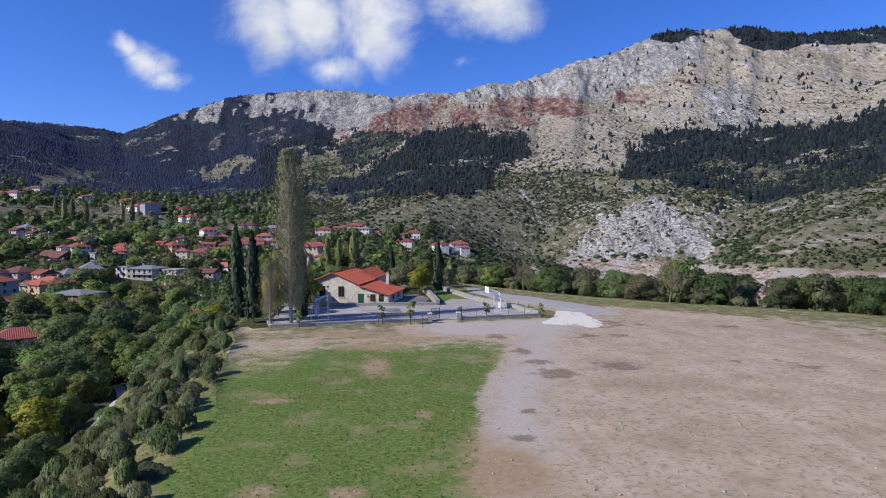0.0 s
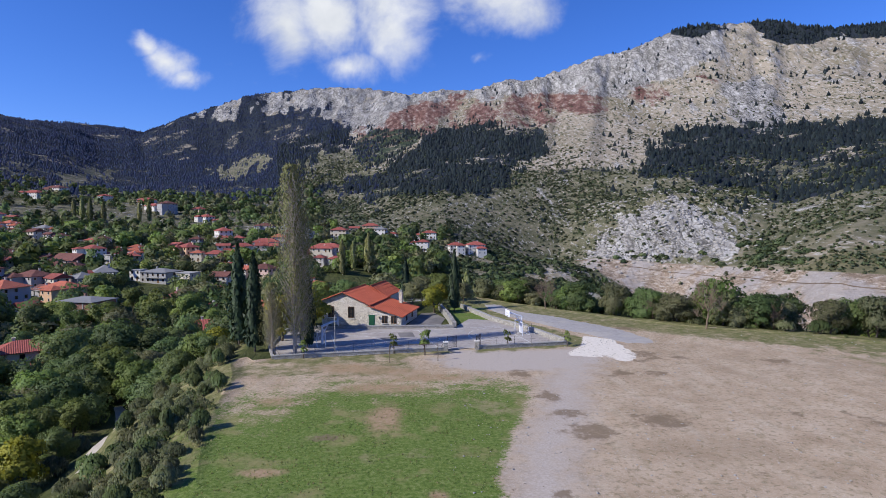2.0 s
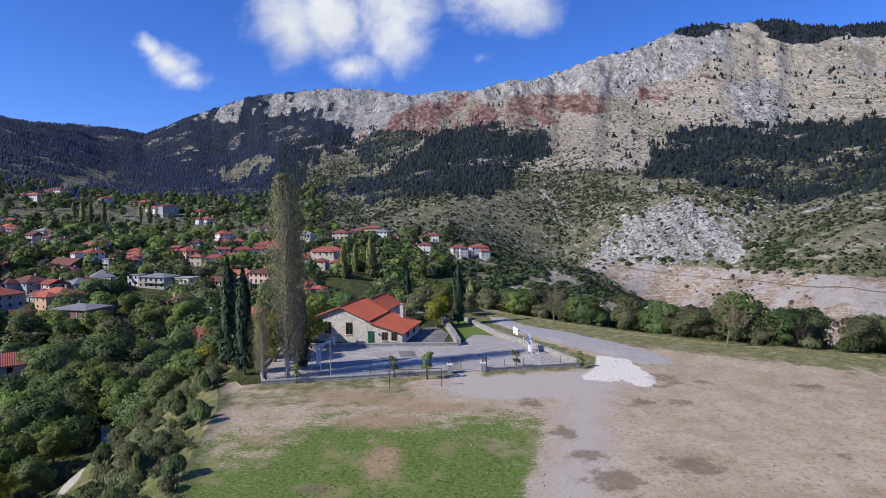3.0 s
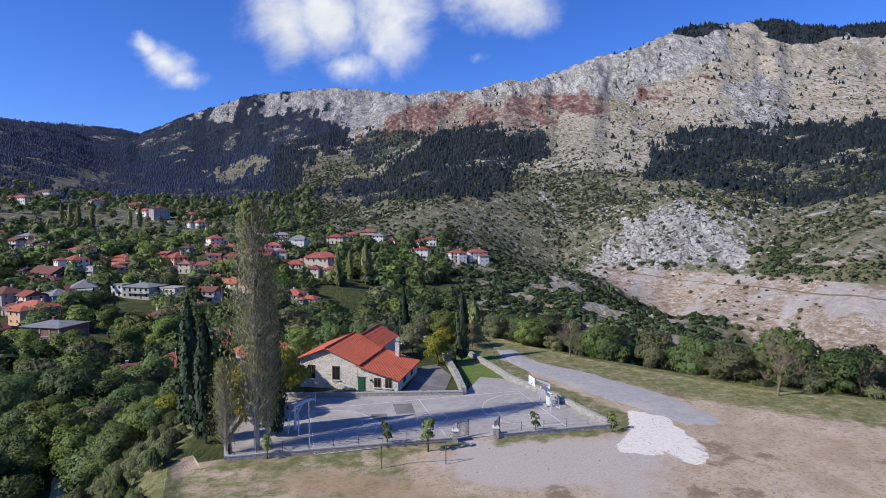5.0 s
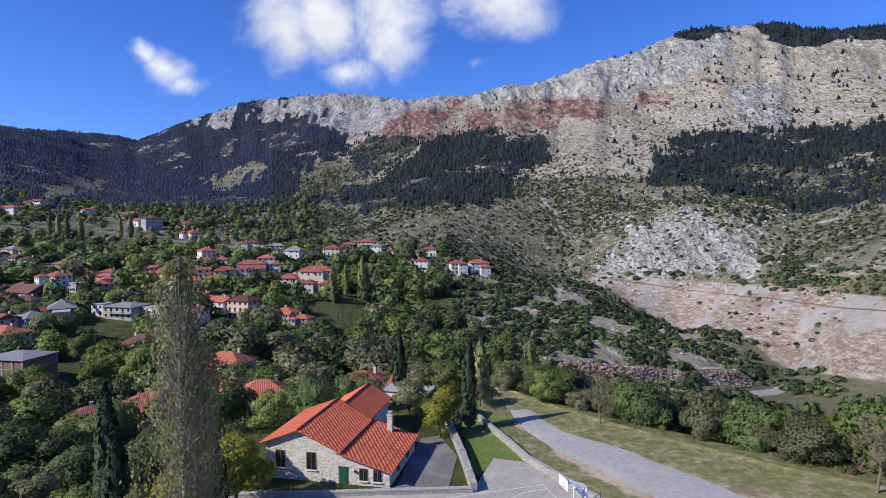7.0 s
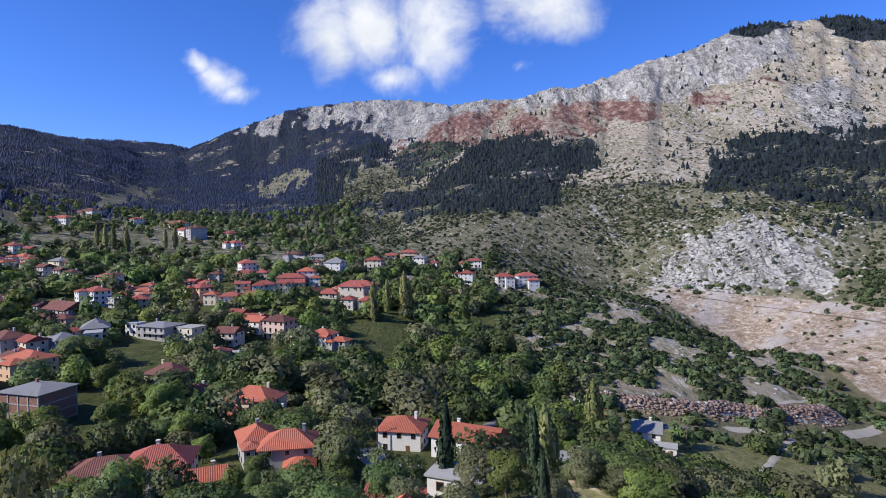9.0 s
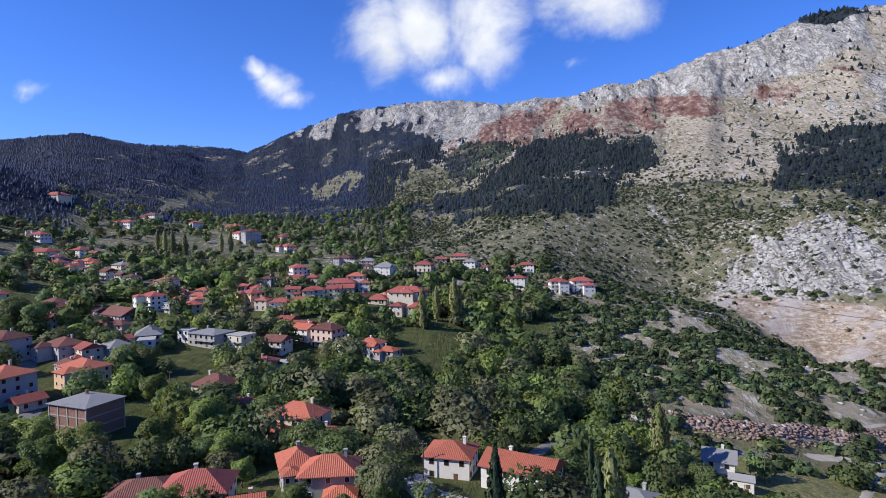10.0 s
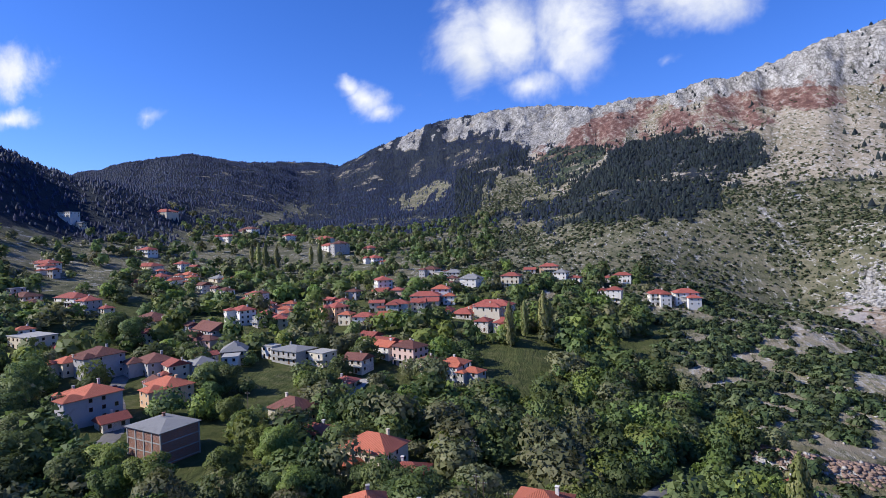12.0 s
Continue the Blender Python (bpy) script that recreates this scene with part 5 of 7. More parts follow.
strip("road", [(31.0, 88.0), (29.0, 94.0), (27.0, 97.0), (23.8, 100.8), (20.6, 107.5), (16.8, 113.6), (14.6, 121), (13.2, 133)],
      [(37.0, 87.0), (36.4, 95.0), (34.8, 101), (32.8, 105.5), (27.6, 113.2), (21.0, 120.0), (18.6, 126), (17.4, 134)], 0.09, MAT_ROAD, "worn grey asphalt road past the court", "road")


# Paved yard; the shadow lying on it is put into its dark colour.
yard = bmesh.new()
slab(yard, [(-2.2, 104.0), (3.6, 104.0), (5.2, 113.0), (3.2, 120.0), (0.8, 119.0)], -0.3, 0.06)
tagged(part("house_yard", yard, MAT_LANE, None), "dark asphalt yard beside the stone house", "yard", kind="structure")


# ---------------------------------------------------------------- the stone house
def window(parent, x, y, z, wide, high, frame=None, sill=True, face=-1, recess=0.10, turn=0):
    """A window on a wall that faces local -y (turn 0) or another side: frame, pane, sill. x, z: middle of its foot."""
    m = pose(x, y, z, 0, 0, turn)
    bm = bmesh.new()
    w, t = wide / 2, 0.07
    for s in ((-w, -0.03, 0, -w + t, 0.05, high), (w - t, -0.03, 0, w, 0.05, high), (-w + t, -0.03, 0, w - t, 0.05, t), (-w + t, -0.03, high - t, w - t, 0.05, high), (-t / 2, -0.025, t, t / 2, 0.05, high - t)):
        box(bm, *s)
    bm.transform(m)
    ob = part("window", bm, frame or MAT_FRAME, parent)
    glass = boxes((-w + t, -0.008, t, w - t, 0.04, high - t))
    glass.transform(m)
    part("pane", glass, MAT_GLASS, ob)
    if sill:
        s = boxes((-w - 0.1, -0.14, -0.09, w + 0.1, 0.05, 0.0))
        s.transform(m)
        part("sill", s, MAT_FRAME, ob)
    return ob


def ribbed(bm, a, b, c, d, thick=0.12, pitch=0.30, rise=0.05):
    """A tiled roof plane a-b (eave), d-c (top): ribs run from eave to top, with stepped courses."""
    a, b, c, d = (Vector(q) for q in (a, b, c, d))
    n = (b - a).cross(d - a).normalized()
    cols = max(2, round((b - a).length / pitch)) * 2
    rows = max(2, round((d - a).length / 0.9))
    grid = []
    for r in range(rows):
        for f in ((r + 0.02) / rows, (r + 0.98) / rows):
            line = []
            for k in range(cols + 1):
                u = k / cols
                p = a.lerp(b, u).lerp(d.lerp(c, u), f)
                line.append(bm.verts.new(p + n * ((rise if k % 2 else 0.0) + (0.03 if f * rows % 1 < 0.5 else 0.0))))
            grid.append(line)
    for lo, hi in zip(grid, grid[1:]):
        for k in range(cols):
            bm.faces.new((lo[k], lo[k + 1], hi[k + 1], hi[k]))
    low = [bm.verts.new(q - n * thick) for q in (a, b, c, d)]
    bm.faces.new(list(reversed(low)))
    rim = [(grid[0], low[0], low[1]), ([g[-1] for g in grid], low[1], low[2]), (list(reversed(grid[-1])), low[2], low[3]), ([g[0] for g in reversed(grid)], low[3], low[0])]
    for line, p, q in rim:
        bm.faces.new([p, q, *reversed(line)])


def gable_walls(x0, x1, y0, y1, z0, left, apex_x, apex, right):
    """A block whose ends rise to a gable."""
    bm = bmesh.new()
    ends = [[bm.verts.new(p) for p in ((x0, y, z0), (x1, y, z0), (x1, y, right), (apex_x, y, apex), (x0, y, left))] for y in (y0, y1)]
    bm.faces.new(ends[0]), bm.faces.new(list(reversed(ends[1])))
    for k in range(5):
        bm.faces.new((ends[0][k], ends[1][k], ends[1][(k + 1) % 5], ends[0][(k + 1) % 5]))
    bmesh.ops.recalc_face_normals(bm, faces=bm.faces)
    return bm


house = thing("stone_house", "pale stone house with new orange tile roof and lean-to", "house", m=pose(-2.6, 105.1, -0.3, 0, 0, -14.5))
part("wall", gable_walls(-14.46, -5.85, 0, 11.0, -0.4, 4.4, -10.4, 5.9, 4.05), MAT_STONE, house, "rubble stone gable walls")
part("wall", gable_walls(-5.84, 0, 0.02, 10.5, -0.4, 3.72, -5.6, 3.77, 2.15), MAT_STONE, house, "pale stone lean-to walls")
part("wall", gable_walls(-12.2, -6.0, 11.4, 18.6, -0.4, 4.05, -8.9, 5.75, 4.05), MAT_WHITE, house, "plastered rear wing")
bm = bmesh.new()
ribbed(bm, (-5.35, -0.5, 3.97), (-5.35, 11.3, 3.97), (-10.4, 11.3, 6.1), (-10.4, -0.5, 6.1))
part("roof", bm, MAT_ROOF_NEW, house)
bm = bmesh.new()
ribbed(bm, (-14.95, 11.3, 4.37), (-14.95, -0.5, 4.37), (-10.4, -0.5, 6.1), (-10.4, 11.3, 6.1))
part("roof", bm, MAT_ROOF_NEW, house)
bm = bmesh.new()
ribbed(bm, (0.45, -0.45, 2.15), (0.45, 10.8, 2.15), (-5.83, 10.8, 3.88), (-5.83, -0.45, 3.88))
part("roof", bm, MAT_ROOF_NEW, house, "orange tiled lean-to roof")
bm = bmesh.new()
ribbed(bm, (-5.5, 9.6, 4.1), (-5.5, 18.9, 4.1), (-8.9, 18.9, 6.05), (-8.9, 9.6, 6.05))
part("roof", bm, MAT_ROOF_NEW, house)
bm = bmesh.new()
ribbed(bm, (-12.6, 18.9, 4.0), (-12.6, 11.32, 4.0), (-8.9, 11.32, 6.05), (-8.9, 18.9, 6.05))
part("roof", bm, MAT_ROOF_NEW, house)
for x, y0, y1, z in ((-10.4, -0.5, 11.3, 6.16), (-8.9, 9.6, 18.9, 6.1)):
    bm = bmesh.new()
    k = y0
    while k < y1 - 0.05:
        rod(bm, (x, k, z - 0.03), (x, min(k + 0.42, y1), z - 0.01), 0.13, 0.11, 8)
        k += 0.4
    part("ridge_tiles", bm, MAT_ROOF_NEW, house)
verge = bmesh.new()
for a, b in (((-14.95, 4.31), (-10.4, 6.04)), ((-10.4, 6.04), (-5.35, 3.91)), ((-5.83, 3.82), (0.45, 2.09))):
    rod(verge, (a[0], -0.5, a[1]), (b[0], -0.5, b[1]), 0.07, 0.07, 6)
part("verge", verge, MAT_ROOF_NEW, house)
bm = boxes((-3.1, 9.0, 2.4, -2.5, 9.6, 5.0), (-3.18, 8.92, 5.0, -2.42, 9.68, 5.1))
chimney = part("chimney", bm, MAT_STONE, house)
part("chimney_pot", boxes((-3.0, 9.1, 5.1, -2.6, 9.5, 5.4), (-3.08, 9.02, 5.4, -2.52, 9.58, 5.47)), MAT_CONCRETE, chimney)
for x, z, w, h in ((-12.7, 1.6, 1.15, 1.95), (-9.0, 1.6, 1.15, 1.95), (-2.95, 0.85, 0.95, 1.35), (-1.35, 0.85, 0.95, 1.35)):
    window(house, x, -0.02, z, w, h, MAT_WOODFRAME)
bm = boxes((-5.75, -0.05, 0.0, -4.75, 0.05, 2.1), (-5.85, -0.06, 2.1, -4.65, 0.05, 2.25))
door = part("door", bm, MAT_DOORGREEN, house, "dark green wooden door")
part("door_panel", boxes((-5.65, -0.08, 0.2, -5.3, -0.05, 1.0), (-5.2, -0.08, 0.2, -4.85, -0.05, 1.0), (-5.65, -0.08, 1.15, -4.85, -0.05, 1.95)), MAT_DOORGREEN, door)
knob = bmesh.new()
rod(knob, (-4.9, -0.13, 1.05), (-4.9, -0.05, 1.05), 0.03, 0.03, 6)
part("door_handle", knob, MAT_IRON, door)
part("wall_lamp", boxes((-3.95, -0.22, 1.75, -3.75, 0.0, 1.95), (-3.9, -0.15, 1.65, -3.8, -0.05, 1.75)), MAT_IRON, house)
for y, w in ((3.2, 1.0), (7.0, 1.0)):
    window(house, 0.02, y, 0.9, w, 1.2, MAT_WOODFRAME, turn=90)

# ---------------------------------------------------------------- village houses
WALLS = {"white": (MAT_WHITE, "white rendered"), "cream": (MAT_CREAM, "cream rendered"), "pink": (MAT_PINK, "pinkish rendered"), "grey": (MAT_GREY, "grey rendered"),
         "peach": (MAT_PEACH, "peach rendered"), "brick": (MAT_BRICK, "bare brick"), "concrete": (MAT_CONCRETE, "unpainted concrete"), "stone": (MAT_STONE, "pale stone")}
ROOFS = {"red": (MAT_ROOF_RED, "red tile"), "orange": (MAT_ROOF_ORANGE, "orange tile"), "dark": (MAT_ROOF_DARK, "dark brown tile"), "grey": (MAT_ROOF_GREY, "grey slab")}
COUNT = ("", "single-storey", "two-storey", "three-storey", "four-storey")
FOOTPRINTS = []
HOUSE_PLANS = []


def hip_roof(w, d, z, rise, over=0.6, gable=False, thick=0.16):
    bm = bmesh.new()
    x, y = w / 2 + over, d / 2 + over
    drop = rise * over / (min(w, d) / 2)
    if w >= d:
        k = w / 2 + over if gable else max(0.2, (w - d) / 2)
        top = [(-k, 0), (k, 0)]
    else:
        k = d / 2 + over if gable else max(0.2, (d - w) / 2)
        top = [(0, -k), (0, k)]
    lo = [bm.verts.new((a, b, z - drop)) for a, b in ((-x, -y), (x, -y), (x, y), (-x, y))]
    un = [bm.verts.new((a, b, z - drop - thick)) for a, b in ((-x, -y), (x, -y), (x, y), (-x, y))]
    hi = [bm.verts.new((a, b, z + rise)) for a, b in top]
    if w >= d:
        planes = ((lo[0], lo[1], hi[1], hi[0]), (lo[1], lo[2], hi[1]), (lo[2], lo[3], hi[0], hi[1]), (lo[3], lo[0], hi[0]))
    else:
        planes = ((lo[0], lo[1], hi[0]), (lo[1], lo[2], hi[1], hi[0]), (lo[2], lo[3], hi[1]), (lo[3], lo[0], hi[0], hi[1]))
    for f in planes:
        bm.faces.new(f)
    bm.faces.new(list(reversed(un)))
    for i in range(4):
        j = (i + 1) % 4
        bm.faces.new((un[i], un[j], lo[j], lo[i]))
    return bm


def flat_window(parent, x, y, z, wide, high, turn, frame):
    """A window of a distant house: frame with a pane set into it."""
    m = pose(x, y, z, 0, 0, turn)
    bm = boxes((-wide / 2, -0.06, 0, -wide / 2 + 0.1, 0.05, high), (wide / 2 - 0.1, -0.06, 0, wide / 2, 0.05, high),
               (-wide / 2 + 0.1, -0.06, 0, wide / 2 - 0.1, 0.05, 0.1), (-wide / 2 + 0.1, -0.06, high - 0.1, wide / 2 - 0.1, 0.05, high))
    bm.transform(m)
    ob = part("window", bm, frame, parent)
    glass = boxes((-wide / 2 + 0.1, -0.02, 0.1, wide / 2 - 0.1, 0.04, high - 0.1))
    glass.transform(m)
    part("pane", glass, MAT_GLASS, ob)


def balcony(parent, x, y, z, wide, deep, turn):
    m = pose(x, y, z, 0, 0, turn)
    bm = boxes((-wide / 2, -deep, -0.16, wide / 2, 0.05, 0.0))
    bm.transform(m)
    ob = part("balcony", bm, MAT_CONCRETE, parent)
    rail = bmesh.new()
    for a, b in (((-wide / 2 + 0.05, -deep + 0.05), (wide / 2 - 0.05, -deep + 0.05)), ((-wide / 2 + 0.05, -deep + 0.05), (-wide / 2 + 0.05, 0)), ((wide / 2 - 0.05, -deep + 0.05), (wide / 2 - 0.05, 0))):
        rod(rail, (*a, 0.95), (*b, 0.95), 0.04, 0.04, 4)
        n = max(2, int(math.hypot(a[0] - b[0], a[1] - b[1]) / 0.45))
        for k in range(n + 1):
            f = k / n
            px, py = a[0] + (b[0] - a[0]) * f, a[1] + (b[1] - a[1]) * f
            rod(rail, (px, py, 0), (px, py, 0.95), 0.022, 0.022, 4)
    rail.transform(m)
    part("railing", rail, MAT_FRAME, ob)


def village_house(x, y, turn, w, d, floors, wall="white", roof="red", balconies=0, gable=False, rise=None, detail=True, note="", lift=0.0, flat=False):
    """A house of the village: walls, roof, windows, door, balconies, chimney. It stands on the slope at x, y."""
    rng = random.Random(int(x * 31 + y * 17))
    m0 = pose(x, y, 0, 0, 0, turn)
    zs = [height(*(m0 @ Vector((a * w / 2, b * d / 2, 0))).xy) for a in (-1, 1) for b in (-1, 1)]
    z = sum(zs) / 4 + lift
    foot = min(zs) - z - 0.6
    FOOTPRINTS.append((x, y, 0.5 * math.hypot(w, d)))
    HOUSE_PLANS.append((x, y, turn, w, d, floors, wall, roof))
    material, words = WALLS[wall]
    tile, tile_words = ROOFS[roof]
    cover = "with flat roof" if flat else f"with {tile_words} {'gabled' if gable else 'hipped'} roof"
    label = f"{words} {COUNT[floors]} house {cover}{' and balconies' if balconies else ''}{note}"
    root = thing("house", label, "house", "village houses", pose(x, y, z, 0, 0, turn))
    top = floors * 2.9
    if gable and not flat:
        r = rise or min(w, d) * 0.22
        bm = bmesh.new()
        box(bm, -w / 2, -d / 2, foot, w / 2, d / 2, top)
        ends = ((-w / 2, 0, 1), (w / 2, 0, 1)) if w >= d else ((0, -d / 2, 0), (0, d / 2, 0))
        for ex, ey, along in ends:
            tri = [(ex, -d / 2, top), (ex, d / 2, top), (ex, 0, top + r)] if along else [(-w / 2, ey, top), (w / 2, ey, top), (0, ey, top + r)]
            inner = [(q[0] * 0.97, q[1] * 0.97, q[2]) for q in tri]
            va, vb = [bm.verts.new(q) for q in tri], [bm.verts.new(q) for q in inner]
            bm.faces.new(va), bm.faces.new(vb)
            for i in range(3):
                bm.faces.new((va[i], va[(i + 1) % 3], vb[(i + 1) % 3], vb[i]))
        bmesh.ops.recalc_face_normals(bm, faces=bm.faces)
    else:
        bm = boxes((-w / 2, -d / 2, foot, w / 2, d / 2, top))
    part("wall", bm, material, root)
    if flat:
        part("roof", boxes((-w / 2 - 0.35, -d / 2 - 0.35, top, w / 2 + 0.35, d / 2 + 0.35, top + 0.28)), MAT_CONCRETE, root)
    else:
        r = rise or min(w, d) * 0.22
        roof_ob = part("roof", hip_roof(w, d, top + 0.18, r, 0.65, gable), tile, root)
        cx, cy = w * rng.uniform(-0.3, 0.3), d * rng.uniform(0.05, 0.25)
        part("chimney", boxes((cx - 0.35, cy - 0.35, top, cx + 0.35, cy + 0.35, top + r + 0.7), (cx - 0.45, cy - 0.45, top + r + 0.7, cx + 0.45, cy + 0.45, top + r + 0.82)), material, roof_ob)
    if detail and not flat and rng.random() < 0.55:
        ww, wd, wf = w * rng.uniform(0.4, 0.6), d * rng.uniform(0.35, 0.5), max(1, floors - rng.choice((0, 1)))
        wx, wy = rng.choice((-1, 1)) * (w - ww) * 0.5, -d / 2 - wd / 2 + 0.05
        wing = part("wall", boxes((wx - ww / 2, wy - wd / 2, foot - 0.5, wx + ww / 2, wy + wd / 2, wf * 2.9 - 0.1)), material, root)
        top_bm = hip_roof(ww, wd * 1.25, wf * 2.9 + 0.05, ww * 0.2, 0.55, rng.random() < 0.5)
        top_bm.transform(pose(wx, wy + wd * 0.12, 0))
        part("roof", top_bm, tile, root)
        for fl in range(wf):
            for k in (-0.25, 0.25):
                flat_window(root, wx + k * ww, wy - wd / 2 - 0.01, fl * 2.9 + 0.9, 1.0, 1.3, 0, MAT_FRAME)
    if wall == "brick":
        for fl in range(floors + 1):
            part("floor_slab", boxes((-w / 2 - 0.12, -d / 2 - 0.12, max(fl * 2.9 - 0.35, foot), w / 2 + 0.12, d / 2 + 0.12, fl * 2.9 - 0.05)), MAT_CONCRETE, root)
        for k in range(5):
            for side in (-1, 1):
                px = -w / 2 + w * k / 4
                part("column", boxes((px - 0.22, side * d / 2 - 0.16, foot, px + 0.22, side * d / 2 + 0.16, top)), MAT_CONCRETE, root)
    if not detail:
        return root
    frame = MAT_WOODFRAME if rng.random() < 0.5 else MAT_FRAME
    for side, wide, off in ((0, w, d / 2), (90, d, w / 2), (270, d, w / 2)):
        n = max(2, int(wide / 3.3))
        for fl in range(floors):
            for k in range(n):
                if rng.random() < 0.12:
                    continue
                p = pose(0, 0, 0, 0, 0, side) @ Vector(((k + 0.5) / n * wide - wide / 2, -off - 0.01, 0))
                tall = 2.1 if (side == 0 and fl < balconies + 1 and rng.random() < 0.5) else 1.35
                flat_window(root, p.x, p.y, fl * 2.9 + (0.15 if tall > 2 else 0.95), 1.15, tall, side, frame)
    for k in range(balconies):
        wide = w * rng.uniform(0.5, 0.95)
        balcony(root, rng.uniform(-0.5, 0.5) * (w - wide), -d / 2, 2.9 * (k + 1), wide, 1.4, 0)
    part("door", boxes((-0.5 + w * 0.2, -d / 2 - 0.05, 0.0, 0.5 + w * 0.2, -d / 2 + 0.05, 2.1)), MAT_WOODFRAME, root, "brown wooden door")
    return root


# below the field
village_house(-100, 156, 35, 12.0, 9.0, 2, "cream", "red")
village_house(-80, 190, 20, 15.0, 11.0, 1, "concrete", "dark", rise=2.4)
village_house(-66, 187, 14, 13.0, 10.0, 2, "stone", "red", rise=2.8)
village_house(-55, 184, 24, 8.0, 7.0, 1, "stone", "orange", gable=True)
village_house(-50, 201, 28, 8.0, 10.0, 2, "concrete", "orange", rise=2.4)
village_house(-41, 197, 12, 12.0, 9.0, 2, "concrete", "orange", rise=2.6, note=" behind the trees")
village_house(-64, 238, -12, 15.0, 11.0, 2, "cream", "orange", 0, rise=3.0)
village_house(-87, 250, -8, 11.0, 8.0, 1, "white", "orange")
village_house(-103, 262, -14, 12.3, 9.9, 2, "cream", "dark", rise=2.8)
village_house(-125, 229, -14, 15.0, 12.0, 3, "brick", "grey", rise=1.3, detail=False, note=", unfinished")
village_house(-16, 214, -8, 11.0, 10.0, 2, "white", "orange")
village_house(1, 206, -22, 16.0, 10.0, 2, "white", "orange", gable=True)
village_house(24, 201, -28, 13.0, 10.0, 1, "concrete", "grey", rise=2.0)
village_house(57, 246, -20, 8.0, 7.0, 2, "white", "grey", gable=True, rise=2.2)
village_house(60, 238, -20, 6.0, 4.0, 1, "white", "grey", flat=True)
village_house(46, 272, -10, 7.0, 5.4, 1, "white", "red")
village_house(-52, 232, 5, 10.0, 8.0, 1, "white", "red")
village_house(-1, 148, -20, 8.0, 5.0, 1, "white", "grey", flat=True)
village_house(-9, 150, -14, 11.0, 8.0, 1, "stone", "red", gable=True, rise=1.6)
# middle of the village
# Western houses: grey walls and dark roofs partly have shade put into their colour.
village_house(-88, 338, -24, 13.2, 9.9, 3, "pink", "dark", 1)
village_house(-66, 332, -14, 11.4, 9.0, 2, "white", "orange", 1)
village_house(-157, 268, -24, 15.0, 10.8, 2, "peach", "orange", 1)
village_house(-166, 244, -18, 13.0, 12.0, 3, "grey", "orange", 2)
village_house(-205, 284, -16, 15.0, 11.7, 3, "grey", "dark", 1)
village_house(-214, 276, -16, 8.8, 7.2, 2, "cream", "orange", 0)
village_house(-186, 293, -28, 14.1, 10.8, 2, "grey", "dark")
village_house(-166, 297, -32, 10.6, 9.0, 2, "grey", "grey", rise=2.4)
village_house(-168, 322, -60, 14.1, 10.8, 2, "grey", "grey", rise=3.2)
village_house(-142, 330, -18, 16.7, 12.6, 2, "concrete", "grey", 1, rise=1.5)
village_house(-203, 352, -26, 20.2, 12.6, 2, "grey", "dark", gable=True, rise=3.4)
village_house(-216, 398, -36, 14.1, 9.9, 3, "white", "red", 1)
village_house(-190, 396, -58, 12.3, 9.0, 2, "cream", "red")
village_house(-204, 404, -44, 10.6, 9.0, 2, "pink", "red")
village_house(-252, 364, -22, 14.1, 10.8, 2, "stone", "dark")
village_house(-160, 412, -34, 11.4, 9.9, 3, "peach", "red", 1)
village_house(-150, 404, -6, 7.9, 7.2, 2, "cream", "orange", 0)
village_house(-136, 398, 10, 12.3, 9.0, 2, "white", "red", 1)
village_house(-246, 455, -28, 13.2, 9.0, 2, "grey", "red")
village_house(-236, 448, -36, 8.8, 7.2, 3, "white", "dark", 1)
village_house(-272, 457, -24, 10.6, 8.1, 2, "white", "dark")
village_house(-262, 300, -14, 19.4, 12.6, 2, "cream", "red", flat=True)
village_house(-322, 375, -12, 21.1, 11.7, 2, "white", "red", 1)
village_house(-300, 366, -18, 10.6, 9.9, 3, "grey", "red", 1)
village_house(-340, 358, -8, 15.8, 10.8, 2, "stone", "dark")
village_house(-410, 432, -6, 15.0, 10.8, 2, "white", "red", 1)
village_house(-402, 424, -8, 10.6, 8.1, 2, "white", "red")
village_house(-425, 547, -12, 15.8, 10.8, 2, "white", "red", 1)
village_house(-386, 506, -16, 26.4, 11.7, 1, "cream", "red")
village_house(-372, 530, -18, 12.3, 9.0, 2, "white", "red")
village_house(-336, 495, -20, 12.3, 9.0, 2, "white", "orange")
village_house(-350, 480, -14, 12.3, 9.9, 1, "stone", "red")
village_house(-317, 508, -24, 14.1, 9.9, 1, "cream", "grey")
# the upper houses
village_house(-165, 500, -56, 15.0, 10.8, 3, "white", "red", 1)
village_house(-119, 460, 10, 19.4, 10.8, 2, "cream", "red")
village_house(-112, 474, 6, 12.3, 9.9, 3, "white", "orange", 1)
village_house(-144, 474, 0, 8.8, 8.1, 2, "pink", "red")
village_house(-128, 432, 12, 13.2, 9.0, 2, "stone", "red", rise=2.0)
village_house(-104, 533, -10, 15.8, 10.8, 2, "white", "grey", 2, rise=3.0)
village_house(-125, 560, -6, 14.1, 9.9, 2, "grey", "grey")
village_house(-150, 575, -12, 14.1, 10.8, 2, "grey", "dark")
village_house(-72, 530, -6, 14.1, 10.8, 3, "cream", "red", 1)
village_house(-50, 598, 0, 15.8, 9.9, 2, "peach", "red", 1)
village_house(-37, 560, -14, 10.6, 9.0, 3, "white", "grey", 1)
village_house(-68, 436, -10, 22.9, 11.7, 3, "stone", "red", 2, rise=2.6)
village_house(-70, 430, -10, 15.8, 7.2, 1, "cream", "red", lift=5.8)
village_house(-58, 408, -12, 8.8, 7.2, 2, "cream", "red")
village_house(-86, 432, -6, 12.3, 9.0, 1, "stone", "red", rise=2.6)
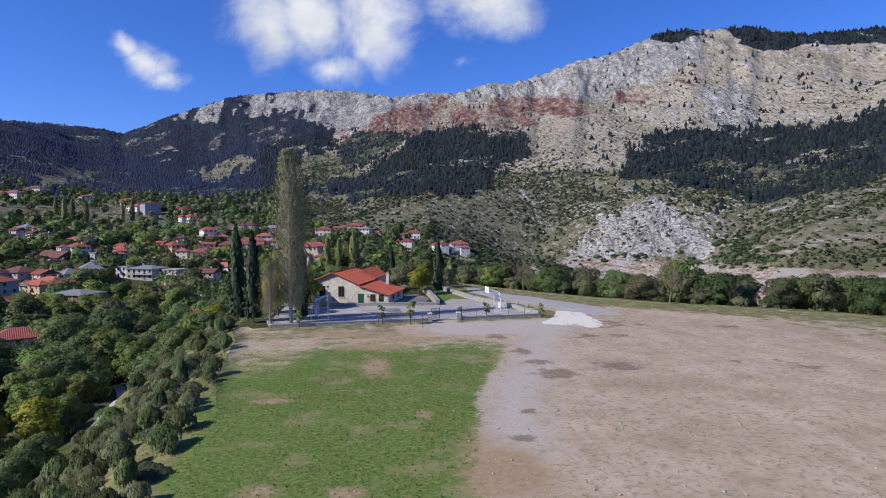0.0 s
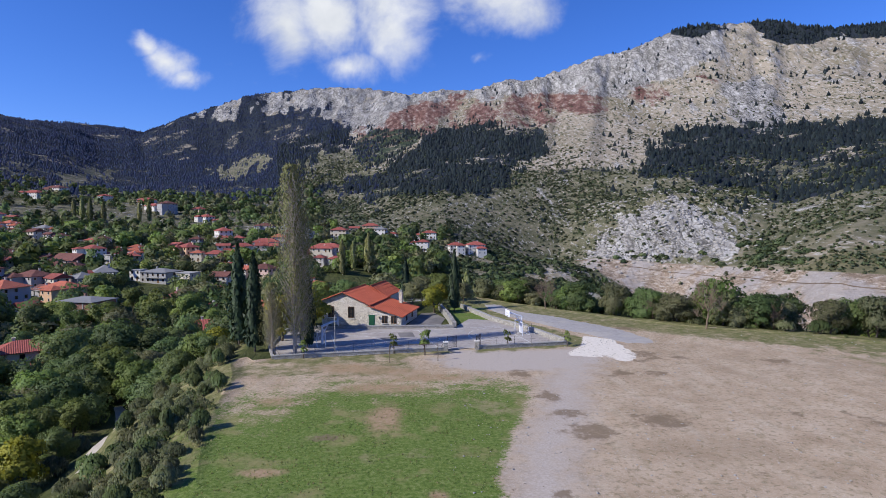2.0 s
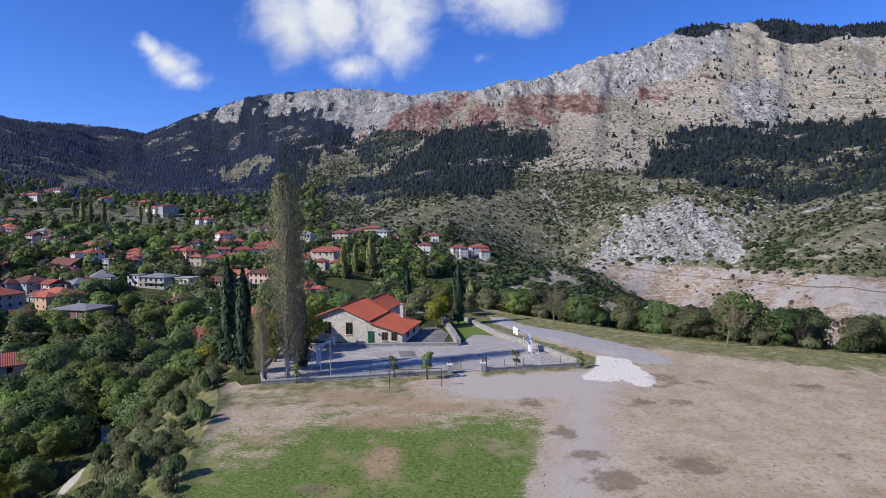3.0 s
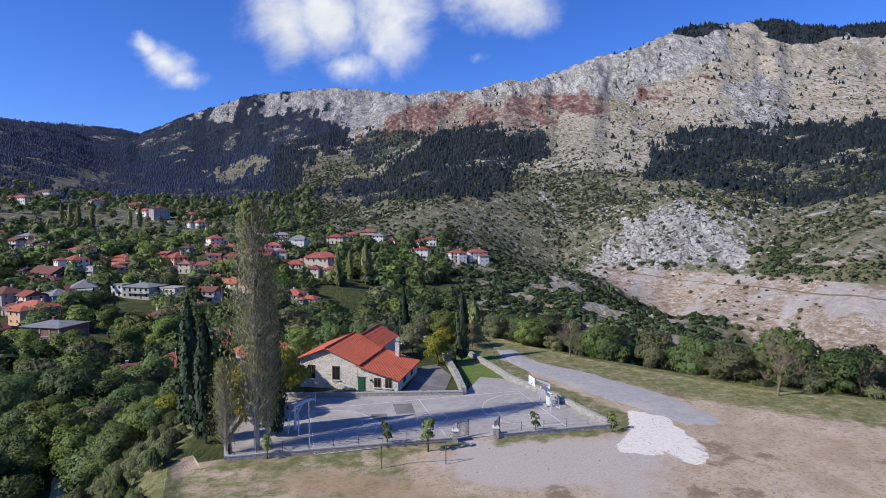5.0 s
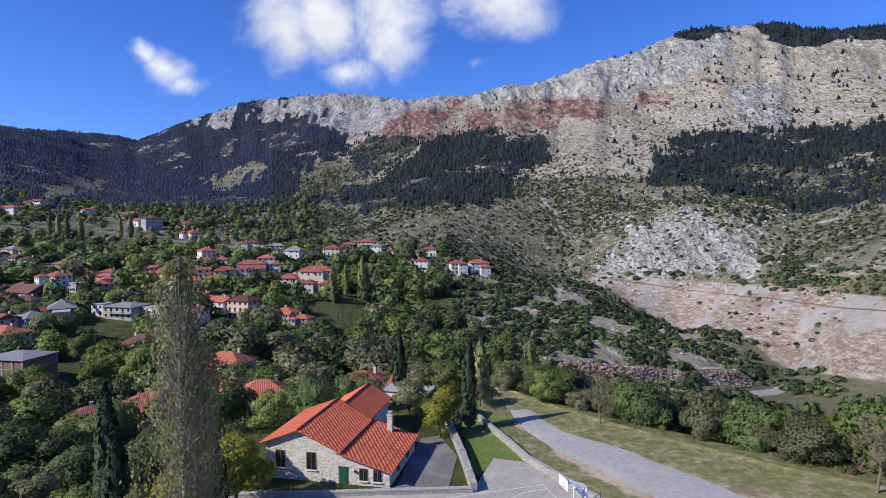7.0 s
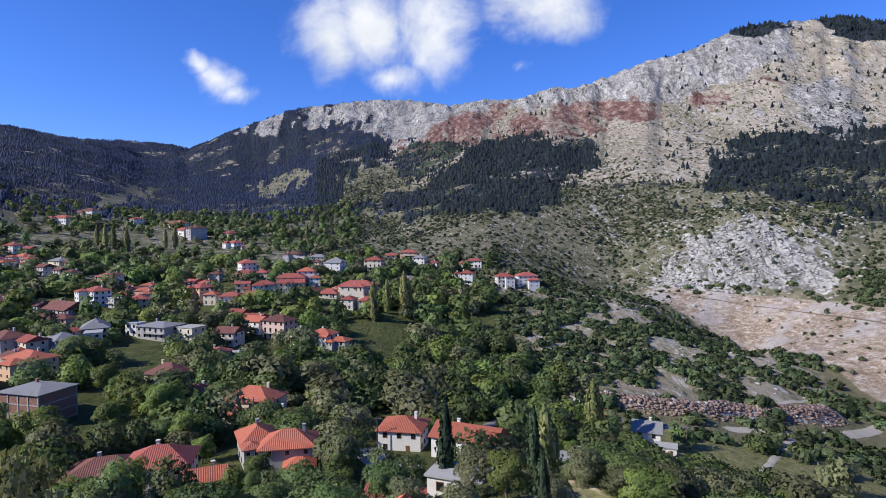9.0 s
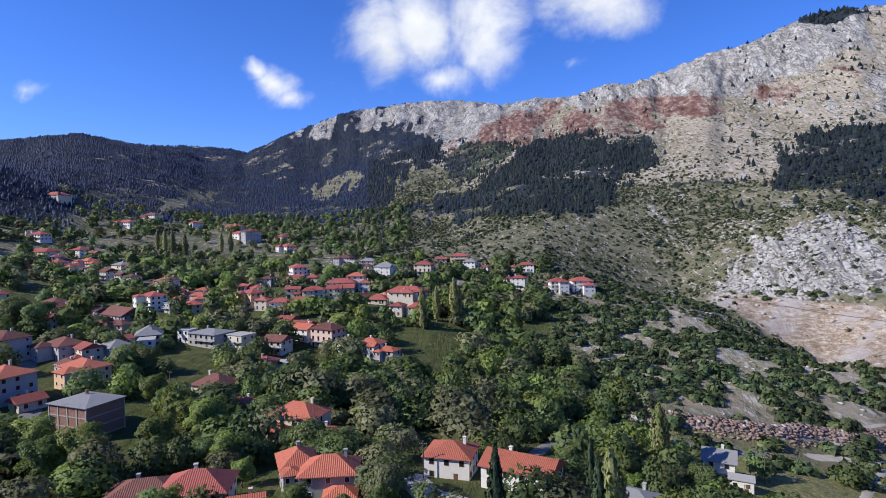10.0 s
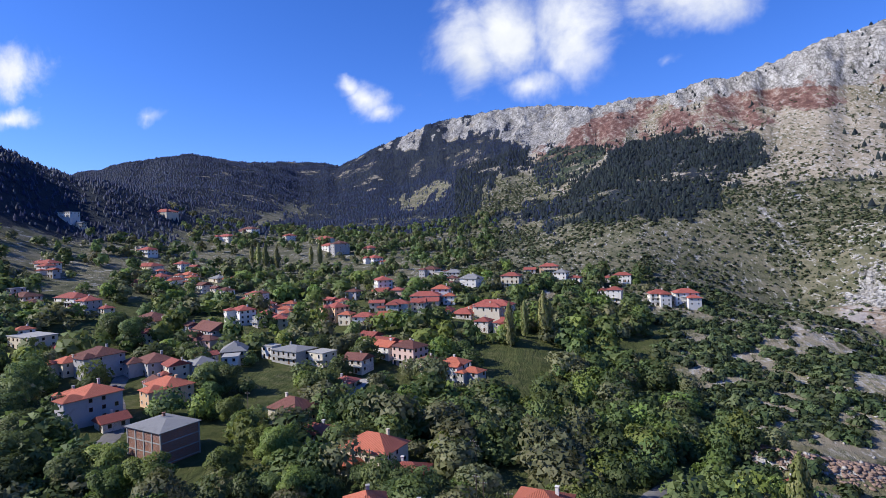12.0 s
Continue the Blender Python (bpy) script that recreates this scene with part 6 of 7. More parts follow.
village_house(3, 524, -10, 10.6, 9.0, 3, "white", "red", 1)
village_house(10, 576, -10, 14.1, 9.0, 2, "white", "red")
village_house(33, 528, 8, 13.2, 10.8, 3, "white", "red", 2, lift=-1.5)
village_house(51, 531, 8, 15.8, 11.7, 3, "white", "red", 2)
# far up the valley
village_house(-571, 588, -4, 29.9, 11.7, 2, "white", "grey", flat=True)
village_house(-579, 746, -8, 34.0, 14.0, 1, "cream", "red")
village_house(-454, 707, -18, 24.0, 13.0, 2, "white", "red")
village_house(-488, 805, -18, 26.0, 14.0, 2, "white", "dark")
village_house(-417, 792, -22, 15.0, 12.0, 2, "white", "red")
village_house(-294, 693, -32, 18.0, 14.0, 4, "grey", "dark")
village_house(-318, 712, -32, 20.0, 12.0, 2, "white", "red")
village_house(-358, 779, -28, 26.0, 13.0, 2, "white", "red")
village_house(-262, 705, -36, 16.0, 12.0, 2, "pink", "red")
village_house(-230, 640, -38, 15.0, 11.0, 2, "white", "red")
# smaller houses that fill the lower village
_pick = random.Random(12)
_added = 0
while _added < 12:
    _a, _d = math.radians(_pick.uniform(-47, -6)), _pick.uniform(225, 560)
    _hx, _hy = FIELD_X + _d * math.sin(_a), FIELD_Y + _d * math.cos(_a)
    if math.degrees(_a) > -14 and _d > 330 or any(math.hypot(_hx - q[0], _hy - q[1]) < q[2] + 8 for q in FOOTPRINTS):
        continue
    village_house(_hx, _hy, _pick.uniform(-40, 15), _pick.uniform(8, 12), _pick.uniform(7, 10), _pick.choice((1, 2, 2, 2)), _pick.choice(("grey", "cream", "stone", "grey", "peach", "stone", "pink")),
                  _pick.choice(("red", "dark", "orange", "dark", "red")), _pick.choice((0, 1, 1)), _pick.random() < 0.4)
    _added += 1

# annexes and neighbours that crowd against the houses of the village
for _x0, _y0, _turn, _w, _d, _f, _wall, _roof in HOUSE_PLANS[19:84]:
    for _side in _pick.sample((-1, 1), 2)[:_pick.choice((1, 1, 2))]:
        _aw, _ad = _pick.uniform(5.5, 10), _pick.uniform(5.5, 9)
        _q = pose(_x0, _y0, 0, 0, 0, _turn) @ Vector((_side * (_w / 2 + _aw / 2 + _pick.uniform(0.8, 4)), _pick.uniform(-4, 6), 0))
        if _q.y > 660 or _q.x > 0 or any(math.hypot(_q.x - q[0], _q.y - q[1]) < 0.8 * q[2] + 0.4 * _aw for q in FOOTPRINTS):
            continue
        village_house(_q.x, _q.y, _turn + _pick.uniform(-9, 9), _aw, _ad, max(1, min(_f, 2) - _pick.choice((0, 0, 1))), _pick.choice((_wall, "white", "cream", "stone", "grey")),
                      _pick.choice((_roof, _roof, "red", "dark", "orange")), _pick.choice((0, 0, 1)), _pick.random() < 0.5, flat=_pick.random() < 0.12)


def car(x, y, turn, paint, label):
    """A small parked car: body, cabin glass, wheels with rims, lights."""
    m = pose(x, y, height(x, y) + 0.2, 0, 0, turn)
    root = thing("car", label, "car", "parked cars", m)
    bm = boxes((-2.05, -0.82, 0.28, 2.05, 0.82, 0.82))
    bmesh.ops.bevel(bm, geom=bm.edges[:], offset=0.14, segments=2, affect="EDGES")
    part("body", bm, paint, root)
    bm = bmesh.new()
    lo = [bm.verts.new(p) for p in ((-1.5, -0.74, 0.8), (1.0, -0.74, 0.8), (1.0, 0.74, 0.8), (-1.5, 0.74, 0.8))]
    hi = [bm.verts.new(p) for p in ((-1.05, -0.6, 1.4), (0.35, -0.6, 1.4), (0.35, 0.6, 1.4), (-1.05, 0.6, 1.4))]
    for k in range(4):
        bm.faces.new((lo[k], lo[(k + 1) % 4], hi[(k + 1) % 4], hi[k]))
    bm.faces.new(hi)
    part("cabin_glass", bm, MAT_GLASS, root)
    part("roof", boxes((-1.06, -0.61, 1.39, 0.36, 0.61, 1.44)), paint, root)
    for wx in (-1.25, 1.3):
        for wy in (-0.8, 0.8):
            w = bmesh.new()
            rod(w, (wx, wy - 0.1, 0.31), (wx, wy + 0.1, 0.31), 0.31, 0.31, 14)
            wheel = part("wheel", w, MAT_IRON, root)
            h = bmesh.new()
            rod(h, (wx, wy - 0.11, 0.31), (wx, wy + 0.11, 0.31), 0.17, 0.17, 10)
            part("rim", h, MAT_WHITEPAINT, wheel)
    for wy in (-0.55, 0.55):
        part("headlight", boxes((2.0, wy - 0.16, 0.55, 2.07, wy + 0.16, 0.7)), MAT_FRAME, root)
        part("tail_light", boxes((-2.07, wy - 0.14, 0.58, -2.0, wy + 0.14, 0.72)), MAT_ROOF_RED, root)
    return root


MAT_CARDARK = coat("dark_car_paint", (0.03, 0.035, 0.04), 0.1, 5, 0.25, 0.6)
MAT_CARWHITE = coat("white_car_paint", (0.72, 0.72, 0.72), 0.03, 5, 0.25, 0.6)
MAT_CARBLUE = coat("blue_car_paint", (0.03, 0.06, 0.22), 0.1, 5, 0.25, 0.6)
car(-98, 303, 80, MAT_CARDARK, "dark parked car on the small parking place")
car(-95, 309, 20, MAT_CARWHITE, "white parked car beside the dark one")
car(-186, 272, 40, MAT_CARBLUE, "blue parked car in the shaded street")
car(-170, 256, 42, MAT_CARDARK, "dark parked car at the street's edge")


def utility_pole(x, y, tall, label="weathered wooden utility pole among the trees"):
    root = thing("utility_pole", label, "pole", "utility poles", pose(x, y, height(x, y)))
    bm = bmesh.new()
    rod(bm, (0, 0, -0.5), (0, 0, tall), 0.16, 0.11, 8)
    part("pole", bm, MAT_BARK, root)
    arm = boxes((-0.9, -0.06, tall - 0.7, 0.9, 0.06, tall - 0.58))
    part("crossarm", arm, MAT_BARK, root)
    for k in (-0.8, -0.3, 0.3, 0.8):
        i = bmesh.new()
        rod(i, (k, 0, tall - 0.58), (k, 0, tall - 0.38), 0.05, 0.04, 6)
        part("insulator", i, MAT_FRAME, root)


for x, y, t in ((-30, 214, 10), (-28, 212, 9.5), (-22, 208, 9), (-36, 240, 10), (-38, 246, 9), (-96, 288, 9), (-120, 262, 9), (-60, 226, 9), (70, 248, 8)):
    utility_pole(x, y, t)
# long white canopy added for an unidentified white shape beside the orange-roofed house
stair = thing("covered_stair", "white covered outdoor stair running down beside a house", "stair", m=pose(-47, 222, height(-47, 222), 0, 0, -62))
part("roof", boxes((-5.5, -0.9, 3.2, 5.5, 0.9, 3.4)), MAT_WHITE, stair)
part("base", boxes((-5.4, -0.8, -1.5, 5.4, 0.8, 1.0)), MAT_CONCRETE, stair)
for k in (-5.0, -1.7, 1.7, 5.0):
    part("post", boxes((k - 0.1, -0.7, 1.0, k + 0.1, -0.5, 3.2)), MAT_WHITE, stair)
    part("post", boxes((k - 0.1, 0.5, 1.0, k + 0.1, 0.7, 3.2)), MAT_WHITE, stair)

# ---------------------------------------------------------------- trees and bushes in their places
def free(x, y, gap=2.5):
    return all(math.hypot(x - a, y - b) > r + gap for a, b, r in FOOTPRINTS)


# by the court and the stone house
set_plant(poplar, -16.4, 86.2, 1.0, tall=1.03), set_plant(poplar, -15.5, 86.9, 0.72, tall=0.8), set_plant(poplar, -19.2, 85.2, 0.55, tall=0.4)
for x, y, s in ((-26.6, 95.0, 1.08), (-22.4, 88.4, 0.98), (-15.4, 89.8, 0.84), (7.4, 122, 0.86), (-3, 150, 1.05), (16, 205, 0.95), (10, 150, 0.75)):
    set_plant(cypress, x, y, s)
for x, y, s in ((-20.2, 94.5, 1.05), (-17.5, 101, 1.1), (-19.5, 106, 0.9), (3.2, 119, 0.8), (4.6, 126, 0.75)):
    set_plant(golden, x, y, s)
for x, y, s in ((48, 101, 1.0), (26, 123, 0.8)):
    set_plant(bare, x, y, s)
for kind, x, y, s in ((dull, -1, 129, 0.62), (lime, 5, 136, 0.7), (dull, 10, 132, 0.55), (dull, -7, 131, 0.6), (walnut, -15, 127, 0.65), (lime, -19, 120, 0.7), (dull, 1, 139, 0.7), (walnut, -10, 138, 0.7)):
    set_plant(kind, x, y, s)
sapling = tree_kind("young_tree", "young green tree staked beside the court wall", 31, 3.6, 0.9, MAT_LEAF_LIGHT, 170, 0.24, 5)
for x, y, s in ((-3.0, 86.2, 0.85), (1.2, 85.0, 1.1), (13.1, 89.0, 0.8), (-14.8, 84.0, 0.75), (21.8, 89.4, 0.7)):
    set_plant(sapling, x, y, s)
hide_away(sapling)

PATH_LINE = [(-39.8, 74), (-40.5, 81), (-46, 97), (-52, 110), (-60, 124)]
# along the far edge of the field, above the ravine
rng = random.Random(5)
PLACED = []
EDGE = [(14, 141), (22, 130), (33, 119), (46, 107), (60, 99), (78, 88), (98, 66)]
for k in range(125):
    f = rng.uniform(0, len(EDGE) - 1.001)
    i = int(f)
    x, y = EDGE[i][0] + (EDGE[i + 1][0] - EDGE[i][0]) * (f - i), EDGE[i][1] + (EDGE[i + 1][1] - EDGE[i][1]) * (f - i)
    out = abs(rng.gauss(0, 1)) * 12 + 1.5
    x, y = x + 0.6 * out, y + 0.8 * out
    kind = rng.choice([oak, walnut, dull, dull, dull, walnut, bare, lime])
    wide = rng.uniform(0.5, 0.85)
    set_plant(kind, x, y, wide, rng.uniform(0, 360), 1.2, wide * rng.uniform(0.85, 1.25))
    if k % 2:
        set_plant(rng.choice([bush, broom]), x - rng.uniform(-4, 3), y - rng.uniform(-2, 3), rng.uniform(0.9, 1.9), rng.uniform(0, 360))
# the bank on the other side
for k in range(250):
    y = rng.uniform(8, 104)
    edge = np.interp(y, [0, 32, 48, 64, 76, 86, 104], [-10, -12.5, -15, -18, -20.5, -24, -25])
    out = 1.2 + abs(rng.gauss(0, 1)) * 10
    x = edge - out
    if near_line(np.array([x]), np.array([y]), PATH_LINE)[0] < 3:
        continue
    set_plant(rng.choice([bush, broom, broom, broom]), x, y, rng.uniform(0.3, 0.8) + 0.025 * out, rng.uniform(0, 360), tall=rng.uniform(0.4, 1.1) + 0.03 * out)
strip("footpath", [(a - 1.3, b) for a, b in PATH_LINE], [(a + 1.3, b) for a, b in PATH_LINE], 0.10, MAT_TRACK, "pale gravel footpath below the field", "path", 30)
for k in range(95):
    x, y = rng.uniform(-110, -32), rng.uniform(45, 175)
    if y < 88 and x > -62 or not free(x, y, 3) or near_line(np.array([x]), np.array([y]), PATH_LINE)[0] < 4 or x > np.interp(y, [45, 90, 105, 130, 175], [-46, -46, -34, -24, -20]):
        continue
    set_plant(rng.choice([oak, walnut, lime, walnut, dull]), x, y, rng.uniform(0.55, 1.15), rng.uniform(0, 360))
for x, y, s in ((-47, 77, 1.0), (-51, 74, 0.9), (-33, 104, 0.8), (-38, 112, 0.9)):
    set_plant(golden, x, y, s)
for x, y, s in ((-60, 124, 1.2), (-54, 119, 1.0), (-66, 131, 1.2), (-50, 128, 0.9), (-46, 118, 0.8), (-54, 88, 0.8), (-60, 96, 0.9), (-58, 80, 0.8)):
    set_plant(lime, x, y, s)
for x, y, s in ((-72, 148, 1.4), (-64, 150, 1.2), (-80, 140, 1.3), (-57, 142, 1.1), (-84, 152, 1.2), (-40, 66, 0.5), (-45, 65, 0.6), (-38, 60, 0.5), (-43, 57, 0.6), (-36, 52, 0.5), (-66, 88, 0.9), (-70, 100, 1.0)):
    set_plant(oak, x, y, s)

# woods and gardens among the houses: the nearest trees one by one, the rest as woods
def lane(name, line, width, material, label):
    p = np.array(line, float)
    t = np.gradient(p, axis=0)
    t /= np.linalg.norm(t, axis=1)[:, None]
    n = np.stack([-t[:, 1], t[:, 0]], -1) * width / 2
    return strip(name, (p + n).tolist(), (p - n).tolist(), 0.16, material, label, "road", 14 * len(line))


LANES = [[(-140, 215), (-149, 235), (-165, 252), (-182, 267), (-194, 283), (-215, 312)], [(-27, 212), (-20, 199), (-10, 193)], [(1, 222), (4, 234), (8, 249), (15, 266), (22, 273), (36, 276), (46, 275), (70, 272), (90, 279)],
         [(90, 279), (110, 286), (129, 289), (152, 300), (174, 315), (187, 326), (189, 340), (176, 352)], [(80, 224), (90, 240), (102, 256), (125, 286)], [(107, 288), (119, 303), (139, 322), (160, 336), (178, 364)],
         [(-97, 284), (-98, 296), (-99, 309), (-92, 314)], [(-70, 372), (-52, 380), (-36, 386)]]
lane("village_street", LANES[0], 7, MAT_LANE, "shaded asphalt street between the houses")
lane("yard", LANES[1], 9, MAT_ROAD, "grey concrete yard beside the long house")
lane("village_road", LANES[2], 5.5, MAT_LANE, "dark asphalt road curving below the hill")
lane("valley_road", LANES[3], 6.5, MAT_TRACK, "pale dusty road rounding the foot of the hill")
lane("dirt_track", LANES[4], 3.0, MAT_TRACK, "pale dirt track climbing through the grass")
lane("hill_path", LANES[5], 3.0, MAT_TRACK, "pale gravel path on the hill")
lane("parking_place", LANES[6], 9, MAT_ROAD, "small grey parking place among trees")
HOMES = np.array(FOOTPRINTS)


def room(x, y, gap):
    """Where no house or lane stands; more room is kept on the side that faces the field."""
    ok = outside(x, y, PLATEAU) > 4
    for hx, hy, hr in HOMES:
        toward = np.hypot(FIELD_X - hx, FIELD_Y - hy)
        ux, uy = (FIELD_X - hx) / toward, (FIELD_Y - hy) / toward
        f = (x - hx) * ux + (y - hy) * uy
        s = np.abs((x - hx) * uy - (y - hy) * ux)
        ok &= ~((np.hypot(x - hx, y - hy) < hr + gap) | ((f > 0) & (f < hr + 4 + 0.02 * toward) & (s < hr * 0.7)))
    for lane in LANES + [PATH_LINE]:
        ok &= near_line(x, y, lane) > 4.5
    return ok


def wooded(x, y, z):
    b, r = polar(x, y)
    d = np.where(b > 15, (1 - 0.96 * smooth(165, 200, r)) * (r < 300), np.where(b > 3, (1 - smooth(200 + 12 * (14 - b), 245 + 12 * (14 - b), r)) * (1 - 0.5 * smooth(3, 8, b)), 1.0))
    d = d * np.where((b > 8) & (r < 150), 0.3, 1.0)
    d = d * (1 - 0.3 * smooth(520, 900, r)) * np.where(b > -10, 1 - smooth(480, 620, r), 1) * smooth(0.3, 0.52, fractal(x, y, 38, 3, 91))
    core = smooth(-52, -44, b) * (1 - smooth(-16, -9, b)) * smooth(210, 250, r) * (1 - smooth(470, 560, r))
    d = d * (1 - (1 - smooth(-40, -34, b)) * smooth(35, 60, z))
    return d * (1 - 0.35 * core) * room(x, y, 2.0)


KIND_OF = [oak, walnut, lime, dull, walnut, oak, lime, walnut]
xs, ys, zs, r2 = scattered(2600, (-60, 46), (66, 190), wooded, 41)
taken = 0
for x, y in zip(xs, ys):
    if taken >= 130:
        break
    if taken and min(math.hypot(x - a, y - b) for a, b in PLACED) < 4.5:
        continue
    PLACED.append((x, y))
    kind = rng.choice(KIND_OF) if rng.random() > 0.06 else rng.choice([golden, cypress, bare])
    set_plant(kind, x, y, rng.uniform(0.5, 0.95), rng.uniform(0, 360))
    taken += 1


def tree_shape(seed, cards_n, card):
    """A whole small tree for the woods, one unit wide and tall."""
    q = np.random.default_rng(seed)
    lobes = [(0, 0, 0.55, 0.38, 1.0), (0, 0, 0.3, 0.36, 0.9)]
    for k in range(6):
        a = k * 1.05 + q.uniform(-0.3, 0.3)
        lobes.append((0.3 * math.cos(a), 0.3 * math.sin(a), q.uniform(0.22, 0.72), q.uniform(0.18, 0.28), 1.0))
    return crown(q, lobes, cards_n, card)


MIXED = ((MAT_LEAF, 0.4, "dark green"), (MAT_LEAF_LIGHT, 0.2, "light green"), (MAT_LEAF_DULL, 0.24, "olive-brown"), (MAT_SHRUB, 0.16, "deep green"))
for k, (span_r, n, cards_n, card, size) in enumerate((((78, 130), 320, 1700, 0.043, 6.6), ((130, 190), 560, 1000, 0.058, 8.6), ((190, 330), 1750, 460, 0.088, 10.0), ((330, 560), 3400, 110, 0.165, 9.6), ((560, 1050), 7500, 42, 0.26, 8.5))):
    for j, (leaf, share, tone) in enumerate(MIXED):
        if k == 4 and leaf == MAT_LEAF_LIGHT:
            continue
        wood = scattered(int(n * share), (-62, 46), span_r, wooded, 300 + 10 * k + j)
        many = np.random.default_rng(400 + 10 * k + j)
        planted("woodland", tree_shape(500 + 10 * k + j, cards_n, card), *wood[:3], size * many.uniform(0.5, 1.4, len(wood[0])), many, leaf, f"{tone} trees growing between the village houses", "trees", 0.05)
for j, (leaf, n) in enumerate(((MAT_SHRUB, 900), (MAT_BROOM, 1700), (MAT_LEAF, 500))):
    def bank_side(x, y, z):
        d = outside(x, y, PLATEAU)
        return smooth(0.5, 4, d) * (1 - smooth(22, 30, d)) * (near_line(x, y, PATH_LINE) > 3) * smooth(0.4, 0.6, fractal(x, y, 9, 3, 95))
    growth = scattered(n * 3, (-180, 60), (20, 110), bank_side, 600 + j)
    planted("bank_growth", sprigs(tree_shape(610 + j, 150, 0.10)), *growth[:3], np.random.default_rng(620 + j).uniform(0.6, 1.5, len(growth[0])), np.random.default_rng(630 + j), leaf, "rough undergrowth covering the bank below the field", "undergrowth", 0.15)
for x, y, s in ((-343, 595, 1.1), (-334, 593, 1.2), (-325, 591, 1.25), (-311, 589, 1.2), (-292, 622, 1.1), (-284, 626, 1.25), (-174, 705, 1.1), (-50, 383, 1.25), (-45, 403, 1.1), (-35, 404, 1.45), (-33, 408, 1.2), (38, 236, 1.1), (40, 240, 1.0), (13, 160, 0.8), (15, 163, 0.7)):
    set_plant(poplar_far, x, y, s)

for x, y, s in ((-247, 331, 1.5), (-236, 338, 1.3), (-232, 357, 1.4), (-132, 338, 1.2), (-118, 250, 1.25), (-110, 244, 1.0), (-206, 252, 1.5), (-146, 201, 1.5), (-126, 200, 1.4), (-137, 192, 1.3), (-87, 226, 1.2), (-95, 232, 1.1), (-120, 205, 1.5), (-103, 200, 1.5), (-110, 196, 1.3), (-93, 214, 1.3), (-86, 227, 1.4), (-70, 208, 1.1), (-170, 300, 1.2), (-142, 282, 1.2), (-150, 284, 1.2), (-142, 272, 0.8), (-225, 320, 1.6), (-236, 322, 1.6), (-246, 328, 1.5), (-180, 226, 1.4), (-190, 236, 1.5), (-160, 214, 1.4)):
    set_plant(walnut if x < -120 else lime, x, y, s)
# shrubs of the hill and the mountain foot
_s = np.random.default_rng(77)
shrub_shape = crown(_s, [(0, 0, 0.35, 0.62, 0.75), (0.42, 0.1, 0.3, 0.42, 0.8), (-0.3, 0.35, 0.3, 0.45, 0.8), (-0.1, -0.42, 0.28, 0.42, 0.8)], 95, 0.30)
def on_hill(x, y, z):
    b, r = polar(x, y)
    d = smooth(2, 8, b) * (1 - smooth(33, 40, b)) * smooth(225, 260, r) * (1 - smooth(540, 600, r))
    c = ground_cover(x, y, z)
    return d * (1 - c["scar"]) * (0.04 + 0.96 * smooth(0.42, 0.5, fractal(x, y, 24, 4, 61) - 0.045 * smooth(8, 13, b))) * (1 - 0.45 * smooth(8, 14, b))
hill_at = scattered(5600, (2, 40), (225, 590), on_hill, 5)
planted("hill_shrubs", shrub_shape, *hill_at[:3], np.random.default_rng(4).choice([2.4, 3.4, 4.4, 5.2], len(hill_at[0])), np.random.default_rng(6), MAT_HOLM, "dark evergreen shrubs scattered over the rocky hill", "shrubs")
scrub_shape = crown(_s, [(0, 0, 0.35, 0.62, 0.7), (0.4, 0.1, 0.3, 0.42, 0.8), (-0.3, 0.3, 0.3, 0.42, 0.8)], 13, 0.66)
def on_slope(x, y, z):
    b, r = polar(x, y)
    rise = (z - 27) / r
    c = ground_cover(x, y, z)
    d = (1 - smooth(0.05, 0.12, rise)) * (1 - c["scar"]) * (1 - 0.6 * c["forest"]) + 0.13
    return d * (0.25 + 0.75 * smooth(0.4, 0.62, fractal(x, y, 60, 4, 63))) * (1 - smooth(500, 430, r) * (b < 30)) * (1 - 0.8 * zone(b, rise, OUTCROP, 0.9, 1.0))
scrub_at = scattered(80000, (-14, 46), (410, 1450), on_slope, 7)
planted("slope_scrub", scrub_shape, *scrub_at[:3], np.random.default_rng(9).choice([1.0, 1.4, 1.9, 2.9], len(scrub_at[0])), np.random.default_rng(8), MAT_SCRUB, "low green scrub dotted over the mountain foot", "scrub")

def rock_shape(seed, small=1):
    bm = bmesh.new()
    bmesh.ops.create_icosphere(bm, subdivisions=small, radius=0.5)
    q = random.Random(seed)
    v = np.array([[c * q.uniform(0.45, 1.4) for c in w.co] for w in bm.verts]) * np.array([1.35, 1.0, 0.75])
    f = np.array([[w.index for w in face.verts] for face in bm.faces])
    bm.free()
    return v + np.array([0, 0, 0.2]), f
MAT_BOULDER = coat("limestone", (0.37, 0.35, 0.32), 0.3, 3, 0.95, 0.15, stain=0.4, bump=0.5)
MAT_LEDGE = coat("reddish_limestone", (0.25, 0.175, 0.14), 0.35, 2, 0.95, 0.15, stain=0.5, bump=0.6)
def on_ledge(x, y, z):
    return (near_line(x, y, ROCK_LEDGE) < 8) * (0.35 + 0.65 * (near_line(x, y, ROCK_LEDGE) < 5))
for k in range(3):
    stones = scattered(26000, (8, 34), (240, 320), on_ledge, 800 + k)
    some = slice(0, 800)
    planted("ledge_rocks", rock_shape(k), stones[0][some], stones[1][some], stones[2][some], np.random.default_rng(810 + k).uniform(0.4, 1.9, len(stones[0][some])), np.random.default_rng(820 + k), MAT_LEDGE, "reddish-grey limestone blocks along the roadside ledge", "rocks", 0.1)
def on_rocky(x, y, z):
    return ground_cover(x, y, z)["rock"] ** 2
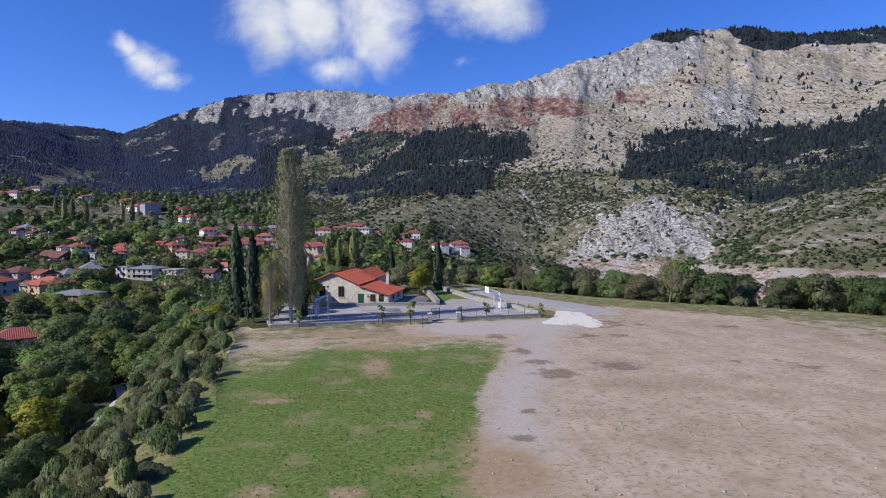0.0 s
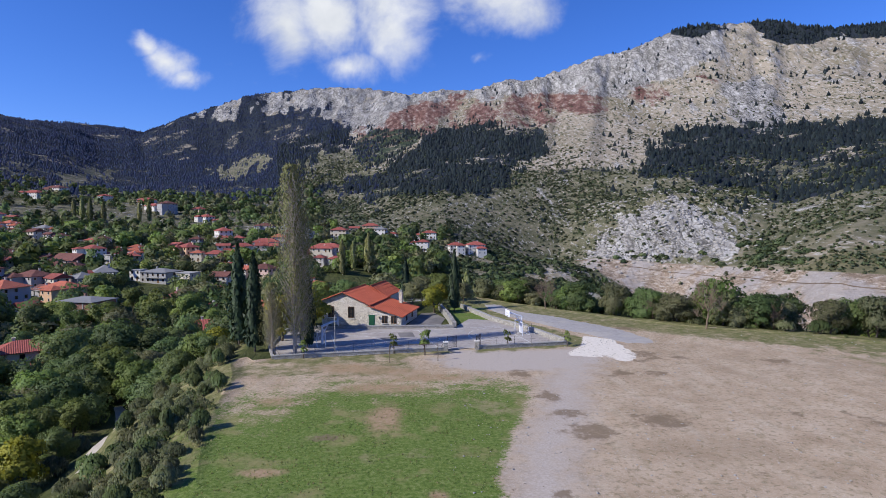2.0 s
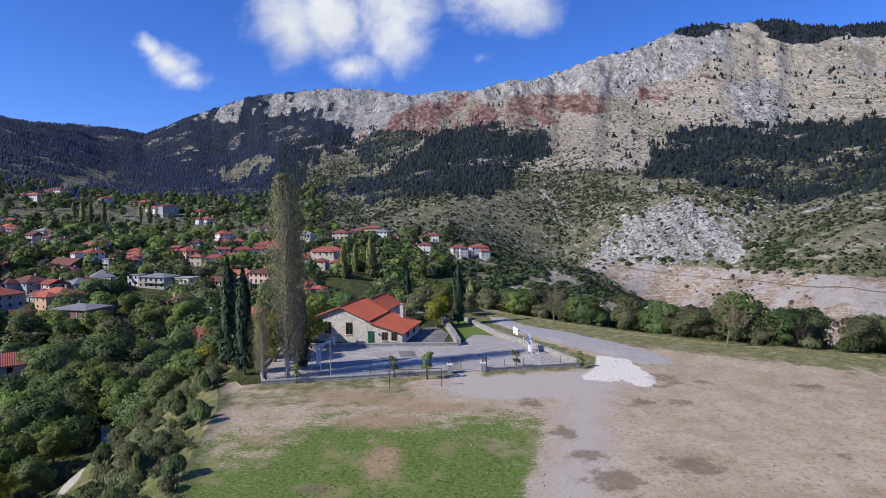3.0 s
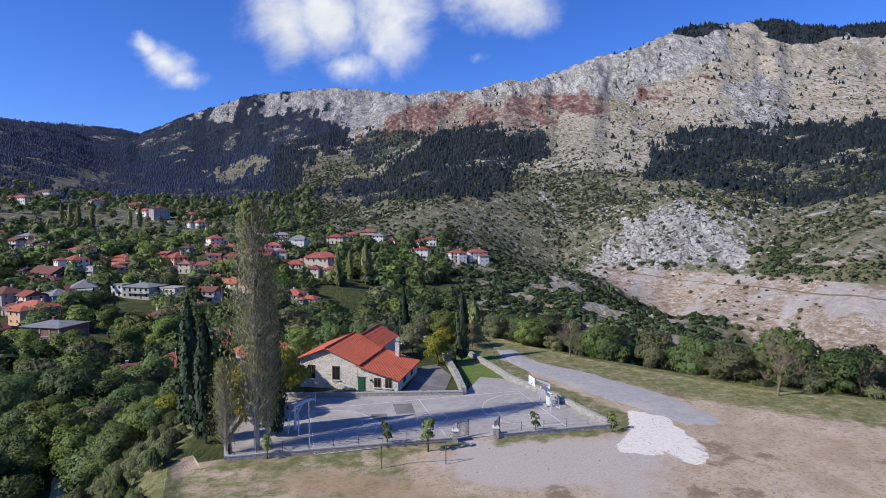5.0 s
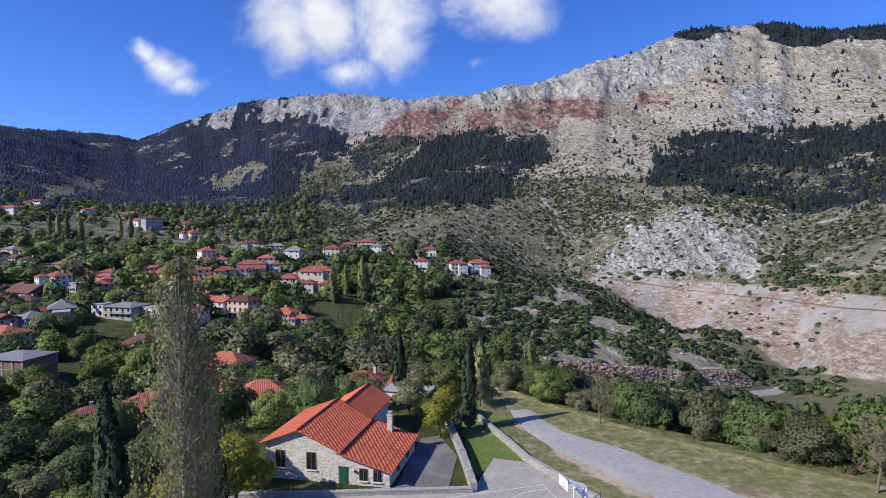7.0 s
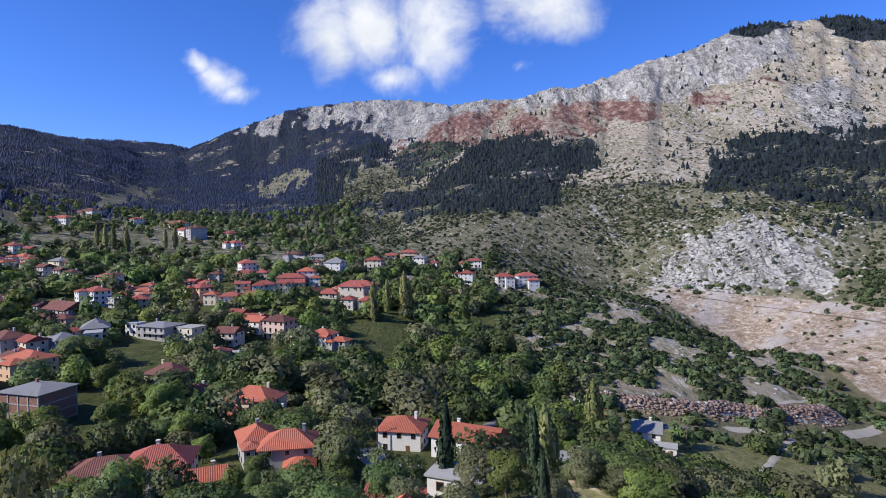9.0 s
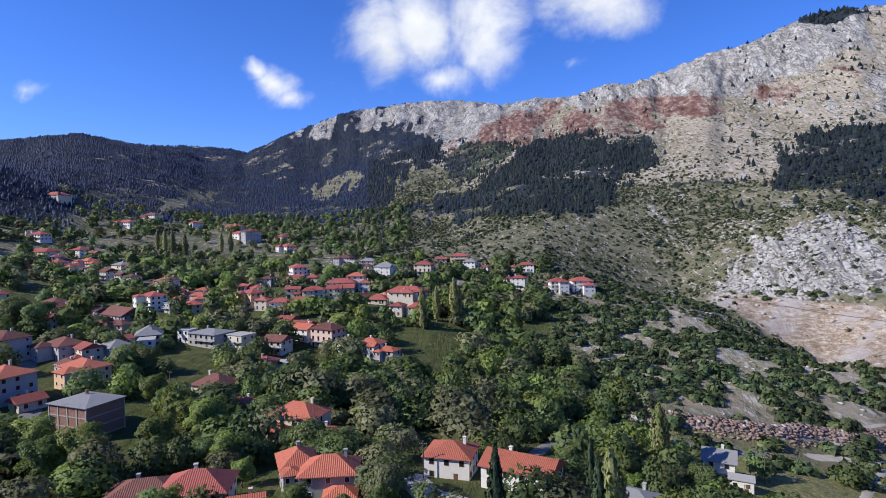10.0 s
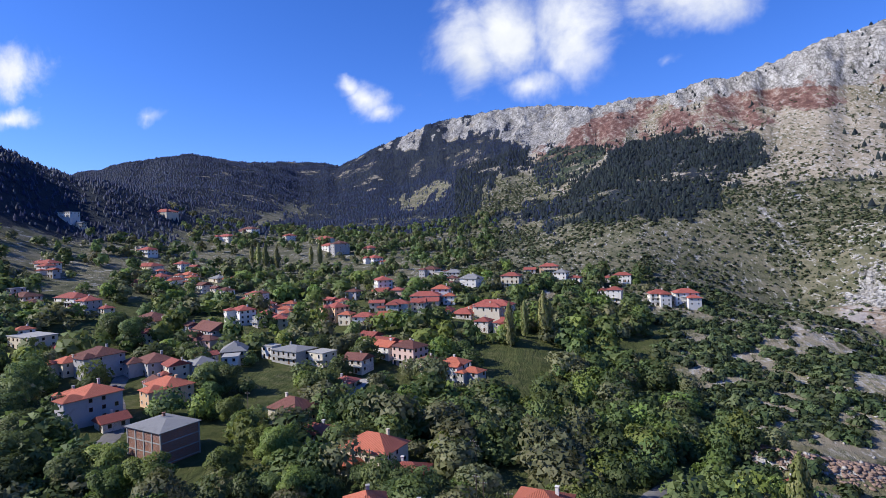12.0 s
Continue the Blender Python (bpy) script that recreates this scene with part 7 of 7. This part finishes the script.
for k, (b_span, r_span, n, size) in enumerate((((3, 36), (235, 520), 3800, 2.0), ((16, 33), (500, 760), 5000, 4.6))):
    stones = scattered(n, b_span, r_span, on_rocky, 840 + k)
    planted("limestone_outcrop", rock_shape(10 + k), *stones[:3], np.random.default_rng(850 + k).uniform(0.3, 1.0, len(stones[0])) * size, np.random.default_rng(860 + k), MAT_BOULDER, "pale limestone blocks standing out of the slope", "rocks", 0.1)

# the old road cut into the scar: a raised dark strip added for its bench's shadow line
_cut_b = np.radians(np.linspace(16, 46, 90))
_lo = np.interp(np.degrees(_cut_b), [10, 14.3, 24.5, 33.5, 40, 60], [640, 605, 520, 402, 332, 335])
_hi = np.interp(np.degrees(_cut_b), [10, 14.3, 24.5, 33.5, 40, 60], [655, 655, 568, 478, 408, 440])
_cut_r = []
for angle, lo, hi in zip(_cut_b, _lo, _hi):                     # fitted to the bench line as it is seen from the field
    rr = np.linspace(lo - 20, hi + 30, 160)
    zz = ground_height(FIELD_X + rr * math.sin(angle), FIELD_Y + rr * math.cos(angle))
    sight_rise = np.interp(math.degrees(angle), [16, 24.5, 33.5, 40, 46], [-0.089, -0.107, -0.119, -0.126, -0.13])
    _cut_r.append(rr[np.argmin(np.abs((zz - 27) / rr - sight_rise))])
_cut_r = np.convolve(np.pad(np.array(_cut_r), 3, mode="edge"), np.ones(7) / 7, mode="valid")
_cx, _cy = FIELD_X + _cut_r * np.sin(_cut_b), FIELD_Y + _cut_r * np.cos(_cut_b)
_cz = ground_height(_cx, _cy)
bm = bmesh.new()
rows = []
for x, y, z in zip(_cx, _cy, _cz):
    rows.append([bm.verts.new((x, y, z - 2.0)), bm.verts.new((x, y, z + 0.55 + random.uniform(-0.35, 0.35))), bm.verts.new((x * 1.004, y + 1.4, z + 0.6)), bm.verts.new((x * 1.004, y + 1.4, z - 2.0))])
for a, b in zip(rows, rows[1:]):
    for j in range(3):
        bm.faces.new((a[j], b[j], b[j + 1], a[j + 1]))
bmesh.ops.recalc_face_normals(bm, faces=bm.faces)
tagged(part("retaining_wall", bm, coat("shadow_strip_brown", (0.16, 0.12, 0.09), 0.3, 2, stain=0.4), None), "dark stone retaining wall along the bench of the road cut", "wall", kind="structure")

# fir woods on the mountains
def fir_shape():
    v, f = [], []
    for k, (z, r, top) in enumerate(((0.03, 0.36, 0.56), (0.28, 0.27, 0.86))):
        base = len(v)
        v += [(r * math.cos(a) * w, r * math.sin(a) * w, z) for a, w in [(j * 2 * math.pi / 5, 1.0 if j % 2 else 0.75) for j in range(5)]] + [(0, 0, top)]
        f += [(base + j, base + (j + 1) % 5, base + 5) for j in range(5)]
    v = np.array(v)
    way = v * np.array([3.0, 3.0, 0.0]) + np.array([0, 0, 0.75])
    return v, np.array(f), way / np.linalg.norm(way, axis=1)[:, None]
def in_wood(x, y, z):
    return np.clip(ground_cover(x, y, z)["forest"] * 1.2 - 0.2 + (fractal(x, y, 30, 4, 71) - 0.5) * 1.5, 0.012, 1)
for b_span, r_span, n, seed, tall, needles in (((-14, 14), (700, 1700), 14000, 21, 10.5, MAT_FIR), ((18, 46), (640, 1900), 20000, 22, 11.5, MAT_FIR), ((-58, -4), (700, 2700), 74000, 23, 7.4, MAT_FIR_HAZE), ((-45, -20), (2500, 3400), 12000, 24, 9.5, MAT_FIR_HAZE)):
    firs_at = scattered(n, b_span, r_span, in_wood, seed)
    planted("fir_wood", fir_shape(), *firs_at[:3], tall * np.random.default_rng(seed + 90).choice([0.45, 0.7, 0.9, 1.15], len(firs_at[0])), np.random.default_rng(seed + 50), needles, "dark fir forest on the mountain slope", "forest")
# grass tufts, weeds and stones on the field
def tuft_shape(seed, blades):
    q = np.random.default_rng(seed)
    v, f = [], []
    for k in range(blades):
        a, lean = q.uniform(0, 6.28), q.uniform(0.2, 0.7)
        x, y = q.normal(0, 0.25, 2)
        w = 0.14
        v += [(x - w * math.sin(a), y + w * math.cos(a), 0), (x + w * math.sin(a), y - w * math.cos(a), 0), (x + lean * math.cos(a), y + lean * math.sin(a), q.uniform(0.5, 1.0))]
        f.append((3 * k, 3 * k + 1, 3 * k + 2))
    return np.array(v), np.array(f), np.tile((0.0, -0.2, 0.98), (len(v), 1))


def spread(count, x_span, y_span, density, seed):
    q = np.random.default_rng(seed)
    x, y = q.uniform(*x_span, count), q.uniform(*y_span, count)
    z = ground_height(x, y)
    keep = q.random(count) < density(x, y, z)
    return x[keep], y[keep], z[keep]


MAT_TUFT = leaves("grass_tufts", [(0.15, 0.22, 0.045), (0.22, 0.30, 0.07), (0.34, 0.36, 0.15)], 0.3)
MAT_WEED = leaves("dry_weeds", [(0.14, 0.12, 0.05), (0.22, 0.18, 0.08), (0.32, 0.26, 0.13)], 0.2)
def grassy(x, y, z):
    return smooth(0.4, 0.8, ground_cover(x, y, z)["grass"]) * (outside(x, y, PLATEAU) < 6) * (0.3 + 0.7 * smooth(0.35, 0.6, fractal(x, y, 3, 3, 97)))
def weedy(x, y, z):
    c = ground_cover(x, y, z)
    return c["dirt"] * (1 - smooth(0.3, 0.7, c["grass"])) * smooth(0.5, 0.75, fractal(x, y, 6, 4, 98)) * (outside(x, y, COURT_PLOT) > 1)
for j, (leaf, density, n, x_span, size, words) in enumerate(((MAT_TUFT, grassy, 26000, (-22, 14), 0.14, "short green grass tufts on the field"), (MAT_WEED, grassy, 9000, (-22, 60), 0.17, "dry yellowish grass tufts on the field"), (MAT_WEED, weedy, 16000, (3, 75), 0.11, "low dry weeds on the bare field"))):
    at = spread(n, x_span, (26, 112), density, 900 + j)
    planted("grass_tufts", tuft_shape(910 + j, 5), *at, size * np.random.default_rng(920 + j).uniform(0.4, 1.2, len(at[0])), np.random.default_rng(930 + j), leaf, words, "grass", 0.05)
at = spread(3600, (3, 70), (28, 100), lambda x, y, z: ground_cover(x, y, z)["dirt"] * (outside(x, y, COURT_PLOT) > 1) * 0.7, 940)
planted("field_stones", rock_shape(30), *at, 0.05 + 0.16 * np.random.default_rng(941).random(len(at[0])) ** 3, np.random.default_rng(942), MAT_BOULDER, "small pale stones strewn over the bare field", "stones", 0.05)
for kind in KINDS:
    hide_away(kind)
